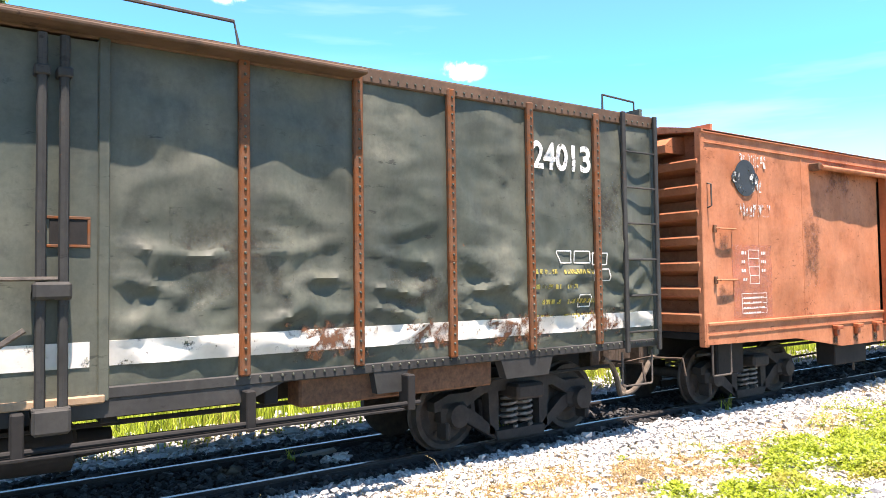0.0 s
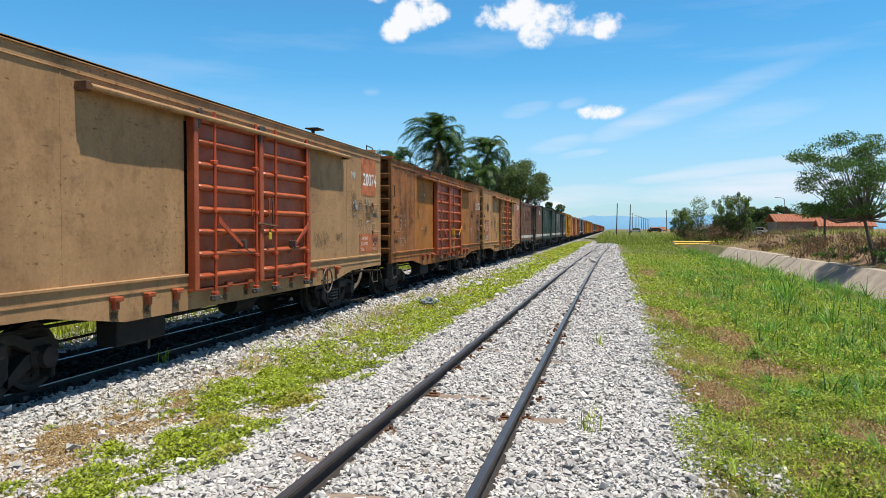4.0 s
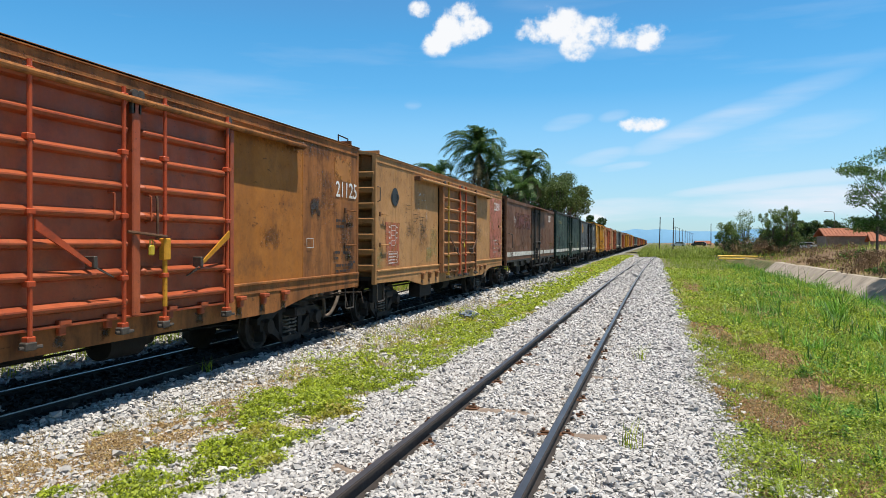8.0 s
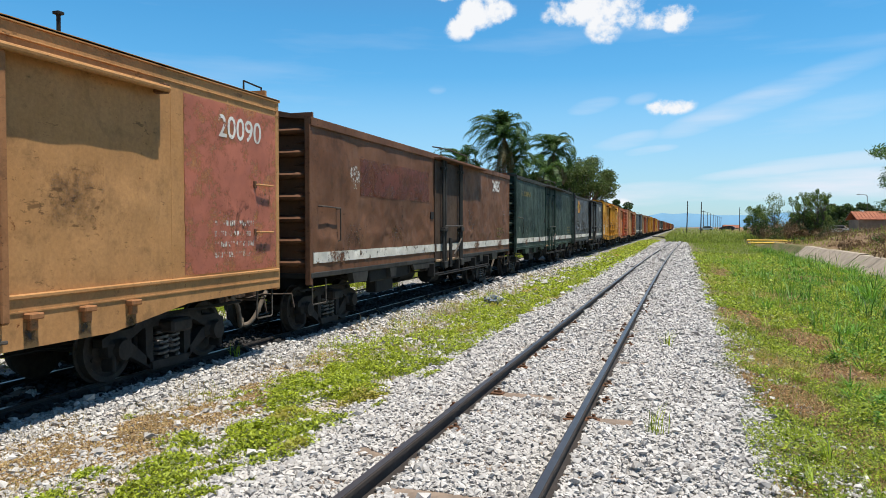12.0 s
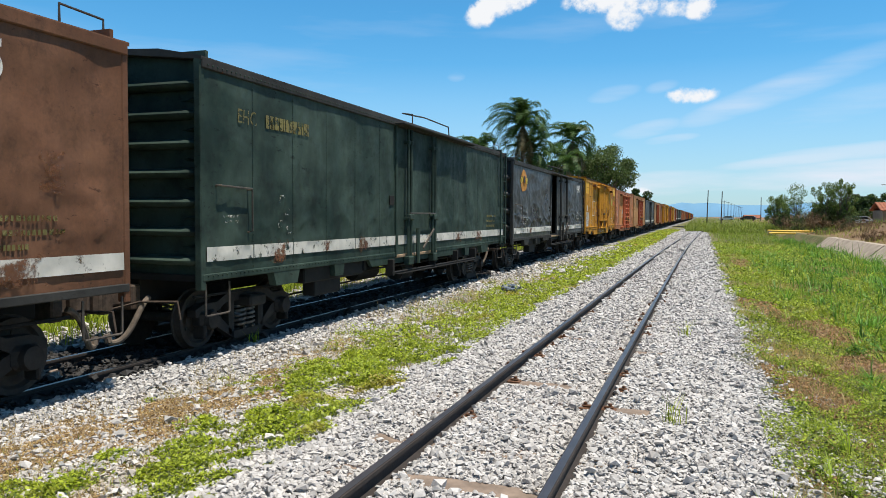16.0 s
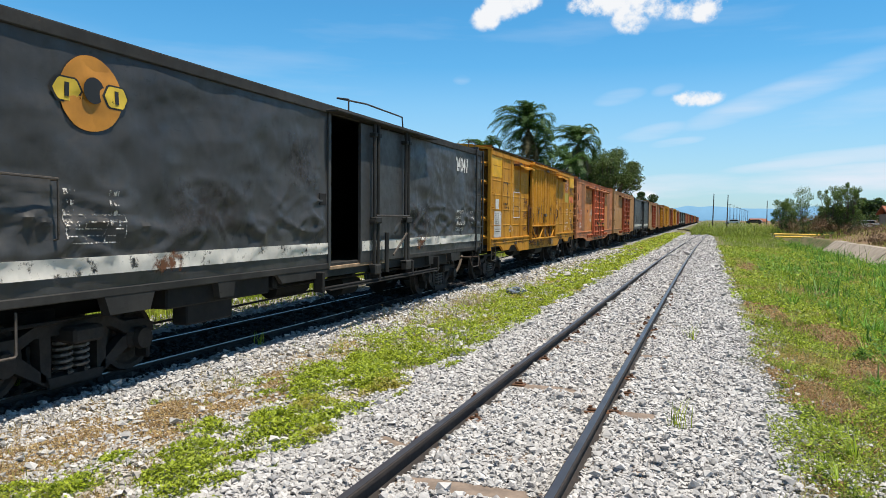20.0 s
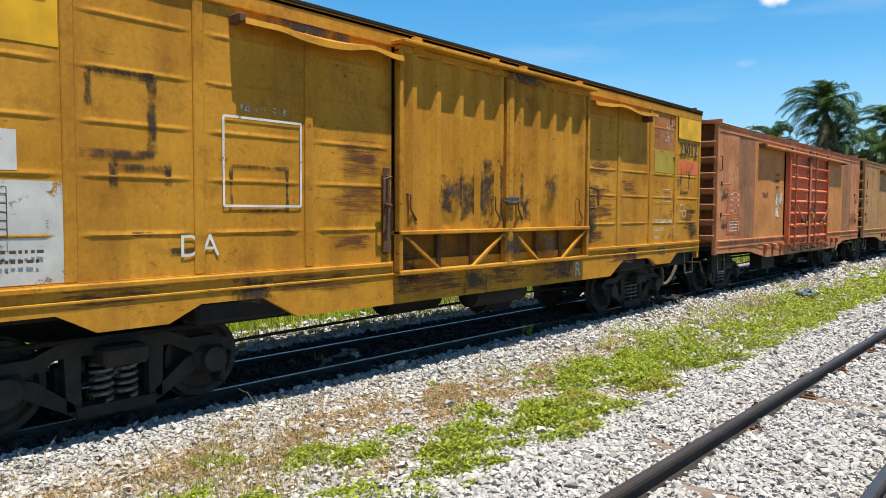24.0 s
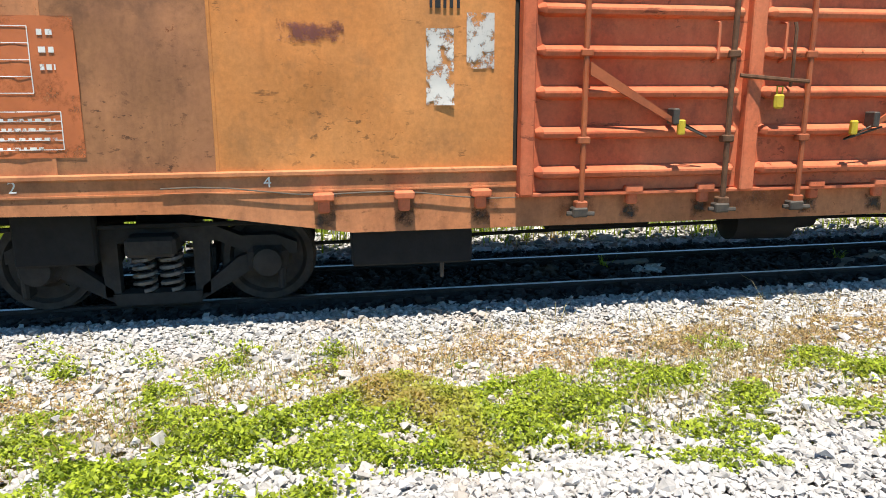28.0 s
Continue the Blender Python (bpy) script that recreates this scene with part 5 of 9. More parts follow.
    part("bottom_rail", Shape().box(HALF + 0.02, HALF + 0.11, c - 2.0, c + 2.0, 0.965, 0.995, 0.006), door_mat, wagon)
    for y in (c - 3.55, c - 2.92, c - 2.3, c - 1.0, c - 0.35, c + 0.7, c + 1.35, c + 2.3, c + 2.95, c + 3.6):
        k = part("sill_bracket", Shape().box(HALF + 0.02, HALF + 0.12, y - 0.08, y + 0.08, 0.98, 1.04, 0.012).box(HALF + 0.02, HALF + 0.085, y - 0.045, y + 0.045, 0.88, 0.99, 0.012), door_mat, wagon)
        decal(wagon, "grime_stain", y - 0.09, y + 0.09, 0.74, 0.90, "black_patch", "dark run below the bracket", HALF + 0.034)
    # levers and catches on the door
    for a, b in (((c - 1.46, 1.98), (c - 0.72, 1.56)), ((c + 1.78, 1.92), (c + 1.12, 1.52))):
        lever_mat = door_mat if not door_bars else lever_one or bar_mats[0] if a[0] < c else lever_two or bar_mats[2]
        blade = [(a[0], a[1] + 0.05), (a[0], a[1] - 0.05), (b[0], b[1] - 0.022), (b[0], b[1] + 0.022)]
        part("lock_lever", Shape().prism(blade[::1 if b[0] > a[0] else -1], HALF + 0.185, HALF + 0.205, "x"), lever_mat, d, "slanting flat lock lever")
        part("lever_catch", Shape().box(HALF + 0.11, HALF + 0.24, b[0] - 0.035, b[0] + 0.02, b[1] - 0.02, b[1] + 0.11, 0.01).path([(HALF + 0.2, b[0], b[1]), (HALF + 0.2, b[0] + 0.28 * (1 if b[0] < c else -1), b[1] - 0.12), (HALF + 0.17, b[0] + 0.1, b[1] - 0.02)], 0.01, 5), M["galv"], d)
    part("padlock", Shape().box(HALF + 0.16, HALF + 0.20, c + 0.16, c + 0.25, 1.66, 1.78, 0.015).path([(HALF + 0.18, c + 0.18, 1.78), (HALF + 0.18, c + 0.18, 1.84), (HALF + 0.18, c + 0.23, 1.84), (HALF + 0.18, c + 0.23, 1.78)], 0.008, 5), M["yellow_mark"], d, "small brass padlock")
    part("hasp", Shape().path([(HALF + 0.14, c - 0.14, 1.93), (HALF + 0.2, c + 0.05, 1.91), (HALF + 0.2, c + 0.45, 1.88)], 0.018, 6).path([(HALF + 0.17, c + 0.3, 2.35), (HALF + 0.19, c + 0.3, 2.3), (HALF + 0.19, c + 0.3, 1.9), (HALF + 0.17, c + 0.3, 1.84)], 0.014, 6), M["rust"], d)
    for y in (c - 0.36, c + 0.24):
        bent_bar(d, [(HALF + 0.07, y, 2.36), (HALF + 0.15, y, 2.34), (HALF + 0.15, y, 2.06), (HALF + 0.07, y, 2.04)], 0.014, door_mat, "pull_handle")
    for z in (2.43, 1.76):
        for y in (0.25, length - 0.66):
            bent_bar(wagon, [(HALF, y, z), (HALF + 0.07, y + 0.02, z), (HALF + 0.07, y + 0.38, z), (HALF, y + 0.40, z)], 0.014, mat)
            # the grab iron's pouch-like shadow, painted on the sheet below it
            decal(wagon, "grime_stain", y + 0.06, y + 0.36, z - 0.34, z - 0.05, "grime", "dark patch painted as the grab iron's shadow")
            part("grab_plate", Shape().box(HALF + 0.0, HALF + 0.03, y - 0.03, y + 0.03, z - 0.05, z + 0.05, 0.006), M["rust"], wagon)
    bent_bar(wagon, [(HALF, 0.13, 3.02), (HALF + 0.06, 0.13, 3.0), (HALF + 0.06, 0.13, 2.72), (HALF, 0.13, 2.70)])
    stirrup(wagon, 0.18, 0.58, 0.52, 0.95)
    stirrup(wagon, length - 0.58, length - 0.18, 0.52, 0.95)
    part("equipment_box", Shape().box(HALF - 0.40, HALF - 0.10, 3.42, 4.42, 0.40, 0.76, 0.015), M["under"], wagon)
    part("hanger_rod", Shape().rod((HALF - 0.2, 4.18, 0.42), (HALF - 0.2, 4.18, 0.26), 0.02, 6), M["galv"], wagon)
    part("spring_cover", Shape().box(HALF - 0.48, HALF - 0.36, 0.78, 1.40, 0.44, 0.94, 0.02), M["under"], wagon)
    # end ladder steps that stand out at the far corner
    for z in (1.6, 2.1, 2.5, 2.9):
        bent_bar(wagon, [(-HALF + 0.1, -0.02, z), (-HALF + 0.1, -0.12, z), (-HALF - 0.06, -0.12, z), (-HALF - 0.06, -0.02, z)], 0.012)
    bent_bar(wagon, [(HALF - 0.1, length - 0.75, 3.72), (HALF - 0.1, length - 0.75, 3.88), (HALF - 0.1, length - 0.3, 3.86), (HALF - 0.1, length - 0.3, 3.72)], 0.014, M["under"], "roof_grab")
    part("brake_chest", Shape().prism([(-0.14, 3.46), (0.27, 3.46), (0.27, 3.70), (0.02, 3.68), (-0.14, 3.56)], 0.15, 0.85, "x"), mat, wagon, "slope-topped brake gear housing")
    part("roof_step", Shape().box(-0.55, 0.30, 0.03, 0.42, 3.90, 3.93, 0.006).box(-0.5, -0.46, 0.1, 0.35, 3.80, 3.90).box(0.2, 0.24, 0.1, 0.35, 3.80, 3.90), M["under"], wagon, "dark steel step board over the roof end")
    return wagon, sets


def long_wagon(label, mat, length=LONG, lite=False, seed=0, ribs=False, open_door=0.0, sill_mat=None, amp=0.03, roof_mat=None, end_ribs=4, d0=6.25, riveted=True, door_mat=None, ladder=True, rib_mat=None, eave=3.62):
    """A long smooth-sided wagon with a plug door, a white band along its foot, and a ladder by one corner."""
    wagon = thing("long_wagon", label, "freight wagon", "wagons of the train")
    sets = []
    sill_mat = sill_mat or mat
    roof_mat = roof_mat or mat
    if end_ribs == 4:
        zs, fat, high = [1.45, 1.98, 2.52, 3.06], 0.17, 0.11
    else:
        zs, fat, high = [1.24 + 0.362 * i for i in range(7)], 0.17, 0.065
    common(wagon, length, mat, sets, zs, 0.98, eave, roof_mat, lite, fat, high, 1.74, darts=end_ribs == 8, rib_mat=rib_mat)
    z0, z1 = 1.07, eave - 0.12
    d1 = d0 + 2.3
    cuts = [0.09, d0, d1, d1 + 1.03, length - 0.09] if lite else [0.09, 1.10, 2.13, 3.16, 4.20, 5.23, d0, d1, 9.58, 10.62, 11.64, 12.66, 13.66, length - 0.09]
    if not riveted:
        cuts = [0.09, d0, d1, length - 0.09]
    for k, (a, b) in enumerate(zip(cuts, cuts[1:])):
        if a == d0:
            continue
        panel(wagon, a, b, z0, z1, mat, seed, amp, fine=0.06 if not lite else 0.5)
    rivet = Shape()
    for y in (cuts[1:-1] if not lite and riveted else []):
        if ribs and y > d1:
            part("side_rib", Shape().box(HALF, HALF + 0.06, y - 0.045, y + 0.045, z0, z1 + 0.05, 0.012), RIB_RUST, wagon, "rusty upright rib")
        z = z0 + 0.05
        while z < z1:
            rivet.turned([(0, 0.014), (0.012, 0.009)], 5, (HALF + (0.06 if ribs and y > d1 else 0.006), y, z))
            z += 0.085
    if not lite:
        y = 0.12
        while y < length - 0.1 and (riveted or ribs):
            if not d0 - 0.1 < y < d1 + 0.9:
                rivet.turned([(0, 0.014), (0.012, 0.009)], 5, (HALF + 0.036, y, eave - 0.09))
                rivet.turned([(0, 0.014), (0.012, 0.009)], 5, (HALF + 0.022, y, 1.05))
            y += 0.095
        if riveted or ribs:
            tagged(part("rivet_rows", rivet, mat, wagon, smooth=0), kind="stuff")
    part("top_chord", Shape().box(HALF - 0.05, HALF + 0.035, 0.02, length - 0.02, eave - 0.14, eave, 0.012), roof_mat, wagon)
    part("roof_edge", Shape().box(HALF - 0.02, HALF + 0.25, d0 - 0.12, 10.62, eave - 0.125, eave - 0.085, 0.012), roof_mat, wagon, "door hood below the roof")
    part("far_side", Shape().box(-HALF, -HALF + 0.05, 0.09, length - 0.09, 1.0, 3.6), mat, wagon)
    # inner face of the far side, coloured dark as unlit interior
    part("inner_wall", Shape().box(-HALF + 0.06, -HALF + 0.09, 0.2, length - 0.2, 1.06, 3.5), M["inside_dark"], wagon)
    # white band along the foot
    for a, b in zip(cuts, cuts[1:]):
        if a == d0:
            continue
        s = Shape().sheet(a + 0.012, b - 0.012, 1.23, 1.41, HALF + 0.017, 0.004, max(3, int((b - a) / 0.06)), 4, lambda y, z, a=a, b=b: dent(y, z, seed, amp, (a, b), (z0, z1)))
        part("white_band", s, M["white_band"], wagon, "flaking white painted band", smooth=60)
    # frame below the body, with pads and the deeper middle part
    part("side_sill", Shape().box(HALF - 0.06, HALF + 0.02, 0.02, length - 0.02, 0.99, 1.08, 0.01), sill_mat, wagon)
    prof = [(4.75, 1.0), (4.9, 0.86), (9.6, 0.86), (9.95, 1.0)]
    part("deep_sill", Shape().prism(prof, HALF - 0.05, HALF + 0.012, "x"), sill_mat, wagon, "grey deep middle sill")
    for y, w in ((1.95, 0.36), (3.6, 0.18), (length - 3.75, 0.18), (length - 2.1, 0.36)):
        part("jack_pad", Shape().prism([(y - w, 1.0), (y - w * 0.8, 0.80), (y + w * 0.8, 0.80), (y + w, 1.0)], HALF - 0.10, HALF + 0.015, "x"), sill_mat, wagon)
    for y0, y1 in ((2.6, 4.7), (10.1, length - 2.5)):
        part("under_beam", Shape().box(HALF - 0.35, HALF - 0.08, y0, y1, 0.74, 1.0, 0.02), M["rust"] if ribs else M["under"], wagon)
    # door
    dm = door_mat or mat
    off = open_door
    for y in (d0 + 0.01, d1 - 0.01):
        part("door_frame", Shape().box(HALF - 0.06, HALF + 0.04, y - 0.04, y + 0.04, 0.98, eave - 0.12, 0.01), dm, wagon)
    part("door_sill", Shape().box(HALF - 0.25, HALF + 0.05, d0, d1, 0.97, 1.03, 0.01), M["wood"], wagon)
    dx = HALF + (0.06 if open_door else 0.02)
    door = part("door", Shape().sheet(d0 + 0.05 + off, d1 - 0.05 + off, 1.03, eave - 0.16, dx, 0.05, 20, 20, lambda y, z: dent(y, z, seed + 31, 0.014, (d0 + off, d1 + off), (1.03, eave - 0.16))), dm, wagon, "plug door standing open" if off else "closed plug door", smooth=60)
    part("door_band", Shape().box(dx + 0.006, dx + 0.009, d0 + 0.1 + off, d1 - 0.1 + off, 1.23, 1.41), M["white_band"], door, "flaking white painted band")
    y0 = d0 + 0.44 + off
    y1 = d1 - 0.42 + off
    for y in (y0, y0 + 0.16, y1, y1 + 0.14):
        b = Shape().rod((dx + 0.08, y, 0.80), (dx + 0.08, y, 3.56), 0.034, 8)
        for z in (0.95, 1.75, 3.3):
            b.box(dx - 0.01, dx + 0.125, y - 0.05, y + 0.05, z - 0.035, z + 0.035, 0.01)
        part("crank_bar", b, sill_mat, door, "upright door crank bar")
    if not lite:
        for y in (y0 + 0.08, y1 + 0.07):
            part("crank_box", Shape().box(dx + 0.02, dx + 0.15, y - 0.12, y + 0.12, 1.72, 1.84, 0.02), sill_mat, door)
            part("crank_foot", Shape().box(dx + 0.0, dx + 0.14, y - 0.12, y + 0.12, 0.80, 0.98, 0.02), sill_mat, door)
        part("cross_rod", Shape().rod((dx + 0.12, y0, 1.86), (dx + 0.12, y1 + 0.1, 1.86), 0.016, 6), M["galv"], door)
        part("lever", Shape().path([(dx + 0.13, y0 + 0.75, 1.12), (dx + 0.15, y1 - 0.1, 1.52)], 0.022, 5), M["galv"], door, "slanting door lever")
        part("lock_tube", Shape().rod((dx + 0.12, y0 + 0.46, 0.82), (dx + 0.12, y0 + 0.46, 1.55), 0.045, 8), sill_mat, door)
        # no hole: a near-black plate paints the darkness of a slot
        part("window_slot", Shape().box(HALF + 0.005, HALF + 0.02, d0 - 0.30, d0 - 0.08, 2.02, 2.2, 0.004), M["under"], wagon)
        if ribs:
            # likewise a black plate in place of the opening's shade
            part("peep_window", Shape().box(dx + 0.004, dx + 0.016, d1 - 0.36, d1 - 0.12, 2.10, 2.28, 0.003), M["under"], door, "small black plate for an opening's darkness, in a rusty frame")
            part("peep_frame", Shape().box(dx + 0.002, dx + 0.022, d1 - 0.38, d1 - 0.10, 2.28, 2.30, 0.003).box(dx + 0.002, dx + 0.022, d1 - 0.38, d1 - 0.10, 2.08, 2.10, 0.003).box(dx + 0.002, dx + 0.022, d1 - 0.12, d1 - 0.10, 2.10, 2.28, 0.003), RIB_RUST, door)
        # rail below the door on which it slides
        part("slide_rail", Shape().rod((HALF + 0.10, d0 - 0.4, 0.70), (HALF + 0.10, 11.2, 0.70), 0.022, 8).box(HALF + 0.04, HALF + 0.16, d0 - 0.2, 11.0, 0.655, 0.67), M["under"], wagon)
        for y in (d0 - 0.35, 8.0, 9.6, 11.1):
            part("rail_bracket", Shape().box(HALF - 0.04, HALF + 0.13, y - 0.04, y + 0.04, 0.64, 0.96, 0.01), M["under"], wagon)
        # ladder by the far corner, grab irons by the near one, rails on the roof
        ly = length - 0.62
        for y in ((ly, length - 0.06) if ladder else ()):
            part("ladder_rail", Shape().box(HALF + 0.05, HALF + 0.09, y - 0.03, y + 0.03, 0.95, eave, 0.008), sill_mat, wagon)
        for i in range(6 if ladder else 0):
            part("ladder_rung", Shape().rod((HALF + 0.07, ly, 1.18 + i * 0.42), (HALF + 0.07, length - 0.06, 1.18 + i * 0.42), 0.013, 6), sill_mat, wagon)
        bent_bar(wagon, [(HALF, 0.30, 2.18), (HALF + 0.08, 0.30, 2.18), (HALF + 0.08, 0.98, 2.16), (HALF, 0.98, 2.16)], 0.013)
        bent_bar(wagon, [(HALF, 0.98, 2.15), (HALF + 0.08, 0.98, 2.14), (HALF + 0.08, 0.98, 1.60), (HALF, 0.98, 1.58)], 0.013)
        for xx in (HALF - 0.12,):
            bent_bar(wagon, [(xx, 7.2, eave), (xx, 7.2, eave + 0.24), (xx - 0.25, 7.25, eave + 0.28), (xx, 7.9, eave + 0.26), (xx, 9.55, eave + 0.24), (xx, 9.6, eave)], 0.016, name="roof_rail", label="bent bar rail on the roof")
            bent_bar(wagon, [(xx, length - 0.75, eave), (xx, length - 0.75, eave + 0.22), (xx, length - 0.2, eave + 0.20), (xx, length - 0.2, eave)], 0.014, name="roof_grab")
        stirrup(wagon, length - 0.62, length - 0.1, 0.55, 0.95)
        stirrup(wagon, 0.12, 0.6, 0.55, 0.95)
        part("equipment_box", Shape().box(HALF - 0.35, HALF - 0.12, 3.0, 3.9, 0.5, 0.9, 0.02), M["under"], wagon)
    return wagon, sets


def beaded_wagon(label, mat, length=SHORT, lite=False, seed=0):
    """A wagon whose sheets carry pressed level beads, with a wide pair of upright-ribbed doors on a braced lower frame."""
    wagon = thing("beaded_wagon", label, "freight wagon", "wagons of the train")
    sets = []
    c = length / 2
    zs = [1.30 + 0.52 * i for i in range(5)]
    # end plates between the ribs take the darker yellow, as shade in paint
    common(wagon, length, mat, sets, zs, 1.0, 3.80, mat, lite, 0.19, 0.075, wall_mat=SHADED_DIRTY_YELLOW)
    z0, z1 = 1.26, 3.66
    cuts = [0.09, 1.22, 2.30, 3.50, c - 2.08]

    def beads(y, z, a, b, s):
        e = min((y - a) / 0.09, (b - y) / 0.09, 1.0)
        h = 0.0
        if e > 0.95:
            for zb in (1.62, 2.08, 2.50, 2.92, 3.34):
                d = z - zb
                h = max(h, 0.011 * max(0.0, 1 - d / 0.030 if d >= 0 else 1 + d / 0.013))
        return h + dent(y, z, s, 0.024, (a, b), (z0, z1))

    for k, (a, b) in enumerate(zip(cuts, cuts[1:])):
        for y0, y1 in ((a, b), (length - b, length - a)):
            SURF.setdefault(wagon.name, []).append((y0, y1, lambda y, z, y0=y0, y1=y1: beads(y, z, y0 + 0.02, y1 - 0.02, seed + y0)))
            s = Shape().sheet(y0 + 0.008, y1 - 0.008, z0, z1, HALF, 0.03, 14 if not lite else 6, 200 if not lite else 30, lambda y, z, y0=y0, y1=y1: beads(y, z, y0 + 0.02, y1 - 0.02, seed + y0))
            part("side_panel", s, mat, wagon, smooth=60)
    for y in cuts[1:4]:
        for yy in (y, length - y):
            part("panel_post", Shape().box(HALF - 0.02, HALF + 0.022, yy - 0.05, yy + 0.05, z0, z1, 0.01), mat, wagon)
    part("top_chord", Shape().box(HALF - 0.05, HALF + 0.03, 0.02, length - 0.02, 3.62, 3.80, 0.012), mat, wagon)
    part("roof_lip", Shape().box(HALF - 0.02, HALF + 0.05, 0.1, length - 0.02, 3.80, 3.84, 0.008), M["under"], wagon)
    part("far_side", Shape().box(-HALF, -HALF + 0.05, 0.09, length - 0.09, 1.0, 3.78), mat, wagon)
    part("inner_wall", Shape().box(HALF - 0.10, HALF - 0.04, c - 2.1, c + 2.1, 1.05, 3.65), M["inside_dark"], wagon)
    prof = [(0.02, 1.02), (1.10, 1.02), (1.40, 0.86), (2.00, 0.86), (2.30, 1.00), (2.95, 1.00), (3.35, 0.78), (length - 3.75, 0.76), (length - 3.30, 1.00), (length - 2.30, 1.00), (length - 2.0, 0.86), (length - 1.4, 0.86), (length - 1.1, 1.04), (length - 0.02, 1.04), (length - 0.02, 1.26), (0.02, 1.26)]
    for sx in (-1, 1):
        part("side_sill", Shape().prism(prof, sx * HALF - sx * 0.04, sx * (HALF + 0.02), "x"), mat, wagon)
    part("bottom_ledge", Shape().box(HALF, HALF + 0.05, 0.05, c - 2.1, 1.20, 1.25, 0.01).box(HALF, HALF + 0.05, c + 2.1, length - 0.05, 1.20, 1.25, 0.01).box(HALF, HALF + 0.035, 0.05, length - 0.05, 1.10, 1.125, 0.006), mat, wagon)
    part("truck_cover", Shape().box(HALF - 0.35, HALF - 0.05, 2.3, 3.3, 0.80, 1.02, 0.03), M["under"], wagon)
    part("truck_cover", Shape().box(HALF - 0.35, HALF - 0.05, length - 3.3, length - 2.3, 0.80, 1.02, 0.03), M["under"], wagon)
    part("truck_cover", Shape().box(HALF - 0.35, HALF - 0.05, length - 1.35, length - 0.3, 0.80, 1.02, 0.03), M["under"], wagon)
    # doors
    for a, b in ((c - 2.08, c - 0.02), (c + 0.02, c + 2.08)):
        d = part("door", Shape().box(HALF + 0.03, HALF + 0.06, a, b, 1.58, 3.60, 0.006), mat, wagon, "upright-ribbed yellow door")
        n = 5
        for i in range(n):
            y = a + (b - a) * (i + 0.6) / n
            part("door_rib", Shape().prism([(HALF + 0.055, y - 0.10), (HALF + 0.12, y - 0.035), (HALF + 0.12, y + 0.035), (HALF + 0.055, y + 0.10)], 1.60, 3.58, "z"), mat, d)
        part("door_frame", Shape().box(HALF - 0.04, HALF + 0.15, a, b, 1.55, 1.60, 0.01).box(HALF + 0.03, HALF + 0.12, a, b, 3.56, 3.64, 0.01).box(HALF + 0.03, HALF + 0.13, a, a + 0.06, 1.12, 3.6, 0.01).box(HALF + 0.03, HALF + 0.13, b - 0.06, b, 1.12, 3.6, 0.01), mat, d)
        # shade of the ledge above is put into this panel's darker paint
        part("foot_panel", Shape().box(HALF - 0.05, HALF - 0.02, a, b, 1.10, 1.58), SHADED_DIRTY_YELLOW, d, "grimy lower panel, painted browner for the ledge's shade")
        part("foot_rail", Shape().box(HALF + 0.03, HALF + 0.14, a, b, 1.10, 1.15, 0.01), mat, d)
        for y0, y1 in ((a + 0.08, a + 0.66), (b - 0.08, b - 0.70)):
            hi, lo = (y0, y1)
            part("brace", Shape().prism([(hi, 1.53), (hi + (0.06 if lo > hi else -0.06), 1.53), (lo + (0.06 if lo > hi else -0.06), 1.14), (lo, 1.14)][::(1 if lo > hi else -1)], HALF + 0.09, HALF + 0.13, "x"), mat, d, "slanting brace")
        for i in range(2):
            y = a + (b - a) * (0.37 + 0.3 * i)
            part("stay", Shape().box(HALF - 0.02, HALF + 0.04, y - 0.03, y + 0.03, 1.14, 1.55), RIB_RUST, d)
        for y in (a + 0.22, b - 0.25):
            bent_bar(d, [(HALF + 0.07, y - 0.05, 2.02), (HALF + 0.13, y - 0.05, 2.0), (HALF + 0.13, y - 0.05, 1.84), (HALF + 0.13, y + 0.05, 1.72), (HALF + 0.07, y + 0.05, 1.68)], 0.010, M["rust"], "pull_handle")
        for y in (a + 0.3, b - 0.3):
            part("door_hanger", Shape().prism([(y - 0.09, 3.60), (y + 0.09, 3.60), (y + 0.05, 3.76), (y - 0.05, 3.76)], HALF + 0.06, HALF + 0.13, "x").turned([(0.12, 0.03), (0.15, 0.03)], 10, (HALF, y, 3.68)), mat, d)
    part("centre_post", Shape().box(HALF + 0.05, HALF + 0.145, c - 0.055, c + 0.055, 1.10, 3.62, 0.012), mat, wagon)
    part("door_hood", Shape().box(HALF + 0.0, HALF + 0.24, c - 2.12, c + 2.12, 3.64, 3.68, 0.008), mat, wagon)
    for t0, t1, bend in ((c - 4.1, c - 2.1, 2.0), (c + 2.1, c + 4.3, 5.0)):
        ys = np.linspace(t0, t1, 24)
        sag = [0.035 * math.sin(3.1 * (y - t0) + bend) * math.sin(1.7 * (y - t0)) + 0.02 * noise.noise(Vector((y * 3, bend, 0))) for y in ys]
        rows = [(HALF + 0.0, 3.545, 0.0), (HALF + 0.10, 3.53, 0.4), (HALF + 0.205, 3.505, 1.0), (HALF + 0.215, 3.45, 1.4), (HALF + 0.207, 3.45, 1.4), (HALF + 0.195, 3.495, 1.0), (HALF + 0.10, 3.518, 0.4), (HALF + 0.0, 3.53, 0.0)]
        vs = [(x + 0.25 * k * g, float(y), z + k * g) for y, g in zip(ys, sag) for x, z, k in rows]
        n = len(rows)
        fs = [(i * n + j, (i + 1) * n + j, (i + 1) * n + (j + 1) % n, i * n + (j + 1) % n) for i in range(23) for j in range(n)]
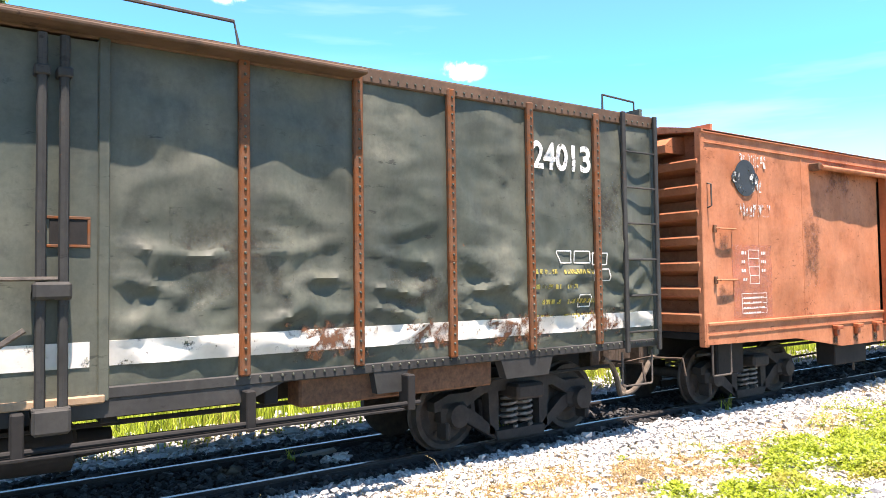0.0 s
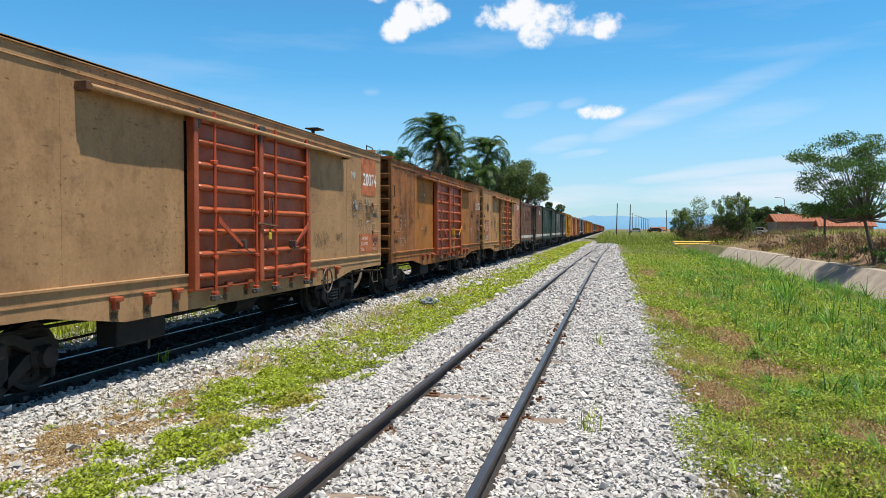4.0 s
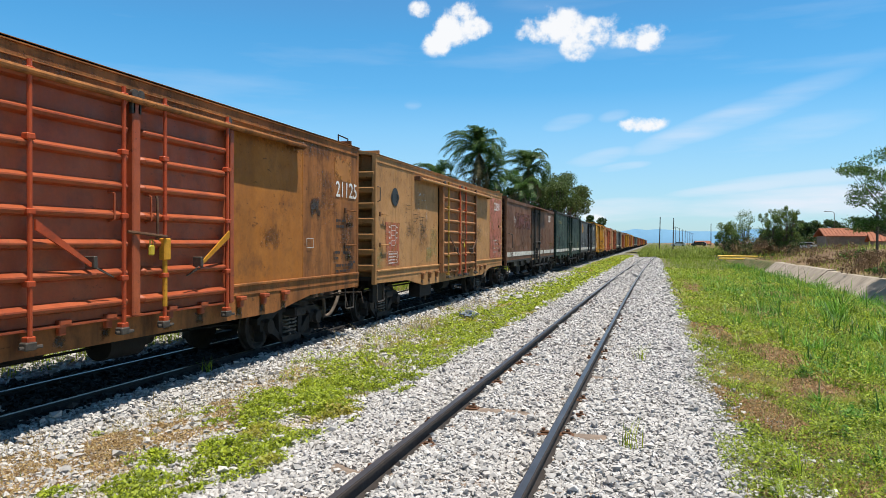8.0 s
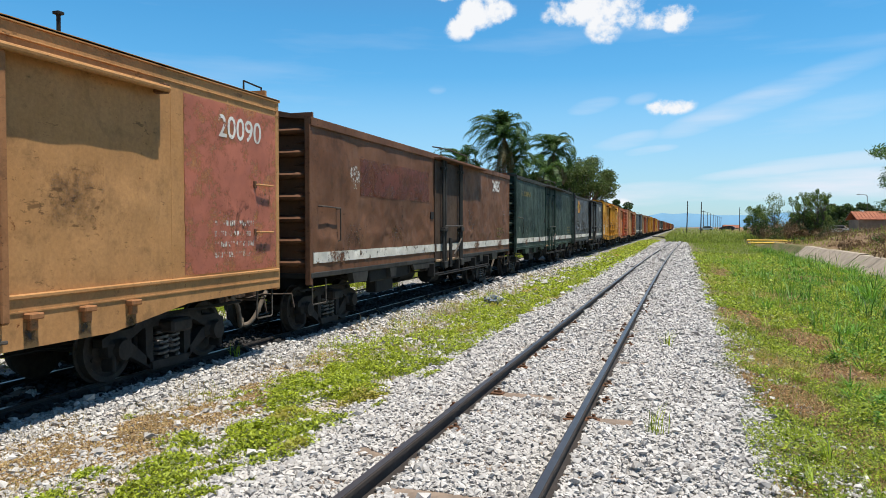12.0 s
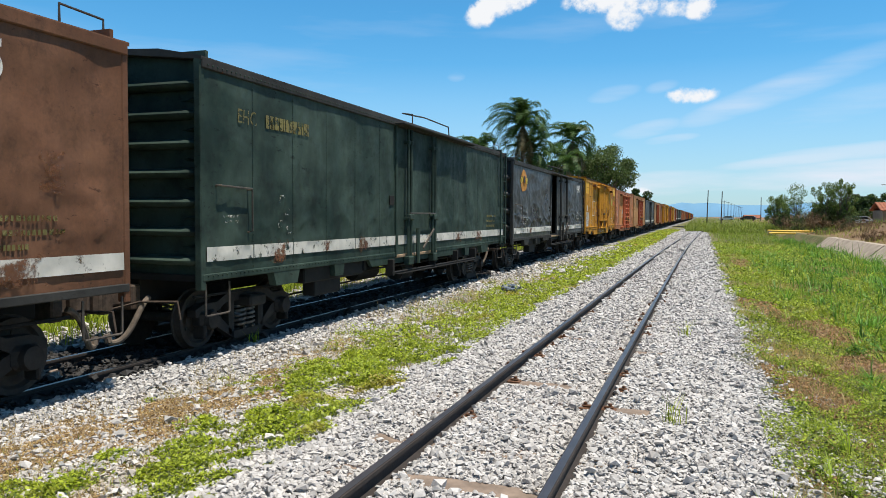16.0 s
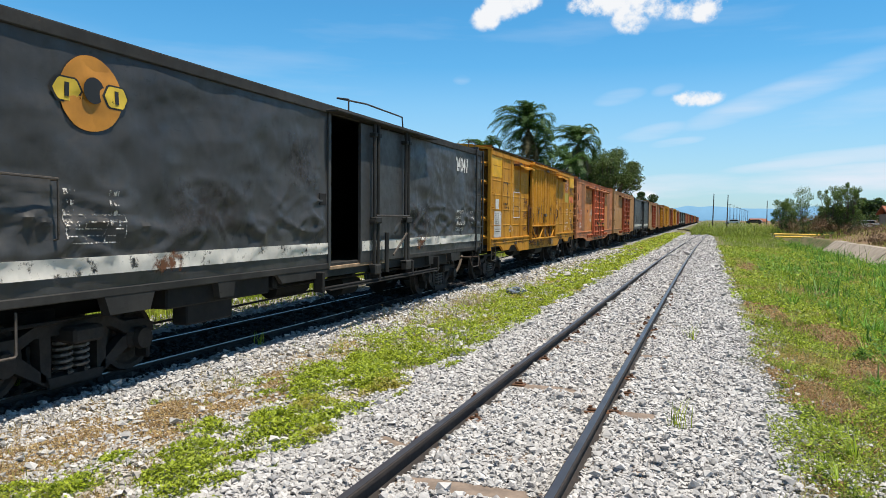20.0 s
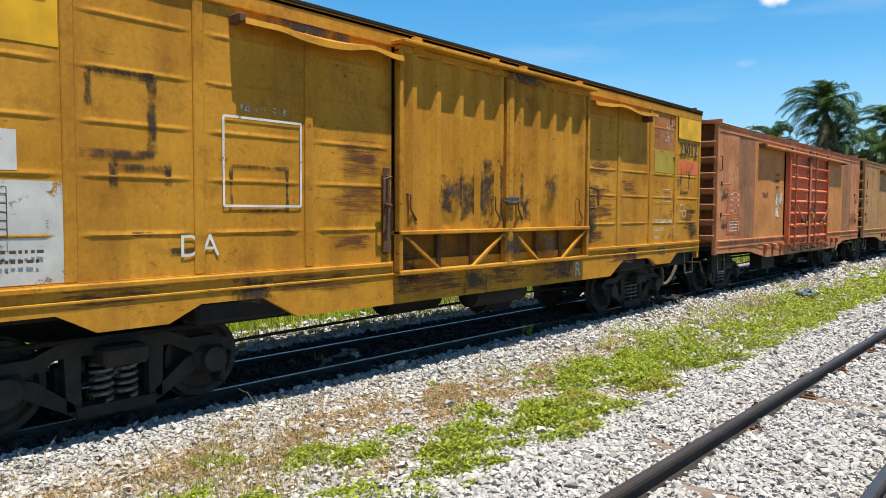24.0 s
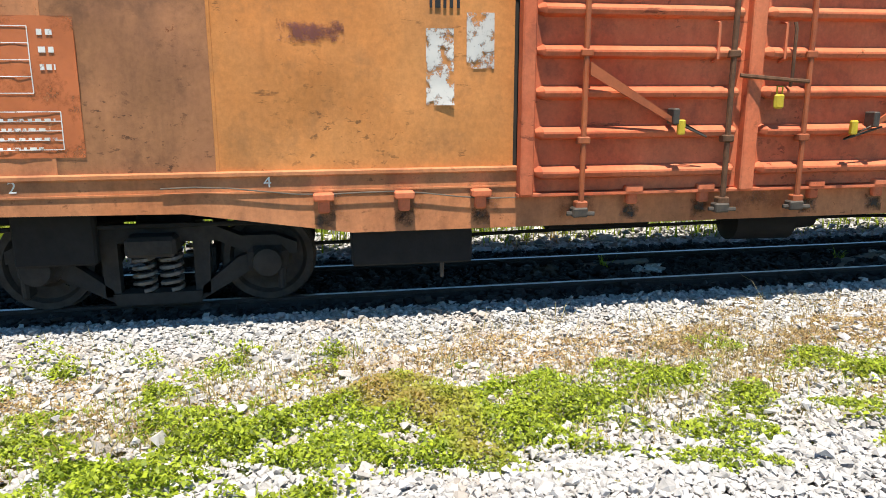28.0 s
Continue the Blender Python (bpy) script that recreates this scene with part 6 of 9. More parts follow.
        part("door_track", Shape().add(vs, fs + [tuple(range(n)), tuple(range(23 * n, 24 * n))[::-1]]), mat, wagon, "buckled sheet hood over the door track")
    if lite:
        return wagon, sets
    part("track_end", Shape().box(HALF, HALF + 0.16, c + 4.1, c + 4.2, 3.38, 3.50, 0.01), M["rust"], wagon)
    part("track_end", Shape().box(HALF, HALF + 0.19, c - 4.14, c - 4.07, 3.47, 3.55, 0.01), M["rust"], wagon)
    part("lock_plate", Shape().box(HALF + 0.13, HALF + 0.18, c - 0.13, c + 0.13, 1.90, 2.02, 0.02).path([(HALF + 0.16, c - 0.2, 1.96), (HALF + 0.19, c, 1.93), (HALF + 0.16, c + 0.2, 1.96)], 0.02, 6), M["galv"], wagon)
    for y in (c - 2.2, c + 2.2):
        k = 1 if y > c else -1
        bent_bar(wagon, [(HALF + 0.05, y, 2.20), (HALF + 0.14, y + k * 0.03, 2.18), (HALF + 0.14, y + k * 0.14, 2.16), (HALF + 0.14, y + k * 0.14, 1.90), (HALF + 0.14, y + k * 0.03, 1.88), (HALF + 0.05, y, 1.86)], 0.018, M["rust"], "door_handle")
        part("handle_strip", Shape().box(HALF + 0.02, HALF + 0.05, y - 0.05, y + 0.05, 1.36, 2.30, 0.01), M["rust"], wagon)
    for z in (2.0, 2.35):
        bent_bar(wagon, [(HALF, 0.14, z - 0.22), (HALF + 0.07, 0.14, z - 0.2), (HALF + 0.07, 0.14, z + 0.2), (HALF, 0.14, z + 0.22)], 0.012, mat)
    bent_bar(wagon, [(HALF, length - 0.65, 2.08), (HALF + 0.07, length - 0.65, 2.08), (HALF + 0.07, length - 0.22, 2.08), (HALF, length - 0.22, 2.08)], 0.012, mat)
    stirrup(wagon, 0.25, 0.65, 0.62, 1.05)
    stirrup(wagon, length - 0.65, length - 0.25, 0.62, 1.05)
    part("air_reservoir", Shape().turned([(-0.7, 0.05), (-0.64, 0.17), (0.5, 0.17), (0.56, 0.05)], 14, (HALF - 0.3, c + 0.3, 0.71), "y"), M["under"], wagon)
    part("plate", Shape().box(HALF + 0.02, HALF + 0.03, length - 1.95, length - 1.65, 1.06, 1.16, 0.004), M["galv"], wagon)
    return wagon, sets


TRAIN = []           # (wagon, wheelsets, place of its leading end in the train)
u = -LONG - 0.92


def couple(made, length):
    global u
    TRAIN.append((made[0], made[1], u))
    u += length + (0.92 if length == LONG else 0.95)
    return made[0]


def company_bars(w, y, z, mat, scale=1.0, seed=1):
    """The faded company name: plain bars in three lines, and the round badge that was painted over."""
    bars(w, y, z, [0.62 * scale, 0.5 * scale, 0.7 * scale], mat, seed, 0.17 * scale, 0.34 * scale, fat=1.5)


def badge(w, y, z, r, mat, mark=None):
    s = Shape().turned([(0, r)] + [(0.003, r * k / 8) for k in range(8, 0, -1)] + [(0.003, 0.004)], 36, (HALF + 0.012, y, z))
    part("badge", conform(s, w), M[mat], w)
    if mark:
        for k in (-1, 1):
            for name, grow, dx, m in (("badge_rim", 1.0, 0.0, "black_stencil"), ("badge_bar", 0.86, 0.003, mark)):
                cols, rows = np.linspace(-0.5, 0.5, 13), np.linspace(-1, 1, 6)
                grid = [(HALF + 0.017 + dx, y + r * (k * 0.78 + grow * c), z + r * grow * 0.33 * min(1.0, (0.5 - abs(c)) / 0.2) * v) for c in cols for v in rows]
                quads = [(i * 6 + j, (i + 1) * 6 + j, (i + 1) * 6 + j + 1, i * 6 + j + 1) for i in range(12) for j in range(5)]
                part(name, conform(Shape().add(grid, quads), w), M[m], w)
            mark_bar = Shape().prism([(y + r * (k * 0.78 - 0.07), z - r * 0.18), (y + r * (k * 0.78 + 0.07), z - r * 0.18), (y + r * (k * 0.78 + 0.07), z + r * 0.18), (y + r * (k * 0.78 - 0.07), z + r * 0.18)], HALF + 0.024, HALF + 0.026, "x")
            part("badge_stroke", conform(mark_bar, w), M["black_stencil"], w)


def data_marks(w, y, z, seed, mat="white_faint", patch=None):
    """The stencilled table of weights and the dates below it, too small to read."""
    if patch:
        decal(w, "paint_patch", y - 0.16, y + 0.74, z - 0.44, z + 0.55, patch, "faded red painted square")
    bars(w, y + 0.04, z + 0.42, [0.10] * 4, mat, seed, 0.04, 0.12)
    grid_marks(w, y + 0.20, z + 0.02, 0.24, 0.46, 1, 4, mat, t=0.007)
    bars(w, y + 0.50, z + 0.42, [0.10] * 3, mat, seed + 1, 0.04, 0.12)
    grid_marks(w, y + 0.02, z - 0.38, 0.58, 0.27, 1, 4, mat, t=0.007)
    bars(w, y + 0.06, z - 0.18, [0.5, 0.46, 0.5, 0.4], mat, seed + 2, 0.022, 0.068)


# the wagons in the order in which they pass
w0 = couple(long_wagon("long olive-green wagon with rusty ribs and a flaking white band", OLIVE, seed=100, ribs=True, eave=3.74, sill_mat=DARK_SILL, amp=0.25, roof_mat=paint("dull_brown_roof_paint", (0.085, 0.056, 0.040), (0.145, 0.088, 0.058), (0.035, 0.026, 0.022), seed=21)), LONG)
lettering(w0, "24013", 12.72, 3.00, 0.29, "white_stencil", x=HALF + 0.016, wide=0.88, bold=0.010)
bars(w0, 12.72, 1.86, [0.28, 0.26, 0.3, 0.2], "faded_yellow", 3, 0.05, 0.16)
bars(w0, 13.1, 1.86, [0.5, 0.2, 0.5, 0.5], "faded_yellow", 4, 0.05, 0.16)
for gy, gz in ((13.05, 1.98), (13.32, 1.98), (13.58, 1.96), (13.62, 1.78), (13.3, 1.5)):
    grid_marks(w0, gy, gz, 0.22, 0.13, 1, 1, "white_stencil")

w1 = couple(box_wagon("rust-orange box wagon with a ribbed sliding door", RUST_ORANGE, ORANGE_DOOR, seed=110, amp=0.07), SHORT)
company_bars(w1, 0.84, 3.30, "white_faint", 1.0, 5)
badge(w1, 0.97, 3.14, 0.25, "blue_patch", "white_faint")
data_marks(w1, 0.80, 1.68, 6, "white_stencil", "pink_patch")
decal(w1, "paint_patch", 12.35, 13.38, 2.42, 3.25, "pink_patch", "pale pink painted square")
lettering(w1, "20003", 12.46, 2.92, 0.27, "white_stencil", wide=0.9)
lettering(w1, "200", 11.55, 2.88, 0.24, "white_faint", wide=0.9)
decal(w1, "paint_patch", 11.75, 13.0, 1.22, 1.80, "pink_patch", "pale pink painted patch behind the table")
for k, word in enumerate(("PESO NETO", "TARA", "PESO BRUTO", "VOLUMEN")):
    lettering(w1, word, 11.80, 1.68 - 0.12 * k, 0.075, "white_stencil")
    bars(w1, 12.55, 1.68 - 0.12 * k, [0.34], "white_faint", 80 + k, 0.06)
decal(w1, "paper_notice", 8.95, 9.20, 1.62, 2.05, "notice", "worn whitish paper notice")
decal(w1, "paper_notice", 9.95, 10.15, 2.05, 2.42, "notice", "worn whitish paper notice")

w2 = couple(box_wagon("faded beige box wagon with a red ribbed door", BEIGE, RED_DOOR, seed=120, door_bars=[RED_BAR] * 4), SHORT)
decal(w2, "paint_patch", 12.04, 13.10, 2.64, 3.56, "orange_red_patch", "orange-red painted square")
rnd2 = random.Random(77)
for k in range(13):
    grid_marks(w2, 11.75 + rnd2.uniform(0, 1.3), 1.80 + rnd2.uniform(0, 0.55), rnd2.uniform(0.10, 0.26), rnd2.uniform(0.08, 0.2), 1, 1, "white_faint" if k % 4 == 0 else "black_stencil", t=rnd2.uniform(0.006, 0.014))
lettering(w2, "B4P", 12.30, 2.42, 0.17, "white_faint", bold=0.004)
lettering(w2, "20074", 12.14, 2.88, 0.30, "white_stencil", bold=0.006)
decal(w2, "paint_patch", 11.9, 13.3, 1.28, 1.72, "orange_red_patch", "faded red painted patch")
for k, word in enumerate(("CAR. MAX.", "VOLUMEN", "TARA")):
    lettering(w2, word, 11.98, 1.58 - 0.13 * k, 0.075, "white_stencil")
    bars(w2, 12.85, 1.58 - 0.13 * k, [0.3], "white_faint", 90 + k, 0.06)
badge(w2, 11.62, 2.30, 0.21, "sky_patch")
part("roof_bracket", Shape().box(HALF - 0.30, HALF - 0.02, 9.5, 9.86, 3.86, 3.885, 0.006).box(HALF - 0.2, HALF - 0.15, 9.6, 9.66, 3.7, 3.87), M["under"], w2, "flat steel bracket standing over the roof edge")
decal(w2, "paint_patch", 11.35, 11.66, 2.98, 3.14, "notice", "whitish torn sticker")
data_marks(w2, 0.75, 1.75, 10, "white_faint")
part("brake_wheel", Shape().path([(HALF + 0.16, 9.55 + 0.24 * math.cos(a), 0.80 + 0.24 * math.sin(a)) for a in np.linspace(0, 6.2832, 20)], 0.016, 6).rod((HALF + 0.16, 9.31, 0.80), (HALF + 0.16, 9.79, 0.80), 0.010, 5).rod((HALF + 0.16, 9.55, 0.56), (HALF + 0.16, 9.55, 1.04), 0.010, 5).rod((HALF - 0.05, 9.55, 0.80), (HALF + 0.17, 9.55, 0.80), 0.02, 6), M["galv"], w2, "steel hand brake wheel")

w3 = couple(box_wagon("streaked brown-orange box wagon with a red ribbed door", BROWN_TAN, RED_DOOR, seed=130, door_bars=[RED_BAR] * 4, lever_two=YELLOW, inner=paint("ochre_paint", (0.36, 0.132, 0.028), (0.44, 0.172, 0.040), (0.10, 0.05, 0.03), seed=16)), SHORT)
part("yellow_sleeve", Shape().rod((HALF + 0.155, SHORT / 2 + 0.48, 1.05), (HALF + 0.155, SHORT / 2 + 0.48, 1.74), 0.029, 8).box(HALF + 0.11, HALF + 0.20, SHORT / 2 + 0.42, SHORT / 2 + 0.54, 1.60, 1.86, 0.012), YELLOW, w3, "worn yellow painted foot of a locking bar")
lettering(w3, "21125", 12.38, 2.68, 0.30, "white_stencil", bold=0.004)
grid_marks(w3, 2.85, 1.85, 0.9, 0.9, 1, 1, "white_faint")
bars(w3, 2.9, 2.85, [0.7], "white_faint", 11, 0.08)
data_marks(w3, 0.75, 1.75, 12, "white_faint")
decal(w3, "paint_patch", 12.35, 13.1, 2.98, 3.44, "ochre_patch", "dull ochre painted square")
badge(w3, 11.55, 2.42, 0.22, "black_patch")
grid_marks(w3, 11.2, 1.72, 0.26, 0.16, 1, 1, "white_stencil")
for gy, gz, gw, gh in ((12.4, 2.2, 0.5, 0.2), (12.3, 1.6, 0.3, 0.4), (12.75, 1.7, 0.4, 0.3), (12.4, 1.35, 0.8, 0.2), (13.0, 1.4, 0.3, 0.3)):
    bars(w3, gy, gz, [gw, gw * 0.8], "black_stencil", int(gy * 100), 0.05, 0.11)

w4 = couple(box_wagon("tan box wagon with dented sheets and a ribbed door", TAN, paint("brownish_tan_door_paint", (0.31, 0.140, 0.060), (0.39, 0.185, 0.085), (0.10, 0.055, 0.03), seed=26), seed=140, amp=0.05, door_bars=[paint("dull_yellow_bar_paint", (0.30, 0.18, 0.025), (0.38, 0.24, 0.05), seed=25), RED_BAR, RED_BAR, M["rust"]], lever_one=M["rust"], lever_two=M["rust"], inner=TAN), SHORT)
badge(w4, 1.22, 2.86, 0.21, "blue_patch", "blue_patch")
part("roof_post", Shape().rod((HALF - 0.15, 9.6, 3.7), (HALF - 0.15, 9.6, 3.96), 0.02, 6).box(HALF - 0.19, HALF - 0.11, 9.56, 9.64, 3.94, 3.97, 0.005), M["under"], w4)
data_marks(w4, 0.78, 1.72, 13, "white_stencil", "red_patch")
grid_marks(w4, 2.95, 1.95, 0.62, 0.95, 1, 1, "white_faint")
bars(w4, 2.95, 3.0, [0.55], "white_faint", 14, 0.08)
for sy, sz, sw, sh in ((4.0, 1.42, 0.65, 0.75), (0.1, 1.24, 0.30, 0.5), (3.6, 1.3, 0.5, 0.4)):
    decal(w4, "green_stain", sy, sy + sw, sz, sz + sh, "algae_patch", "pale green stain on the sheet")
for k, (gy, gz, gw, gh) in enumerate(((1.95, 2.30, 0.35, 0.4), (2.1, 1.95, 0.2, 0.2), (2.55, 2.2, 0.4, 0.3), (3.1, 1.7, 0.5, 0.5), (3.0, 2.1, 0.4, 0.35), (4.2, 1.8, 0.15, 0.4))):
    bars(w4, gy, gz + gh, [gw, gw * 0.7, gw * 0.4], "black_stencil", 140 + k, 0.02, 0.09, fat=0.5)
decal(w4, "paint_patch", 11.30, 13.4, 1.24, 3.46, "rose_patch", "red painted panel")
lettering(w4, "20090", 11.98, 3.02, 0.30, "white_stencil", bold=0.004)
bars(w4, 11.9, 1.85, [0.9, 0.8, 0.9, 0.8], "white_faint", 15, 0.07, 0.14)

w5 = couple(long_wagon("long dark brown wagon with a flaking white band", BROWN, length=LONG - 0.25, seed=150, sill_mat=DARK_SILL, amp=0.075, end_ribs=8, d0=6.3, riveted=False, ladder=False, door_mat=paint("dark_brown_door_paint", (0.060, 0.040, 0.030), (0.095, 0.062, 0.043), (0.03, 0.02, 0.016), seed=20)), LONG)
lettering(w5, "24035", 12.0, 2.99, 0.34, "white_stencil", x=HALF + 0.018, wide=0.84, bold=0.014)
bars(w5, 12.6, 1.75, [0.9, 1.0, 0.6], "old_yellow", 16, 0.05, 0.13)
badge(w5, 1.7, 2.75, 0.22, "white_faint")
decal(w5, "paint_patch", 1.95, 5.85, 2.42, 3.12, "maroon_patch", "dark red painted-over band")

w6 = couple(long_wagon("long dark green wagon with riveted seams and a flaking white band", GREEN, length=LONG - 0.25, seed=160, sill_mat=GREEN, amp=0.07, end_ribs=8, d0=6.0, roof_mat=DARK_SILL, eave=3.73), LONG)
lettering(w6, "EHC", 0.72, 3.02, 0.19, "old_yellow", wide=0.95)
bars(w6, 1.42, 3.02, [1.15], "old_yellow", 17, 0.18, fat=2.2)
for gy, gz in ((1.75, 2.0), (1.9, 1.82), (1.7, 1.64), (1.95, 1.55)):
    grid_marks(w6, gy, gz, 0.11, 0.09, 1, 1, "white_faint")
bars(w6, 0.42, 1.78, [0.36, 0.34], "white_faint", 44, 0.03, 0.07)
bars(w6, 12.5, 1.78, [0.9, 0.8, 0.85, 0.7], "old_yellow", 18, 0.06, 0.14)

w7 = couple(long_wagon("long charcoal-grey wagon with dented sides and a half-open door", CHARCOAL, seed=170, open_door=1.02, sill_mat=DARK_SILL, amp=0.17, roof_mat=DARK_SILL, riveted=False), LONG)
badge(w7, 1.45, 3.02, 0.37, "logo_orange", "logo_yellow")
part("badge_mark", Shape().turned([(0, 0.13), (0.002, 0.13)], 16, (HALF + 0.024 + surf(w7, 1.46, 3.05), 1.46, 3.05)), M["black_stencil"], w7)
lettering(w7, "24041", 12.55, 2.98, 0.34, "white_stencil", x=HALF + 0.016, wide=0.84, bold=0.012)
lettering(w7, "PESO NETO", 12.55, 1.94, 0.085, "white_stencil")
lettering(w7, "TARA", 12.55, 1.80, 0.085, "white_stencil")
lettering(w7, "PESO BRUTO", 12.55, 1.66, 0.085, "white_stencil")
lettering(w7, "VOLUMEN", 12.55, 1.52, 0.085, "white_stencil")
for k in range(4):
    bars(w7, 13.75, 1.94 - 0.14 * k, [0.12], "white_faint", 19 + k, 0.06)
grid_marks(w7, 13.3, 1.93, 0.2, 0.1, 1, 1, "white_faint")
grid_marks(w7, 1.1, 1.55, 0.72, 0.28, 3, 4, "white_faint")
bars(w7, 1.1, 2.02, [0.13] * 4, "white_faint", 24, 0.06, 0.1)
bars(w7, 1.62, 2.02, [0.13] * 4, "white_faint", 25, 0.06, 0.1)

w8 = couple(beaded_wagon("yellow wagon with beaded sheets and wide upright-ribbed doors", YELLOW, seed=180), SHORT)
decal(w8, "paint_patch", 0.14, 1.16, 3.02, 3.60, "yellow_patch", "bright yellow painted square", HALF + 0.013)
decal(w8, "paint_patch", 12.36, 13.44, 3.22, 3.68, "yellow_patch", "bright yellow painted square", HALF + 0.034)
decal(w8, "paint_patch", 12.40, 13.36, 2.55, 2.81, "orange_patch", "bright orange painted bar", HALF + 0.013)
decal(w8, "paint_patch", 11.36, 12.32, 2.96, 3.58, "pink_patch", "faded red painted square", HALF + 0.013)
decal(w8, "paint_patch", 11.36, 12.32, 2.54, 2.94, "olive_patch", "olive painted square", HALF + 0.013)
lettering(w8, "23012", 12.46, 2.92, 0.25, "black_stencil", x=HALF + 0.012, wide=0.98, bold=0.004)
decal(w8, "paint_patch", 0.38, 1.17, 1.27, 2.03, "grey_patch", "whitish painted square", HALF + 0.013)
decal(w8, "paint_patch", 0.53, 0.86, 2.10, 2.39, "grey_patch", "whitish painted square", HALF + 0.013)
# soot round the door lock, on the sheet and on the faces of its ribs
for sy, sz, sw, sh in ((5.75, 1.72, 0.42, 0.55), (6.05, 1.66, 0.55, 0.86), (6.80, 1.95, 0.35, 0.62), (7.05, 1.68, 0.28, 0.36), (5.4, 1.8, 0.25, 0.35)):
    decal(w8, "soot_patch", sy, sy + sw, sz, sz + sh, "soot_patch", "flaking black paint smear", HALF + 0.073)
for a in (SHORT / 2 - 2.08, SHORT / 2 + 0.02):
    for i in range(5):
        y = a + 2.06 * (i + 0.6) / 5
        if 5.6 < y < 7.3:
            decal(w8, "soot_patch", y - 0.034, y + 0.034, 1.70, 2.46, "soot_patch", "flaking black paint smear", HALF + 0.132)
# brown horizontal scrapes beside the doors
for sy, sz, sw, sh in ((3.75, 1.74, 0.85, 0.40), (3.85, 2.10, 0.75, 0.52), (3.65, 1.40, 0.8, 0.2), (8.92, 2.34, 0.85, 0.34), (8.95, 1.98, 0.8, 0.30), (8.95, 1.66, 1.05, 0.34), (9.0, 1.3, 0.6, 0.3), (10.1, 2.1, 0.6, 0.3), (12.6, 1.4, 0.7, 0.5)):
    decal(w8, "scrape", sy, sy + sw, sz, sz + sh, "scrape_patch", "scraped brown rust streaks", HALF + 0.0135)
for sy, sz, sw, sh in ((4.6, 0.80, 1.5, 0.42), (6.2, 0.80, 1.2, 0.40), (7.6, 0.80, 1.0, 0.34), (1.0, 1.03, 1.2, 0.2), (9.6, 0.92, 1.0, 0.3), (2.9, 1.0, 1.4, 0.2)):
    decal(w8, "sill_stain", sy, sy + sw, sz, sz + sh, "scrape_patch", "rusty brown stains along the sill", HALF + 0.0345)
# rust bleeding down the door's edges and the sill; patches also darken the shaded lower panels
for sy in (SHORT / 2 - 2.08, SHORT / 2 - 0.055, SHORT / 2 + 2.02):
    for sz in (1.14, 1.75, 2.9):
        decal(w8, "rust_stain", sy, sy + 0.06, sz, sz + 0.62, "rust_patch", "rust bleeding along the door's edge", HALF + (0.149 if 6 < sy < 7 else 0.134))
for sy in (SHORT / 2 - 2.0, SHORT / 2 - 1.0, SHORT / 2 + 0.1, SHORT / 2 + 1.1):
    decal(w8, "rust_stain", sy, sy + 0.95, 1.12, 1.55, "rust_patch", "brown rust patches that darken the shaded lower panel", HALF - 0.016)
for sy, sw in ((4.4, 0.9), (5.5, 0.6), (6.4, 0.9), (7.6, 0.7), (8.3, 0.7)):
    decal(w8, "sill_stain", sy, sy + sw, 0.86, 1.09, "rust_patch", "rusty brown stains along the sill", HALF + 0.0235)
grid_marks(w8, 0.44, 1.62, 0.34, 0.36, 2, 6, "galv", x=HALF + 0.020, t=0.006)
bars(w8, 0.44, 1.50, [0.6, 0.55], "galv", 71, 0.025, 0.07, x=HALF + 0.020)
for k, words in enumerate(("CAPACIDAD-MAX", "VOLUMEN", "TARA")):
    lettering(w8, words, 11.38, 1.62 - 0.15 * k, 0.072, "white_stencil", x=HALF + 0.005)
bars(w8, 12.20, 1.66, [0.22], "white_faint", 30, 0.06, x=HALF + 0.014)
bars(w8, 12.22, 1.51, [0.12], "white_faint", 31, 0.06, x=HALF + 0.014)
bars(w8, 12.02, 1.36, [0.16], "red_patch", 32, 0.07, x=HALF + 0.014, fat=2.0)
bars(w8, 12.20, 1.36, [0.3], "white_faint", 33, 0.06, x=HALF + 0.014)
# scrawled boxes and smears over the sheets at this end
for gy, gz, gw, gh, m in ((11.72, 2.02, 0.36, 0.22, "white_stencil"), (11.46, 2.20, 0.18, 0.15, "soot_patch"), (11.43, 2.17, 0.25, 0.20, "soot_patch"), (12.15, 2.10, 0.15, 0.12, "soot_patch"), (12.30, 2.31, 0.15, 0.13, "black_stencil"),
                          (12.32, 2.33, 0.10, 0.09, "black_stencil"), (12.02, 1.83, 0.15, 0.13, "soot_patch"), (12.22, 1.83, 0.15, 0.14, "black_stencil"), (12.25, 1.86, 0.09, 0.08, "black_stencil"), (11.96, 1.66, 0.18, 0.12, "soot_patch"),
                          (11.44, 1.72, 0.18, 0.11, "white_faint"), (11.66, 1.82, 0.17, 0.12, "white_faint"), (12.50, 1.84, 0.14, 0.12, "white_stencil"), (12.62, 1.74, 0.15, 0.11, "white_stencil")):
    grid_marks(w8, gy, gz, gw, gh, 1, 1, m, x=HALF + 0.0145, t=0.010)
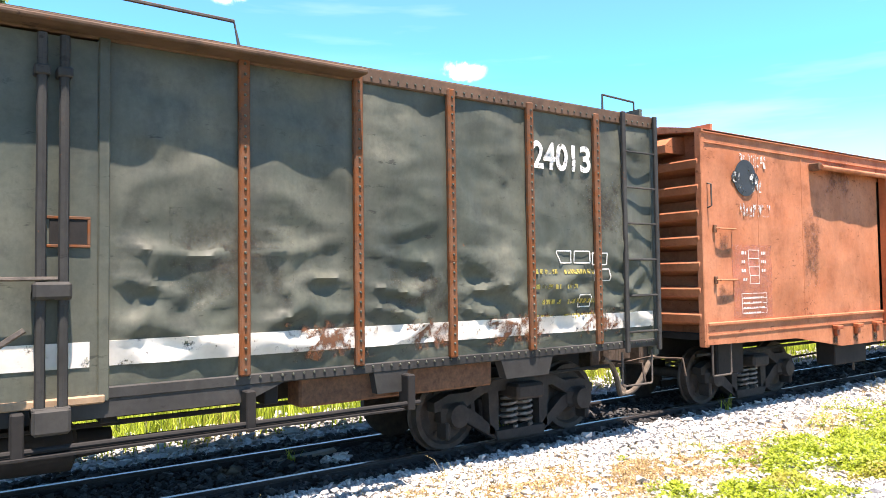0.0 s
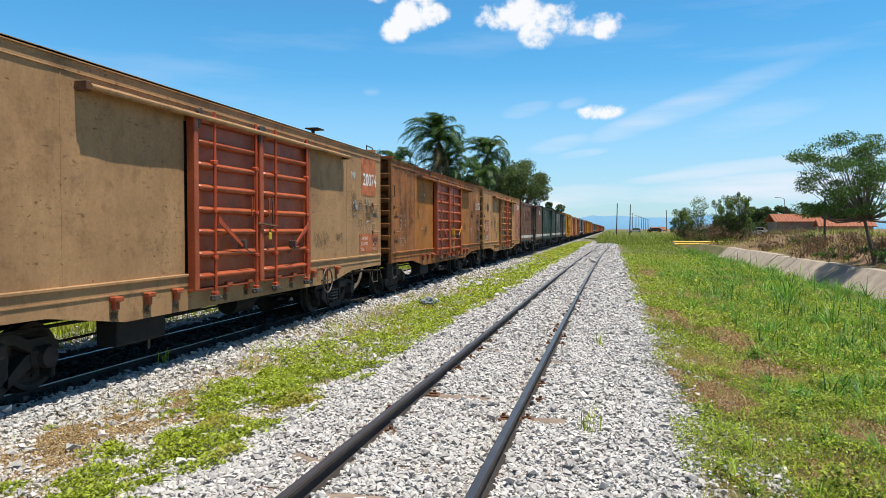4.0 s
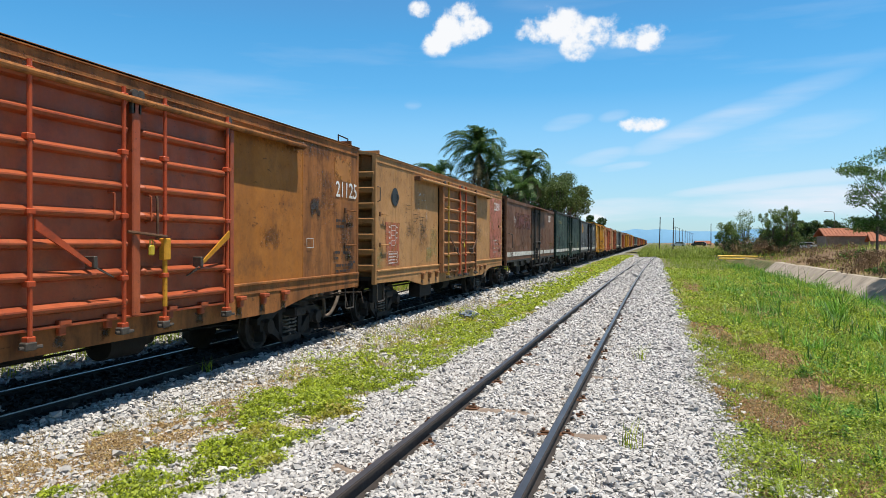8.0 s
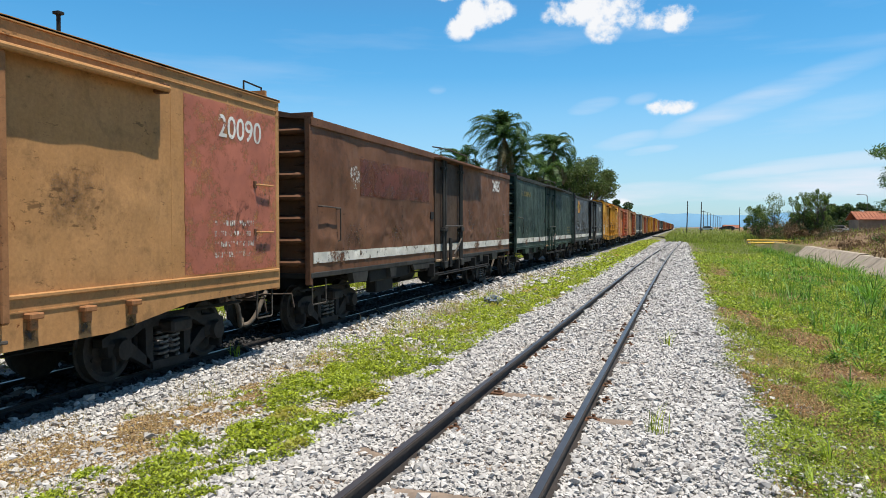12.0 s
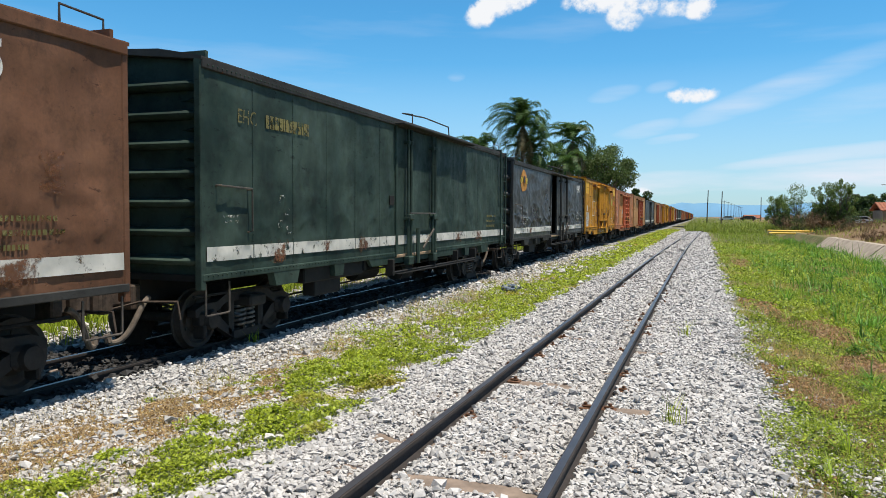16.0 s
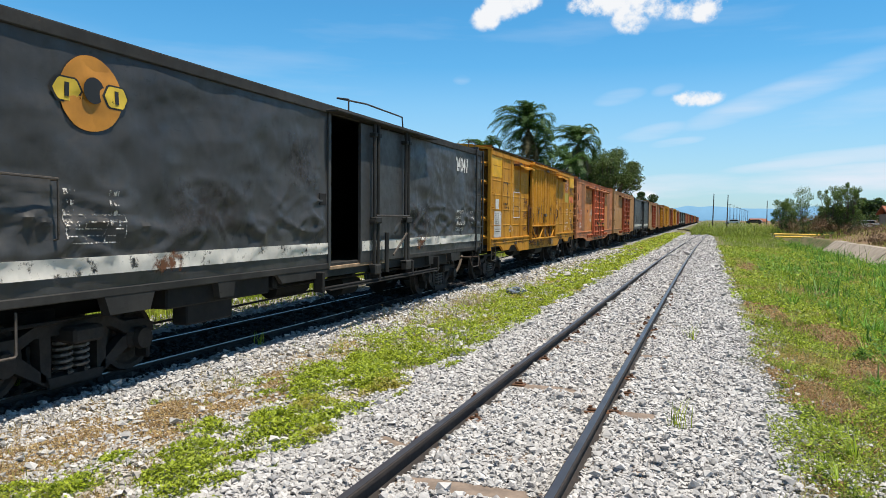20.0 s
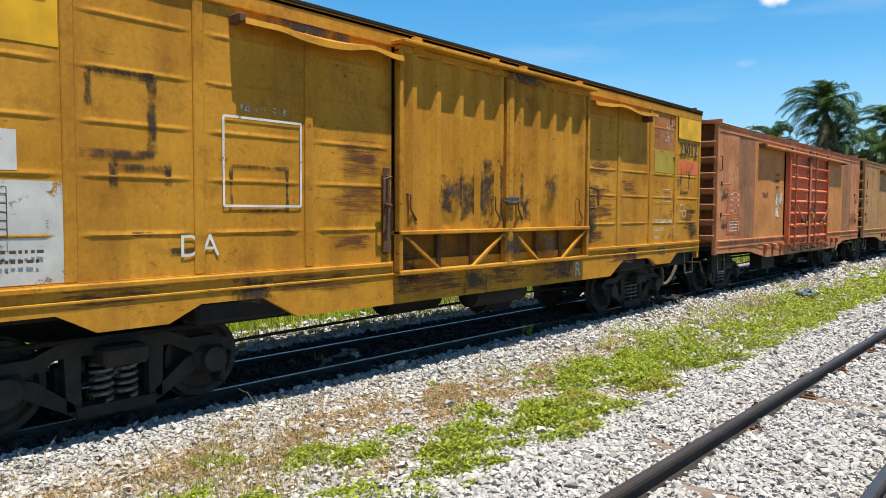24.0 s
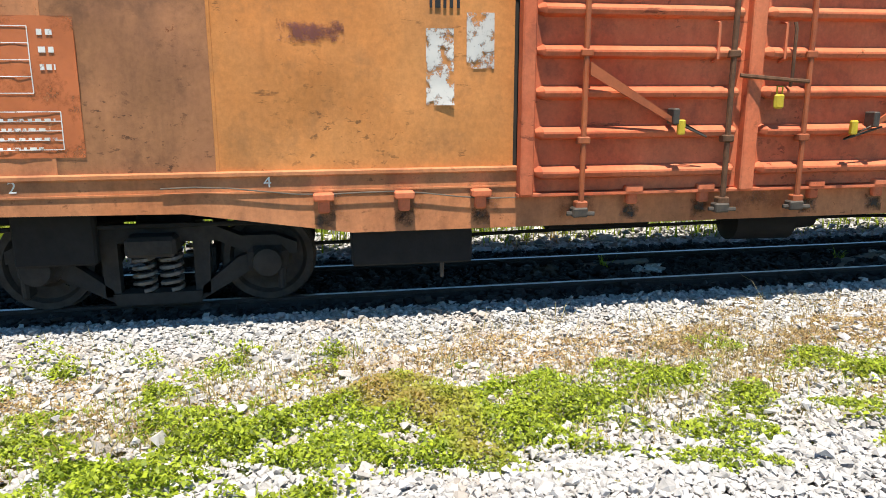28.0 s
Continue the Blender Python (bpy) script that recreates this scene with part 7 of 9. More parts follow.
for sy, sz, sw, sh, m in ((11.75, 3.36, 0.42, 0.03, "white_faint"), (11.80, 3.10, 0.22, 0.20, "white_faint"), (12.06, 3.12, 0.03, 0.32, "white_faint"), (12.0, 3.44, 0.05, 0.20, "soot_patch"), (12.02, 3.60, 0.32, 0.03, "soot_patch"), (12.30, 3.40, 0.05, 0.20, "soot_patch"), (12.05, 3.38, 0.28, 0.05, "soot_patch"),
                          (12.52, 2.16, 0.06, 0.60, "soot_patch"), (12.52, 2.16, 0.40, 0.07, "soot_patch"), (12.90, 2.24, 0.04, 0.55, "soot_patch"), (12.1, 2.74, 0.2, 0.12, "soot_patch"), (12.75, 1.30, 0.65, 0.32, "grime")):
    decal(w8, "brush_stroke", sy, sy + sw, sz, sz + sh, m, "faded smear of old paint", HALF + 0.0165)
for sy, sz, sw, sh in ((1.34, 2.86, 0.56, 0.07), (1.84, 2.30, 0.09, 0.60), (1.34, 2.62, 0.06, 0.28), (1.30, 2.22, 0.66, 0.08), (1.52, 2.00, 0.07, 0.22), (1.98, 2.02, 0.07, 0.20), (1.55, 2.13, 0.5, 0.06),
                       (2.60, 2.20, 0.66, 0.035), (2.60, 1.80, 0.66, 0.035), (2.60, 1.82, 0.04, 0.38), (3.22, 1.82, 0.04, 0.38), (1.9, 1.45, 0.5, 0.05), (1.7, 1.6, 0.2, 0.04)):
    decal(w8, "brush_stroke", sy, sy + sw, sz, sz + sh, "soot_patch", "faded brown brush stroke", HALF + 0.0135)
grid_marks(w8, 2.54, 1.86, 0.86, 0.8, 1, 1, "white_stencil", x=HALF + 0.012, t=0.022)
bars(w8, 2.72, 2.72, [0.55], "white_faint", 72, 0.06, x=HALF + 0.012)
lettering(w8, "DA", 2.1, 1.42, 0.2, "white_stencil", x=HALF + 0.012)
lettering(w8, "R", 8.6, 0.84, 0.22, "white_stencil", x=HALF + 0.024)

for sy, sz, sw, sh in ((5.9, 0.78, 0.5, 0.34), (4.75, 0.9, 0.35, 0.5), (8.0, 0.82, 0.6, 0.3), (6.5, 1.2, 0.5, 0.34), (7.5, 1.2, 0.4, 0.3), (9.0, 1.3, 0.25, 0.8), (4.5, 1.3, 0.3, 0.9), (5.3, 1.9, 0.5, 0.35), (7.5, 1.95, 0.4, 0.4),
                       (13.0, 1.3, 0.4, 0.3), (0.2, 0.95, 0.5, 0.3), (2.6, 0.95, 0.5, 0.28), (10.3, 0.95, 0.5, 0.28), (6.4, 3.5, 1.4, 0.2), (3.0, 3.5, 1.2, 0.2)):
    decal(w8, "grime_stain", sy, sy + sw, sz, sz + sh, "black_patch", "dark grime stain", HALF + (0.16 if 4.7 < sy < 8.6 and sz > 1.15 else 0.034))

w9 = couple(box_wagon("weathered orange box wagon with a pinkish-red ribbed door", PINK_ORANGE, PINK_DOOR, seed=190, amp=0.07, door_bars=[ORANGE_DOOR, M["rust"], ORANGE_DOOR, ORANGE_DOOR], inner=paint("ochre_orange_paint", (0.55, 0.21, 0.062), (0.63, 0.27, 0.09), (0.26, 0.13, 0.06), seed=17), mid=paint("weathered_brown_paint", (0.30, 0.135, 0.07), (0.42, 0.19, 0.085), (0.10, 0.055, 0.035), streak=0.5, seed=18)), SHORT)
data_marks(w9, 0.76, 1.78, 33, "white_stencil", "orange_red_patch")
decal(w9, "paper_notice", 4.02, 4.24, 1.70, 2.28, "notice", "peeling whitish paper notice")
decal(w9, "paper_notice", 4.34, 4.56, 1.98, 2.40, "notice", "peeling whitish paper notice")
decal(w9, "paint_patch", 2.85, 3.4, 2.16, 2.34, "purple_patch", "purplish worn smear")
bars(w9, 4.05, 2.75, [0.25] * 3, "black_stencil", 36, 0.06, 0.16)
for yc, zc in ((6.04, 1.46), (7.62, 1.44)):
    part("yellow_catch", Shape().box(HALF + 0.20, HALF + 0.25, yc, yc + 0.06, zc, zc + 0.12, 0.01), M["yellow_mark"], w9, "worn yellow catch")
part("loose_wire", Shape().path([(HALF + 0.05, 2.0 + 0.25 * i, 1.10 - 0.012 * i + 0.02 * math.sin(i * 1.1)) for i in range(12)], 0.006, 5), M["hose"], w9, "thin loose wire along the sill")
lettering(w9, "2", 0.95, 1.09, 0.09, "white_stencil", x=HALF + 0.024)
lettering(w9, "4", 2.75, 1.09, 0.09, "white_stencil", x=HALF + 0.024)

for wagon, spots in ((w9, ( (3.1, 0.78, 0.3, 0.3), (3.75, 0.78, 0.3, 0.3), (4.35, 0.8, 0.3, 0.3), (5.1, 0.78, 0.4, 0.3), (6.6, 0.78, 0.6, 0.3), (12.0, 1.3, 1.0, 0.6))),
                     (w1, ((3.0, 3.0, 0.9, 0.6), (2.4, 1.6, 0.5, 1.2), (9.6, 2.0, 1.2, 0.9), (6.4, 0.78, 0.6, 0.3), (12.4, 1.3, 0.8, 0.5))),
                     (w2, ((9.2, 1.4, 0.9, 0.4), (11.3, 2.1, 0.4, 0.7), (12.2, 1.9, 0.7, 0.7), (10.3, 1.5, 0.5, 0.3), (9.0, 0.82, 0.5, 0.3))),
                     (w3, ((0.3, 3.28, 3.4, 0.34), (3.9, 3.32, 2.6, 0.3), (6.8, 3.30, 2.4, 0.32), (9.4, 3.26, 4.0, 0.36), (0.6, 1.8, 0.8, 1.0), (1.6, 1.4, 0.6, 1.9), (2.5, 2.0, 0.5, 0.6), (11.6, 2.1, 0.9, 1.2), (12.5, 1.5, 0.8, 0.9), (9.6, 1.7, 0.8, 0.4), (3.4, 1.6, 0.6, 0.4))),
                     (w4, ((1.9, 1.9, 0.9, 0.5), (2.9, 1.6, 0.9, 1.0), (9.2, 1.8, 0.8, 0.7), (12.0, 1.5, 0.9, 0.8), (6.0, 0.8, 0.6, 0.3))),
                     (w5, ((1.2, 1.4, 1.0, 0.5), (3.4, 1.5, 0.9, 0.4), (9.2, 1.6, 0.7, 0.9))),
                     (w7, ((2.5, 1.5, 1.6, 0.8), (5.0, 2.2, 0.9, 0.9), (9.6, 1.4, 1.4, 0.8))),
                     (w0, ((9.0, 1.6, 1.0, 0.8), (10.9, 1.45, 0.8, 0.5), (13.4, 2.2, 0.7, 0.8)))):
    for sy, sz, sw, sh in spots:
        decal(wagon, "grime_stain", sy, sy + sw, sz, sz + sh, "grime", "dark grime stain", HALF + (0.034 if sz < 1.0 else 0.016))

for wagon, spots in ((w0, ((9.9, 1.14, 0.9, 0.34), (11.0, 1.16, 0.7, 0.3), (12.0, 1.12, 0.9, 0.34), (13.3, 1.16, 0.7, 0.32))),
                     (w5, ((0.6, 1.16, 0.8, 0.3), (9.8, 1.14, 0.7, 0.32), (12.6, 1.15, 0.8, 0.3), (13.3, 2.0, 0.3, 0.4))),
                     (w6, ((1.5, 1.12, 0.5, 0.34), (3.0, 1.2, 0.3, 0.24), (4.3, 1.14, 0.5, 0.3), (9.7, 1.14, 0.5, 0.3), (11.4, 1.12, 0.7, 0.34))),
                     (w7, ((2.2, 1.15, 0.6, 0.3), (10.0, 1.15, 0.6, 0.3)))):
    for sy, sz, sw, sh in spots:
        decal(wagon, "rust_stain", sy, sy + sw, sz, sz + sh, "rust_patch", "flaking rust through the white band", HALF + 0.030)

REST = [("box", TAN, RED_DOOR), ("long", CHARCOAL, None), ("box", BEIGE, RED_DOOR), ("box", BROWN_TAN, YELLOW), ("bead", YELLOW, None), ("box", BROWN_TAN, RED_DOOR), ("bead", YELLOW, None),
        ("box", BEIGE, RED_DOOR), ("long", BROWN, None), ("long", GREEN, None), ("long", OLIVE, None), ("box", BROWN_TAN, ORANGE_DOOR), ("box", RUST_ORANGE, RED_DOOR), ("box", TAN, TAN),
        ("box", RUST_ORANGE, ORANGE_DOOR), ("long", BROWN, None), ("box", BROWN_TAN, RED_DOOR), ("box", RUST_ORANGE, RED_DOOR)]
SAY = {"box": "box wagon with a ribbed sliding door", "long": "long smooth wagon with a white band", "bead": "wagon with upright-ribbed doors"}
HUE = {TAN: "tan", BEIGE: "faded beige", CHARCOAL: "charcoal-grey", RUST_ORANGE: "rust-orange", BROWN_TAN: "brown-orange", YELLOW: "yellow", BROWN: "dark brown", GREEN: "dark green", OLIVE: "olive-green"}
BUILT = {}
for i in range(34):
    kind, paint_mat, second = REST[i % len(REST)]
    words = f"{HUE[paint_mat]} {SAY[kind]}"
    key = (kind, paint_mat, second)
    length = LONG if kind == "long" else SHORT
    if key in BUILT:
        old = BUILT[key]
        got = copy_thing(old[0], Matrix())
        sets = [(o, round(o.location.y, 2)) for o in got.children_recursive if o.name.startswith("wheelset")]
        couple((got, sets), length)
    else:
        if kind == "box":
            made = box_wagon(words, paint_mat, second, lite=i > 1, seed=200 + i)
        elif kind == "long":
            made = long_wagon(words, paint_mat, lite=i > 2, seed=200 + i, sill_mat=DARK_SILL)
        else:
            made = beaded_wagon(words, paint_mat, lite=True, seed=200 + i)
        BUILT[key] = made
        couple(made, length)


# ---- grass and weeds ----
def patches(x, y, seed=0.0):
    """A smooth pattern between about 0 and 1 for where weeds grow."""
    return 0.5 + 0.22 * np.sin(x * 1.9 + 0.7 * y + seed) + 0.2 * np.sin(y * 1.35 - 1.1 * x + 2 * seed) + 0.16 * np.sin(3.7 * x + 2.9 * y + seed)


def blades(name, label, boxes, mat, seed, tall, wide, want, category="grass"):
    """Upright grass blades, each a bent strip of two quads."""
    rnd = np.random.RandomState(seed)
    xs, ys, hs = [], [], []
    for x0, x1, y0, y1, dense, scale in boxes:
        n = int((x1 - x0) * (y1 - y0) * dense)
        xs.append(rnd.uniform(x0, x1, n))
        ys.append(rnd.uniform(y0, y1, n))
        hs.append(np.full(n, scale))
    x, y, h = np.concatenate(xs), np.concatenate(ys), np.concatenate(hs)
    keep = want(x, y, rnd)
    x, y, h = x[keep], y[keep], h[keep]
    n = len(x)
    big = h.copy()
    h = tall * h * rnd.lognormal(0, 0.35, n) * (0.55 + 0.75 * patches(x * 0.7, y * 0.7, 1.3))
    w = wide * np.sqrt(big) * rnd.uniform(0.6, 1.4, n)
    a = rnd.uniform(0, 2 * np.pi, n)
    lean = rnd.uniform(0.1, 0.75 if mat not in (M["straw"], M["lush"]) else 1.4, n) * h
    dx, dy = np.cos(a), np.sin(a)
    z = ground_z(x, y) - 0.02
    v = np.empty((n, 5, 3))
    for k, (t, ww) in enumerate(((0, 1), (0, -1), (0.6, 0.7), (0.6, -0.7), (1, 0))):
        bend = lean * t * t
        v[:, k, 0] = x + dx * bend - dy * w * ww
        v[:, k, 1] = y + dy * bend + dx * w * ww
        v[:, k, 2] = z + h * (t - 0.18 * t * t * (lean / h))
    i = (np.arange(n) * 5)[:, None]
    tri = np.concatenate([i + np.array([[0, 1, 3]]), i + np.array([[0, 3, 2]]), i + np.array([[2, 3, 4]])])
    thing(name, label, category, kind="stuff", data=big_mesh(name, v.reshape(-1, 3), tri, mat))


def leaves(name, label, boxes, mat, seed, size, high, want, category="weeds"):
    """Low broad-leaved weeds: small tilted leaves in low mounds."""
    rnd = np.random.RandomState(seed)
    xs, ys, ss = [], [], []
    for x0, x1, y0, y1, dense, scale in boxes:
        n = int((x1 - x0) * (y1 - y0) * dense)
        xs.append(rnd.uniform(x0, x1, n))
        ys.append(rnd.uniform(y0, y1, n))
        ss.append(np.full(n, scale))
    x, y, s = np.concatenate(xs), np.concatenate(ys), np.concatenate(ss)
    level = want(x, y, rnd)
    keep = level > 0
    x, y, s, level = x[keep], y[keep], s[keep], level[keep]
    n = len(x)
    s = size * s * rnd.uniform(0.6, 1.5, n)
    z = ground_z(x, y) + rnd.uniform(0.0, 1.0, n) ** 0.6 * high * np.clip(level, 0, 1)
    a, t, r = rnd.uniform(0, 2 * np.pi, n), rnd.uniform(-0.9, 0.9, n), rnd.uniform(-0.9, 0.9, n)
    u = np.stack([np.cos(a) * np.cos(t), np.sin(a) * np.cos(t), np.sin(t)], -1)
    w = np.stack([-np.sin(a) * np.cos(r), np.cos(a) * np.cos(r), np.sin(r)], -1) * 0.55
    c = np.stack([x, y, z], -1)
    v = np.stack([c - u * s[:, None], c + w * s[:, None], c + u * s[:, None], c - w * s[:, None]], 1)
    q = (np.arange(n) * 4)[:, None] + np.array([[0, 1, 2, 3]])
    thing(name, label, category, kind="stuff", data=big_mesh(name, v.reshape(-1, 3), q, mat))


def soil_spots(x, y):
    """Spots of bare reddish earth on the bank."""
    at = ((1.95, 10.1, 0.42, 0.9), (1.2, 8.0, 0.3, 0.8), (2.0, 13.0, 0.4, 1.3), (2.8, 21.5, 0.6, 2.0), (2.9, 5.7, 0.40, 0.5), (2.3, 7.0, 0.38, 0.6), (1.3, 15.5, 0.3, 1.6), (4.6, 30.0, 1.0, 3.0), (1.6, 33.0, 0.5, 3.0))
    return np.clip(sum(np.exp(-(((x - a) / c) ** 2 + ((y - b) / d) ** 2)) for a, b, c, d in at) * 1.3 + 0.35 * np.sin(x * 9 + y * 3) * np.sin(y * 8 - x * 2) - 0.15, 0, 1)


def strip_want(x, y, rnd):
    mid = 1 - np.abs((x + 3.9) / (1.5 + 0.35 * np.clip((2 - y) / 3, 0, 1))) ** 2
    g = np.clip(y / 25, 0, 1) * 0.4
    fine = 0.50 * np.sin(x * 7.1 + 1.3 * np.sin(y * 2.2)) * np.sin(y * 6.3 + 1.7 * np.sin(x * 3.1)) + 0.16 * np.sin(x * 12.7 + y * 4.1) * np.sin(y * 13.3 - x * 3.0)
    near = np.exp(-((y - 4.0) / 1.9) ** 2) * np.clip((-3.3 - x) / 0.8, 0, 1) * 0.34 + np.clip((-4.15 - x) / 0.6, 0, 1) * 0.36
    return mid * 0.66 + patches(x * 1.6, y * 1.3) * 0.8 - 0.74 + 0.08 * np.clip((y - 5) / 4, 0, 1) - near + g + fine + 0.03 * np.clip((2.0 - y) / 2, 0, 1) + rnd.uniform(-0.10, 0.10, len(x))


leaves("low_weeds", "low bright green broad-leaved weeds growing through gravel", [(-5.6, -2.7, -5, 4, 10000, 0.68), (-5.6, -2.7, 4, 9, 5200, 0.88), (-5.9, -2.8, 9, 16, 1000, 1.4), (-6.1, -2.8, 16, 30, 380, 2.2), (-6.2, -2.8, 30, 60, 120, 3.6), (-6.2, -2.9, 60, 110, 40, 5.5)],
       M["weeds"], 11, 0.019, 0.14, strip_want)
blades("strip_grass", "short dry and green grass between the two tracks", [(-5.7, -2.9, -5, 12, 1300, 0.8), (-5.9, -2.9, 12, 30, 300, 1.5), (-6.2, -2.8, 30, 80, 40, 2)], M["straw"], 12, 0.10, 0.0045,
       lambda x, y, r: (np.abs(strip_want(x, y, r) + 0.12) < 0.26) & (patches(x * 1.1, y * 1.7, 6.0) + r.uniform(-0.2, 0.2, len(x)) > 0.42) & (r.uniform(0, 1, len(x)) < np.clip((-2.95 - x) / 0.4, 0, 1)))
def dry_want(x, y, rnd):
    """Withered weeds and straw on the bare soil towards the train."""
    spread = np.exp(-((x + 4.75) / 0.62) ** 2) * (0.55 + 0.45 * np.exp(-((y - 4.2) / 2.6) ** 2))
    return spread * 0.95 + patches(x * 1.5, y * 1.2, 8.0) * 0.75 - 0.47 + 0.25 * np.sin(x * 8.3 + y) * np.sin(y * 5.9 - x) + rnd.uniform(-0.12, 0.12, len(x))


leaves("dry_weeds", "withered brown and straw-coloured weeds on stony soil", [(-5.9, -3.4, -4, 2.5, 2600, 0.62), (-5.9, -3.4, 2.5, 8, 6500, 0.60), (-6.0, -3.6, 8, 16, 900, 1.0), (-6.1, -3.8, 16, 40, 150, 2.0)], M["dry_leaf"], 16, 0.021, 0.07, dry_want)
blades("dry_stalks", "thin dry stalks standing in the stony soil", [(-5.9, -3.5, -4, 2.5, 500, 0.9), (-5.9, -3.5, 2.5, 9, 1100, 0.9), (-6.0, -3.6, 9, 20, 220, 1.4)], M["straw"], 36, 0.09, 0.0034, lambda x, y, r: dry_want(x, y, r) > -0.05)
blades("strip_green_grass", "thin green grass blades among the strip's weeds", [(-5.9, -3.0, -5, 10, 500, 1), (-6.0, -3.0, 10, 30, 120, 1.5)], M["grass"], 19, 0.075, 0.0032,
       lambda x, y, r: strip_want(x, y, r) > -0.25)
blades("bank_grass", "thick green grass on the bank beside the empty track", [(0.75, 7.5, -6, 3.2, 420, 0.9), (0.75, 5.6, 3.2, 10, 2300, 0.85), (0.7, 8.3, 10, 20, 900, 1.1), (0.7, 8.3, 20, 40, 300, 1.6), (0.7, 8.5, 40, 115, 60, 2.6), (-2.9, 7, 76, 130, 16, 3)], M["grass"], 13, 0.085, 0.0042,
       lambda x, y, r: (r.uniform(0, 1, len(x)) < np.clip((x - 0.7) / 1.6, 0, 1) * np.clip(patches(x * 1.1, y * 1.0, 2.0) * 1.7 - 0.25, 0.08, 1) * (1 - 0.95 * soil_spots(x, y))))
blades("tall_grass", "tall arching tufts of broad grass on the bank", [(2.2, 7.0, 8.0, 14, 320, 1), (2.3, 7.6, 14, 34, 100, 1.25), (5.6, 8.1, 34, 70, 50, 1.7)], M["lush"], 17, 0.24, 0.011, lambda x, y, r: patches(x * 1.3, y * 1.0, 4.0) + 0.10 * np.clip((x - 3) / 3, 0, 1) + r.uniform(-0.2, 0.2, len(x)) > 0.66)
leaves("bank_weeds", "leafy green weeds and creepers at the ballast's edge", [(0.5, 6.5, -6, 3.0, 900, 1.1), (0.5, 4.5, 3.0, 9, 4200, 0.56), (0.55, 5.5, 9, 14, 1500, 0.8), (0.55, 6.5, 14, 26, 520, 1.5), (0.55, 7, 26, 60, 110, 2.6)], M["bank_leaf"], 14, 0.021, 0.17,
       lambda x, y, r: np.clip((x - 0.45 + 0.35 * np.sin(y * 1.1)) / 0.8, 0, 1) * 0.7 + patches(x * 1.4, y * 1.1, 3.0) - 0.74 + 0.3 * np.sin(x * 6.1 + 1.2 * np.sin(y * 2.7)) * np.sin(y * 5.3 + x) + r.uniform(-0.2, 0.2, len(x)) - 1.1 * soil_spots(x, y))
leaves("bank_dry_weeds", "withered brown weeds and crumbled soil on the bank", [(0.7, 5.0, 3.0, 9, 3600, 0.55), (0.7, 5.5, 9, 15, 1300, 0.85), (0.8, 6.0, 15, 40, 260, 1.6)], M["bank_litter"], 37, 0.022, 0.05,
       lambda x, y, r: 1.2 * soil_spots(x, y) + patches(x * 1.7, y * 1.2, 10.0) - 0.66 + 0.10 * np.clip((9 - y) / 5, 0, 1) + 0.3 * np.sin(x * 7.0 + y) * np.sin(y * 4.3 - x) + r.uniform(-0.15, 0.15, len(x)))
blades("bank_straw", "dry yellowed grass lying among the green", [(0.6, 7.0, -6, 3.2, 160, 1), (0.6, 6.0, 3.2, 12, 600, 1), (0.7, 8, 12, 40, 110, 1.6)], M["straw"], 18, 0.08, 0.0034, lambda x, y, r: (patches(x * 1.1, y * 0.9, 5.0) > 0.50) | (r.uniform(0, 1, len(x)) < 0.8 * soil_spots(x, y)))
blades("far_side_grass", "tall green grass on the far side of the train", [(-14, -9.1, -12, 24, 290, 1.4), (-16, -9.7, 24, 60, 40, 2)], M["weeds"], 15, 0.20, 0.008, lambda x, y, r: r.uniform(0, 1, len(x)) < np.clip((-9.1 - x) / 0.6, 0, 1))


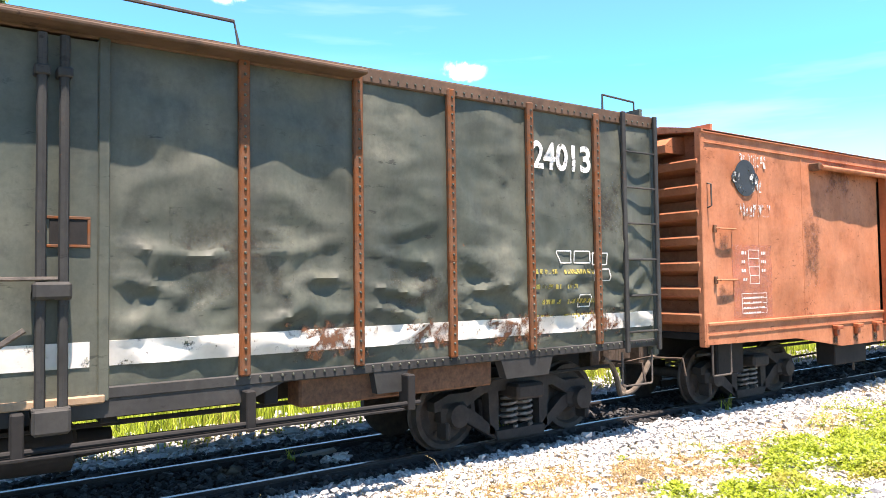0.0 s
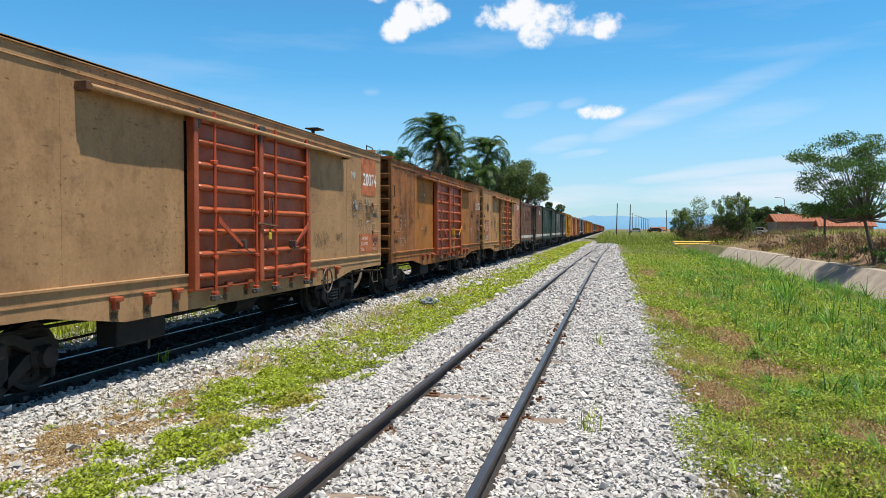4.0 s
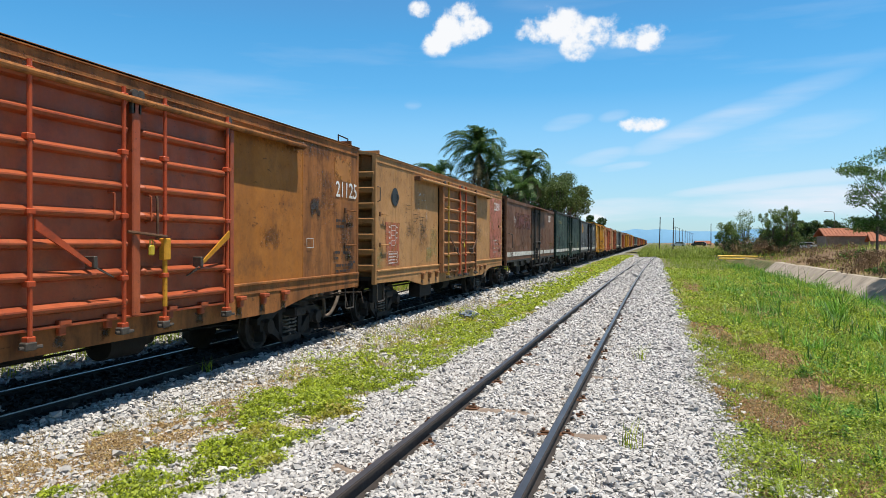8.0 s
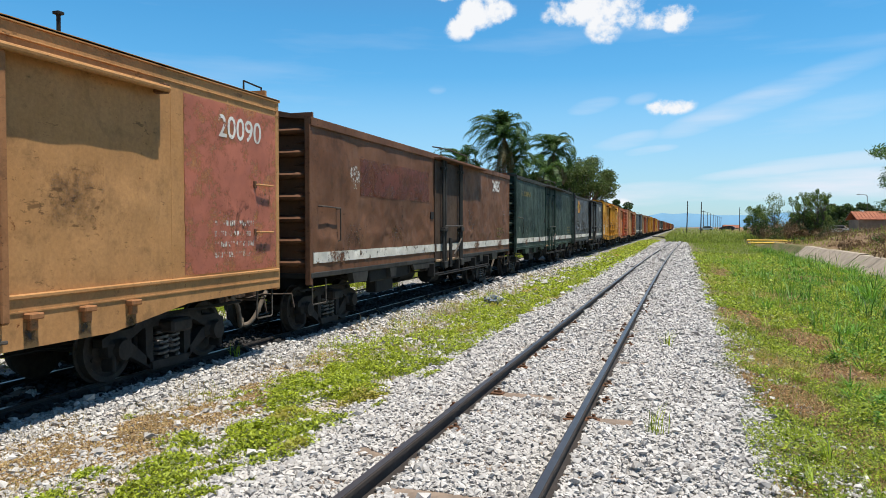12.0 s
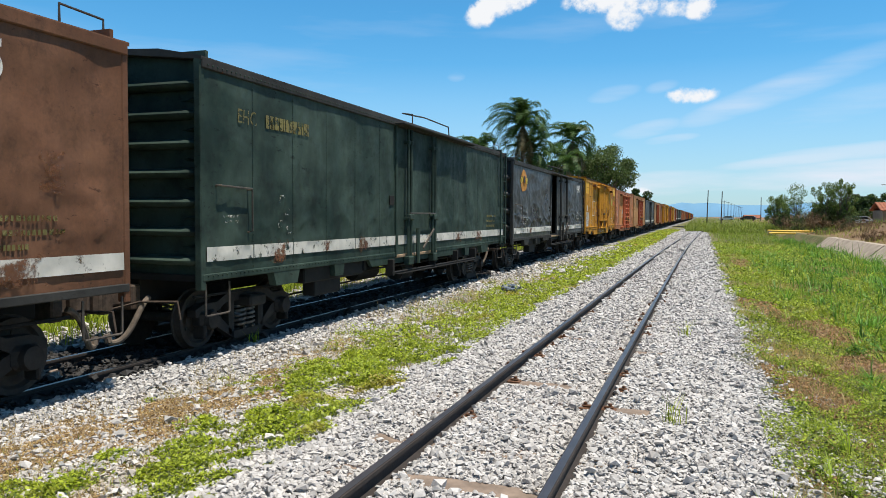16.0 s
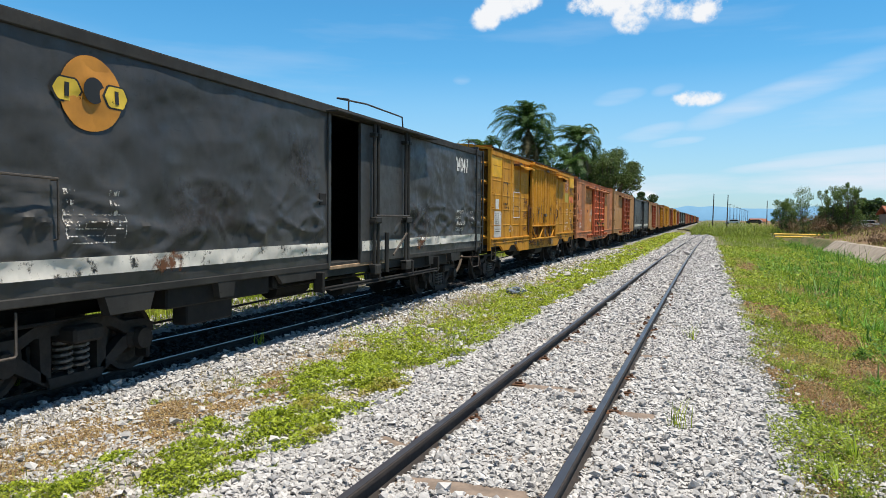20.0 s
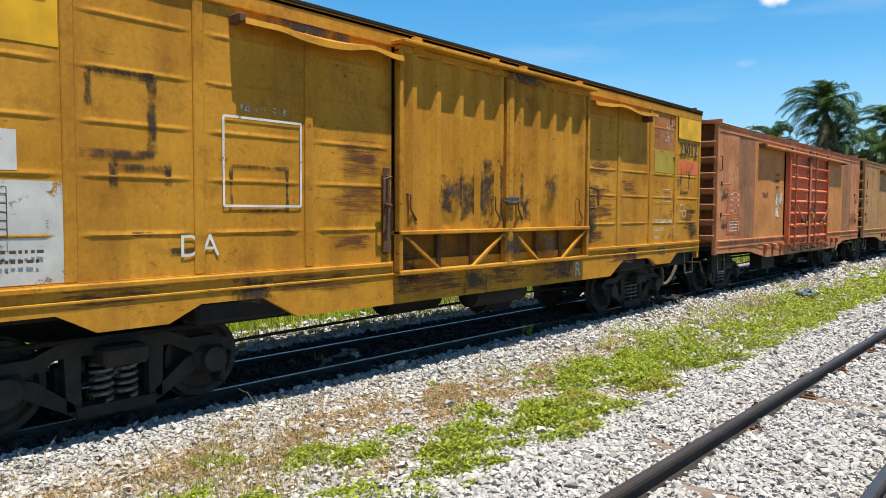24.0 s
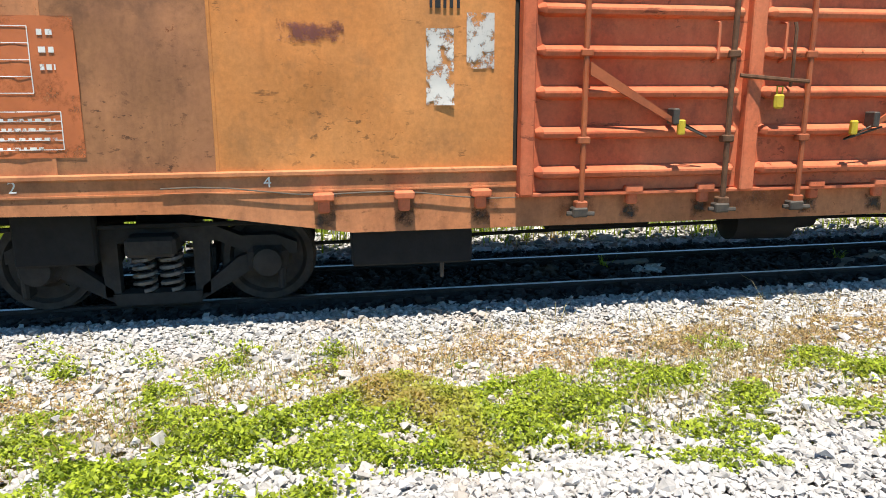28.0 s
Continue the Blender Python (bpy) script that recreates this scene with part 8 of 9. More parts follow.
def tussocks(name, label, boxes, mat, seed, long, wide, each, want, category="grass"):
    """Tufts of long arching blades that spread from one root: boxes of (x0, x1, y0, y1, tufts per square metre, scale)."""
    rnd = np.random.RandomState(seed)
    cx, cy, cs = [], [], []
    for x0, x1, y0, y1, dense, scale in boxes:
        n = int((x1 - x0) * (y1 - y0) * dense)
        cx.append(rnd.uniform(x0, x1, n))
        cy.append(rnd.uniform(y0, y1, n))
        cs.append(np.full(n, scale))
    cx, cy, cs = np.concatenate(cx), np.concatenate(cy), np.concatenate(cs)
    keep = want(cx, cy, rnd)
    cx, cy, cs = cx[keep], cy[keep], cs[keep] * rnd.lognormal(0, 0.3, int(keep.sum()))
    k = len(cx) * each
    size = np.repeat(cs, each)
    a = rnd.uniform(0, 2 * np.pi, k)
    x = np.repeat(cx, each) + np.cos(a) * rnd.uniform(0, 0.05, k) * size
    y = np.repeat(cy, each) + np.sin(a) * rnd.uniform(0, 0.05, k) * size
    l = long * size * rnd.uniform(0.5, 1.2, k)
    rise = rnd.uniform(0.75, 1.5, k)
    droop = rnd.uniform(0.5, 1.5, k)
    w = wide * np.sqrt(size) * rnd.uniform(0.6, 1.3, k)
    z = ground_z(x, y) - 0.02
    v = np.empty((k, 9, 3))
    out, up = np.zeros(k), np.zeros(k)
    rows = ((0, 0.7), (1, 1.0), (2, 0.85), (3, 0.55))
    for i, ww in rows:
        for side, j in ((1, 0), (-1, 1)):
            v[:, i * 2 + j, 0] = x + np.cos(a) * out - np.sin(a) * w * ww * side
            v[:, i * 2 + j, 1] = y + np.sin(a) * out + np.cos(a) * w * ww * side
            v[:, i * 2 + j, 2] = z + up
        e = rise - droop * (i + 0.5) / 3.5
        out = out + np.cos(e) * l / 4
        up = up + np.sin(e) * l / 4
    v[:, 8] = np.stack([x + np.cos(a) * out, y + np.sin(a) * out, z + up], -1)
    base = (np.arange(k) * 9)[:, None]
    tri = np.concatenate([base + np.array([[i, i + 1, i + 3]]) for i in (0, 2, 4)] + [base + np.array([[i, i + 3, i + 2]]) for i in (0, 2, 4)] + [base + np.array([[6, 7, 8]])])
    thing(name, label, category, kind="stuff", data=big_mesh(name, v.reshape(-1, 3), tri, mat))


tussocks("lush_tussocks", "deep green tufts of long arching grass on the bank", [(1.7, 5.0, 4.0, 10, 4.5, 1.0), (1.5, 7.0, 10, 20, 1.5, 1.2), (1.8, 7.8, 20, 46, 0.6, 1.8)], M["lush"], 61, 0.27, 0.0072, 46,
         lambda x, y, r: patches(x * 1.2, y * 0.8, 4.5) + 0.08 * np.clip(x - 2.5, 0, 1.5) + r.uniform(-0.15, 0.15, len(x)) - 0.5 * soil_spots(x, y) > 0.50)
tussocks("light_tussocks", "yellow-green tufts of fine grass on the bank", [(0.8, 5.0, 3.2, 10, 13, 0.8), (0.8, 7.0, 10, 20, 5, 1.2), (0.9, 8.0, 20, 50, 1.4, 1.9)], M["grass"], 62, 0.20, 0.0036, 34,
         lambda x, y, r: patches(x * 1.4, y * 1.0, 1.5) + r.uniform(-0.25, 0.25, len(x)) - 0.7 * soil_spots(x, y) > 0.42)


def mounds(name, label, boxes, mat, seed, radius, high, each, size, want, category="weeds"):
    """Low domed herb clumps, each a heap of small leaves that shades its own foot: boxes of (x0, x1, y0, y1, clumps per square metre, scale)."""
    rnd = np.random.RandomState(seed)
    cx, cy, cs = [], [], []
    for x0, x1, y0, y1, dense, scale in boxes:
        n = int((x1 - x0) * (y1 - y0) * dense)
        cx.append(rnd.uniform(x0, x1, n))
        cy.append(rnd.uniform(y0, y1, n))
        cs.append(np.full(n, scale))
    cx, cy, cs = np.concatenate(cx), np.concatenate(cy), np.concatenate(cs)
    keep = want(cx, cy, rnd)
    cx, cy, cs = cx[keep], cy[keep], cs[keep] * rnd.lognormal(0, 0.3, int(keep.sum()))
    n = len(cx)
    u = np.sqrt(rnd.uniform(0, 1, (n, each)))
    a = rnd.uniform(0, 2 * np.pi, (n, each))
    wide = radius * cs[:, None] * (1 + 0.35 * np.sin(3 * a + rnd.uniform(0, 6, (n, 1))))
    x = (cx[:, None] + u * wide * np.cos(a)).ravel()
    y = (cy[:, None] + u * wide * np.sin(a)).ravel()
    lift = (high * cs[:, None] * (1 - 0.85 * u ** 2) * rnd.uniform(0, 1, (n, each)) ** 0.45).ravel()
    z = ground_z(x, y) + lift
    k = n * each
    s = size * np.repeat(np.sqrt(cs), each) * rnd.uniform(0.6, 1.4, k)
    b, t, r = rnd.uniform(0, 2 * np.pi, k), rnd.normal(0, 0.45, k), rnd.normal(0, 0.45, k)
    p = np.stack([np.cos(b) * np.cos(t), np.sin(b) * np.cos(t), np.sin(t)], -1) * s[:, None]
    q = np.stack([-np.sin(b) * np.cos(r), np.cos(b) * np.cos(r), np.sin(r)], -1) * s[:, None] * 0.62
    c = np.stack([x, y, z], -1)
    v = np.stack([c - p, c + q, c + p, c - q], 1)
    thing(name, label, category, kind="stuff", data=big_mesh(name, v.reshape(-1, 3), (np.arange(k) * 4)[:, None] + np.array([[0, 1, 2, 3]]), mat))


mounds("herb_mounds", "rounded bright green herb clumps standing in the gravel strip", [(-5.4, -2.85, -5, 4.5, 15, 1.0), (-5.6, -2.9, 4.5, 10, 11, 1.1), (-5.8, -2.9, 10, 20, 5, 1.4)], M["weeds"], 51, 0.105, 0.13, 130, 0.0135,
       lambda x, y, r: strip_want(x, y, r) + r.uniform(-0.25, 0.1, len(x)) > 0.02)
mounds("bank_mounds", "leafy green herb clumps on the bank beside the ballast", [(0.75, 4.5, 3.0, 9, 9, 0.85), (0.8, 6.0, 9, 16, 3.5, 1.2), (0.8, 7.0, 16, 34, 1.4, 1.8)], M["bank_leaf"], 52, 0.12, 0.19, 120, 0.0165,
       lambda x, y, r: patches(x * 1.3, y * 1.0, 2.5) + r.uniform(-0.25, 0.25, len(x)) - 0.9 * soil_spots(x, y) > 0.36)
mounds("dark_mounds", "deep green broad-leaved weeds on the bank", [(1.2, 5.0, 3.0, 10, 1.6, 0.9), (1.5, 7.0, 10, 20, 0.8, 1.3), (2.0, 7.6, 20, 50, 0.4, 2.0)], M["lush"], 53, 0.15, 0.26, 120, 0.021,
       lambda x, y, r: patches(x * 1.1, y * 0.8, 4.5) + r.uniform(-0.2, 0.2, len(x)) > 0.5)


def weed_tuft(x, y, high, seed, label):
    rnd = random.Random(seed)
    s = Shape()
    z = float(ground_z(x, y))
    for _ in range(22):
        a, h, l = rnd.uniform(0, 6.28), high * rnd.uniform(0.5, 1.1), rnd.uniform(0.25, 0.8)
        w = 0.0035
        dx, dy = math.cos(a), math.sin(a)
        b = (rnd.gauss(0, 0.035), rnd.gauss(0, 0.035))
        pts = [(b[0] + dx * h * l * t * t, b[1] + dy * h * l * t * t, h * t) for t in (0, 0.5, 1)]
        s.add([(pts[0][0] - dy * w, pts[0][1] + dx * w, 0), (pts[0][0] + dy * w, pts[0][1] - dx * w, 0), (pts[1][0] + dy * w, pts[1][1] - dx * w, pts[1][2]), (pts[1][0] - dy * w, pts[1][1] + dx * w, pts[1][2]), pts[2]],
              [(0, 1, 2, 3), (3, 2, 4)])
    thing("weed_tuft", label, "weed", "tufts in the ballast", at=pose(x, y, z), data=s.mesh("weed_tuft", M["weeds"], 0))


weed_tuft(-0.16, 10.7, 0.30, 1, "yellow-green grass tuft growing alone in the ballast")
weed_tuft(-0.17, 6.1, 0.26, 2, "small thin weed sprouting from the ballast")
weed_tuft(0.45, 4.4, 0.22, 3, "pale green weed at the ballast's edge")
weed_tuft(-6.2, 9.2, 0.25, 4, "dry grass tuft beside the train's track")


def crumpled(name, x, y, size, mat, label, category, seed, flat=0.45, lift=0.02):
    rnd = np.random.RandomState(seed)
    n, m = 14, 8
    s = Shape()
    vs, fs = [], []
    for j in range(m + 1):
        e = math.pi * (j / m - 0.5)
        for i in range(n):
            w = 2 * math.pi * i / n
            r = size * (1 + 0.3 * math.sin(3 * w + 2 * j) + rnd.normal(0, 0.12))
            vs.append((r * math.cos(e) * math.cos(w) * 1.4, r * math.cos(e) * math.sin(w), size * flat + r * flat * math.sin(e)))
    for j in range(m):
        fs += [(j * n + i, j * n + (i + 1) % n, (j + 1) * n + (i + 1) % n, (j + 1) * n + i) for i in range(n)]
    s.add(vs, fs)
    thing(name, label, category, at=pose(x, y, float(ground_z(x, y)) + lift - size * 0.1, 0, 0, seed * 40), data=s.mesh(name, mat, 30))


crumpled("crumpled_cloth", -4.15, 16.5, 0.15, M["rag"], "crumpled dark blue and white cloth lying on the grass", "cloth", 1, 0.6, 0.10)
crumpled("paper_scrap", 2.2, 24.0, 0.20, M["litter"], "flat scrap of white litter on the grass", "litter", 2, 0.12)
crumpled("pale_stone", 2.62, 5.3, 0.05, M["litter"], "whitish stone lying on bare earth", "stone", 3, 0.6)
crumpled("pale_stone", 2.72, 5.4, 0.04, M["litter"], "whitish stone lying on bare earth", "stone", 4, 0.6)
for ex, ey, es in ((1.95, 10.15, 0.24),):
    crumpled("earth_clod", ex, ey, es, M["earth"], "bare heap of reddish earth among the grass", "earth", int(es * 100), 0.14, -0.02)


# ---- the ditch, its lining and the bank beyond ----
def build_ditch():
    lining = thing("canal_lining", "sloping bare concrete lining of a drainage ditch", "canal", kind="structure")
    rnd = random.Random(4)
    y = 14.0
    while y < 83:
        step = 3.0
        s = Shape()
        z0, z1 = -2.16, -0.44 + rnd.uniform(-0.04, 0.04)
        s.prism([(10.25, z0), (12.2, z1), (12.75, z1 + 0.01), (12.75, z1 - 0.14), (12.2, z1 - 0.2), (10.25, z0 - 0.15)], y + 0.02, y + step - 0.02, "y")
        part("concrete_slab", s, M["concrete"], lining)
        y += step


build_ditch()


def clump(s, centre, radius, count, size, rnd, squash=1.0, hollow=0.35):
    """Many small leaves in a loose, uneven mass."""
    cx, cy, cz = centre
    d = rnd.normal(0, 1, (count, 3))
    d /= np.linalg.norm(d, axis=1)[:, None]
    r = radius * (hollow + (1 - hollow) * rnd.uniform(0, 1, count) ** 0.5) * rnd.uniform(0.75, 1.12, count)
    c = d * r[:, None] * np.array([1, 1, squash]) + np.array([cx, cy, cz])
    a = rnd.normal(0, 1, (count, 3))
    a /= np.linalg.norm(a, axis=1)[:, None]
    b = np.cross(a, rnd.normal(0, 1, (count, 3)))
    b /= np.linalg.norm(b, axis=1)[:, None]
    z = (size * rnd.uniform(0.6, 1.4, count))[:, None]
    s.append(np.stack([c - a * z, c + b * z * 0.5, c + a * z, c - b * z * 0.5], 1))


def leaf_mesh(name, chunks, mat):
    v = np.concatenate(chunks)
    q = (np.arange(len(v)) * 4)[:, None] + np.array([[0, 1, 2, 3]])
    return big_mesh(name, v.reshape(-1, 3), q, mat)


def tree(x, y, high, spread, seed, label, leaf="leaf_mid", lumps=26, leaves_each=170, size=0.16, trunk=0.18, low=0.4, lean=0.0, squash=0.75, category="tree", lump=(0.2, 0.36)):
    """A branching trunk, limbs out to each clump, and the clumps of leaves."""
    rnd = np.random.RandomState(seed)
    base = thing("tree" if category == "tree" else category.replace(" ", "_"), label, category, at=pose(x, y, float(ground_z(x, y)) - 0.05))
    s = Shape()
    fork = high * low
    bend = [(0, 0, 0), (lean * 0.3 + rnd.normal(0, 0.05), rnd.normal(0, 0.06), fork * 0.5), (lean * 0.6, rnd.normal(0, 0.1), fork)]
    for i in range(2):
        s.rod(bend[i], bend[i + 1], trunk * (1 - 0.2 * i), 9, trunk * (0.8 - 0.2 * i), False)
    chunks = []
    for k in range(lumps):
        a = rnd.uniform(0, 2 * np.pi)
        r = spread * rnd.uniform(0.12, 0.95) ** 0.8
        t = rnd.uniform(0, 1)
        zz = fork * 0.9 + (high - fork * 0.9) * (0.12 + 0.83 * t) * (1 - 0.25 * (r / spread) ** 2)
        c = (lean + r * math.cos(a), r * math.sin(a), zz)
        mid = ((bend[2][0] + c[0]) / 2, (bend[2][1] + c[1]) / 2, (fork + c[2]) / 2 - 0.05 * high)
        s.rod(bend[2], mid, trunk * 0.42, 6, trunk * 0.22, False)
        s.rod(mid, c, trunk * 0.22, 5, trunk * 0.06, False)
        clump(chunks, c, spread * rnd.uniform(*lump), leaves_each, size, rnd, squash)
    part("trunk", s, M["bark"], base)
    part("crown", leaf_mesh("crown", chunks, M[leaf]), None, base)
    return base


def palm(x, y, high, seed, label, frond=2.7, count=22, wind=-0.6, dry=7):
    """A feather palm: ringed trunk, arched fronds of many leaflets, dead fronds hanging below."""
    rnd = np.random.RandomState(seed)
    base = thing("palm_tree", label, "palm tree", "palms behind the train", at=pose(x, y, float(ground_z(x, y)) - 0.05))
    s = Shape()
    top = high - frond * 0.72
    prof = [(t * top, 0.24 - 0.07 * t + (0.012 if i % 2 else 0)) for i, t in enumerate(np.linspace(0, 1, 30))]
    s.turned(prof, 12, axis="z")
    part("trunk", s, M["bark"], base)
    for kind, n in (("frond", count), ("dead_frond", dry)):
        for k in range(n):
            a = 2 * math.pi * (k + rnd.uniform(-0.3, 0.3)) / n * (1 if kind == "frond" else 1.3)
            rise = 1.50 - 1.7 * rnd.uniform(0, 1) ** 1.35 if kind == "frond" else rnd.uniform(-1.4, -0.9)
            l = frond * rnd.uniform(0.8, 1.12)
            d = np.array([math.cos(a), math.sin(a)])
            pts, p, e = [], np.array([0, 0, top]), rise
            for i in range(12):
                pts.append(p.copy())
                p = p + np.array([d[0] * math.cos(e), d[1] * math.cos(e), math.sin(e)]) * l / 11
                p[0] += wind * 0.050 * i / 11 * l
                e -= (0.29 if kind == "frond" else 0.05) * (0.25 + i * 0.10)
            pts = np.array(pts)
            f = Shape()
            f.path(pts[::2], 0.02, 4)
            for i in range(1, 11):
                t = pts[min(i + 1, 11)] - pts[i - 1]
                t /= np.linalg.norm(t)
                o = np.cross(t, (0, 0, 1))
                o /= np.linalg.norm(o) + 1e-6
                for side in (-1, 1):
                    for q in (0.0, 0.25, 0.5, 0.75):
                        c = pts[i] * (1 - q) + pts[i + 1] * q
                        w = l * 0.23 * math.sin(math.pi * (0.14 + 0.74 * i / 11)) * rnd.uniform(0.75, 1.2)
                        mid = c + o * side * w * 0.45 + t * w * 0.25 + np.array([wind * 0.03, 0, rnd.uniform(-0.05, 0.1) * w])
                        tip = c + o * side * w * 0.62 + t * w * 0.5 + np.array([wind * 0.12, 0, -w * rnd.uniform(0.05, 0.5)])
                        f.add([c - t * 0.03, c + t * 0.03, mid + t * 0.028, mid - t * 0.028, tip], [(0, 1, 2, 3), (3, 2, 4)])
            part(kind, f, M["palm_leaf" if kind == "frond" else "palm_dry"], base, smooth=0)
    return base


palm(-16.2, 68.5, 13.4, 1, "tall windblown palm with drooping dark green fronds", 3.8, 60, -0.7, 10)
palm(-13.2, 79.0, 12.7, 2, "tall palm with a crown bent by the wind", 3.6, 46, -0.6, 30)
palm(-20.0, 67.0, 10.2, 3, "shorter palm with arched fronds", 3.4, 32, -0.7, 4)
palm(-15.9, 70.5, 10.6, 5, "palm with a dense low crown of green fronds", 3.4, 42, -0.5, 8)
palm(-13.4, 75.0, 9.8, 6, "palm hung with many dead straw-coloured fronds", 3.2, 22, -0.4, 40)
tree(-12.6, 95, 11.2, 5.0, 21, "broad dense olive-green tree standing behind the train", "leaf_olive", 120, 330, 0.115, 0.35, 0.3, lump=(0.15, 0.28))
tree(-16.0, 74, 7.8, 3.0, 24, "dark bushy tree under the palms", "leaf_dark", 26, 240, 0.16, 0.2, 0.2)
tree(-19.5, 72, 7.0, 2.6, 25, "dark bushy tree under the palms", "leaf_dark", 22, 240, 0.16, 0.2, 0.2)
tree(-17.5, 88, 9.0, 3.6, 22, "dense dark green tree behind the palms", "leaf_dark", 30, 220, 0.2, 0.3, 0.3)
tree(-9.9, 128, 6.6, 3.2, 23, "low dark tree far along the line", "leaf_dark", 24, 180, 0.22, 0.3, 0.3)
tree(-15.6, 0.7, 8.0, 2.0, 31, "tree with drooping light green leaves behind the train", "leaf_mid", 30, 60, 0.10, 0.12, 0.35, lump=(0.14, 0.26))
tree(-20.5, 2.9, 2.2, 0.9, 33, "dark green garden shrub before a house", "leaf_dark", 20, 120, 0.08, 0.06, 0.25)

tree(13.6, 42.7, 7.0, 3.3, 41, "slender feathery green tree on the ditch bank", "leaf_mid", 90, 330, 0.052, 0.12, 0.32, -0.9, 0.5, lump=(0.14, 0.27))
tree(14.2, 41.6, 3.6, 0.9, 42, "small round-headed green tree on the ditch bank", "leaf_mid", 9, 170, 0.10, 0.07, 0.6, 0.3, 0.45)
tree(17.5, 47.0, 5.2, 1.9, 43, "dense rounded dark green tree on the bank", "leaf_dark", 20, 210, 0.13, 0.15, 0.35)
tree(19.8, 48.5, 4.6, 1.7, 48, "dense rounded dark green tree on the bank", "leaf_dark", 18, 200, 0.13, 0.15, 0.35)
tree(11.6, 128, 5.8, 2.1, 44, "bushy green tree beyond the ditch", "leaf_scrub", 80, 170, 0.075, 0.16, 0.10, lump=(0.13, 0.3), squash=1.25)
tree(13.8, 124, 7.6, 1.9, 45, "scrubby tree half bare beyond the ditch", "leaf_scrub", 46, 60, 0.09, 0.12, 0.2, lump=(0.22, 0.42), squash=1.1)
tree(17.3, 122, 7.6, 2.3, 46, "bushy green tree beyond the ditch", "leaf_scrub", 70, 160, 0.075, 0.16, 0.14, lump=(0.13, 0.3), squash=1.25)
tree(19.6, 121, 8.0, 1.9, 47, "upright bushy green tree beyond the ditch", "leaf_scrub", 70, 160, 0.075, 0.16, 0.14, lump=(0.13, 0.3), squash=1.25)
for i, (bx, by, bh) in enumerate(((29, 168, 6.6), (35, 172, 7.2), (43, 172, 7.6), (24, 164, 5.4), (50, 180, 7.4))):
    tree(bx, by, bh, 4.2, 60 + i, "dark spreading tree among the far houses", "leaf_dark", 24, 140, 0.3, 0.25, 0.3)


def scrub(x, y, high, wide, seed, mat, label):
    rnd = np.random.RandomState(seed)
    chunks = []
    dry = mat == "brush"
    for _ in range(14):
        clump(chunks, (rnd.normal(0, wide * 0.6), rnd.normal(0, wide * 0.6), high * rnd.uniform(0.1, 0.85)), high * rnd.uniform(0.15, 0.4), 34 if dry else 70, 0.05 + 0.015 * high, rnd, 0.8, 0.1)
    b = thing("bush", label, "bush", "scrub along the ditch", at=pose(x, y, float(ground_z(x, y)) - 0.08))
    part("foliage", leaf_mesh("foliage", chunks, M[mat]), None, b)
    s = Shape()
    for _ in range(46 if dry else 12):
        bx, by = rnd.normal(0, wide * 0.5), rnd.normal(0, wide * 0.5)
        s.rod((bx, by, 0), (bx + rnd.normal(0, high * 0.28), by + rnd.normal(0, high * 0.28), high * rnd.uniform(0.5, 1.15)), 0.022, 4, 0.006)
    tagged(part("stem_tangle", s, M["brush"] if dry else M["bark"], b), kind="stuff")


for i in range(30):
    rr = random.Random(200 + i)
    yy = 34 + 80 * (i / 30) ** 1.1
    scrub(13.6 + rr.uniform(0, 3.6), yy + rr.uniform(-1.5, 1.5), rr.uniform(0.35, 0.95), rr.uniform(0.8, 1.8), 300 + i, "brush" if rr.random() < 0.66 else "leaf_mid", "dry brown scrub on the ditch bank" if rr.random() < 0.66 else "low green bush on the ditch bank")
for i in range(12):
    rr = random.Random(400 + i)
    scrub(13.0 + rr.uniform(0, 2.2), 40 + 2.6 * i + rr.uniform(-1, 1), rr.uniform(0.5, 1.1), rr.uniform(0.7, 1.3), 450 + i, "brush" if i % 4 else "leaf_mid", "dry brown scrub on the ditch bank" if i % 4 else "low green bush on the ditch bank")
for i in range(14):
    rr = random.Random(500 + i)
    scrub(11.5 + i * 0.75, 120 + rr.uniform(-2, 3), rr.uniform(2.0, 3.4), 1.3, 600 + i, "brush" if i % 3 else "leaf_dark", "tangled dry brown brush below the trees")


blades("bank_top_grass", "dry and green grass on the bank beyond the ditch", [(12.8, 20, 34, 70, 16, 2.2), (12.8, 24, 70, 118, 7, 3.2)], M["grass"], 27, 0.14, 0.008, lambda x, y, r: patches(x * 0.5, y * 0.3, 7.0) > 0.45)
blades("bank_top_straw", "tangled dry straw on the bank beyond the ditch", [(12.8, 20, 34, 70, 22, 2.0), (12.8, 24, 70, 118, 9, 2.6)], M["straw"], 28, 0.12, 0.008, lambda x, y, r: patches(x * 0.6, y * 0.35, 9.0) > 0.42)
blades("far_grass", "grass by the road far along the line", [(-2.0, 9, 100, 125, 30, 2.6), (-3.0, 24, 118, 190, 16, 4), (-4.0, 40, 190, 300, 5, 6)], M["far_green"], 29, 0.14, 0.016, lambda x, y, r: x > -2.5)


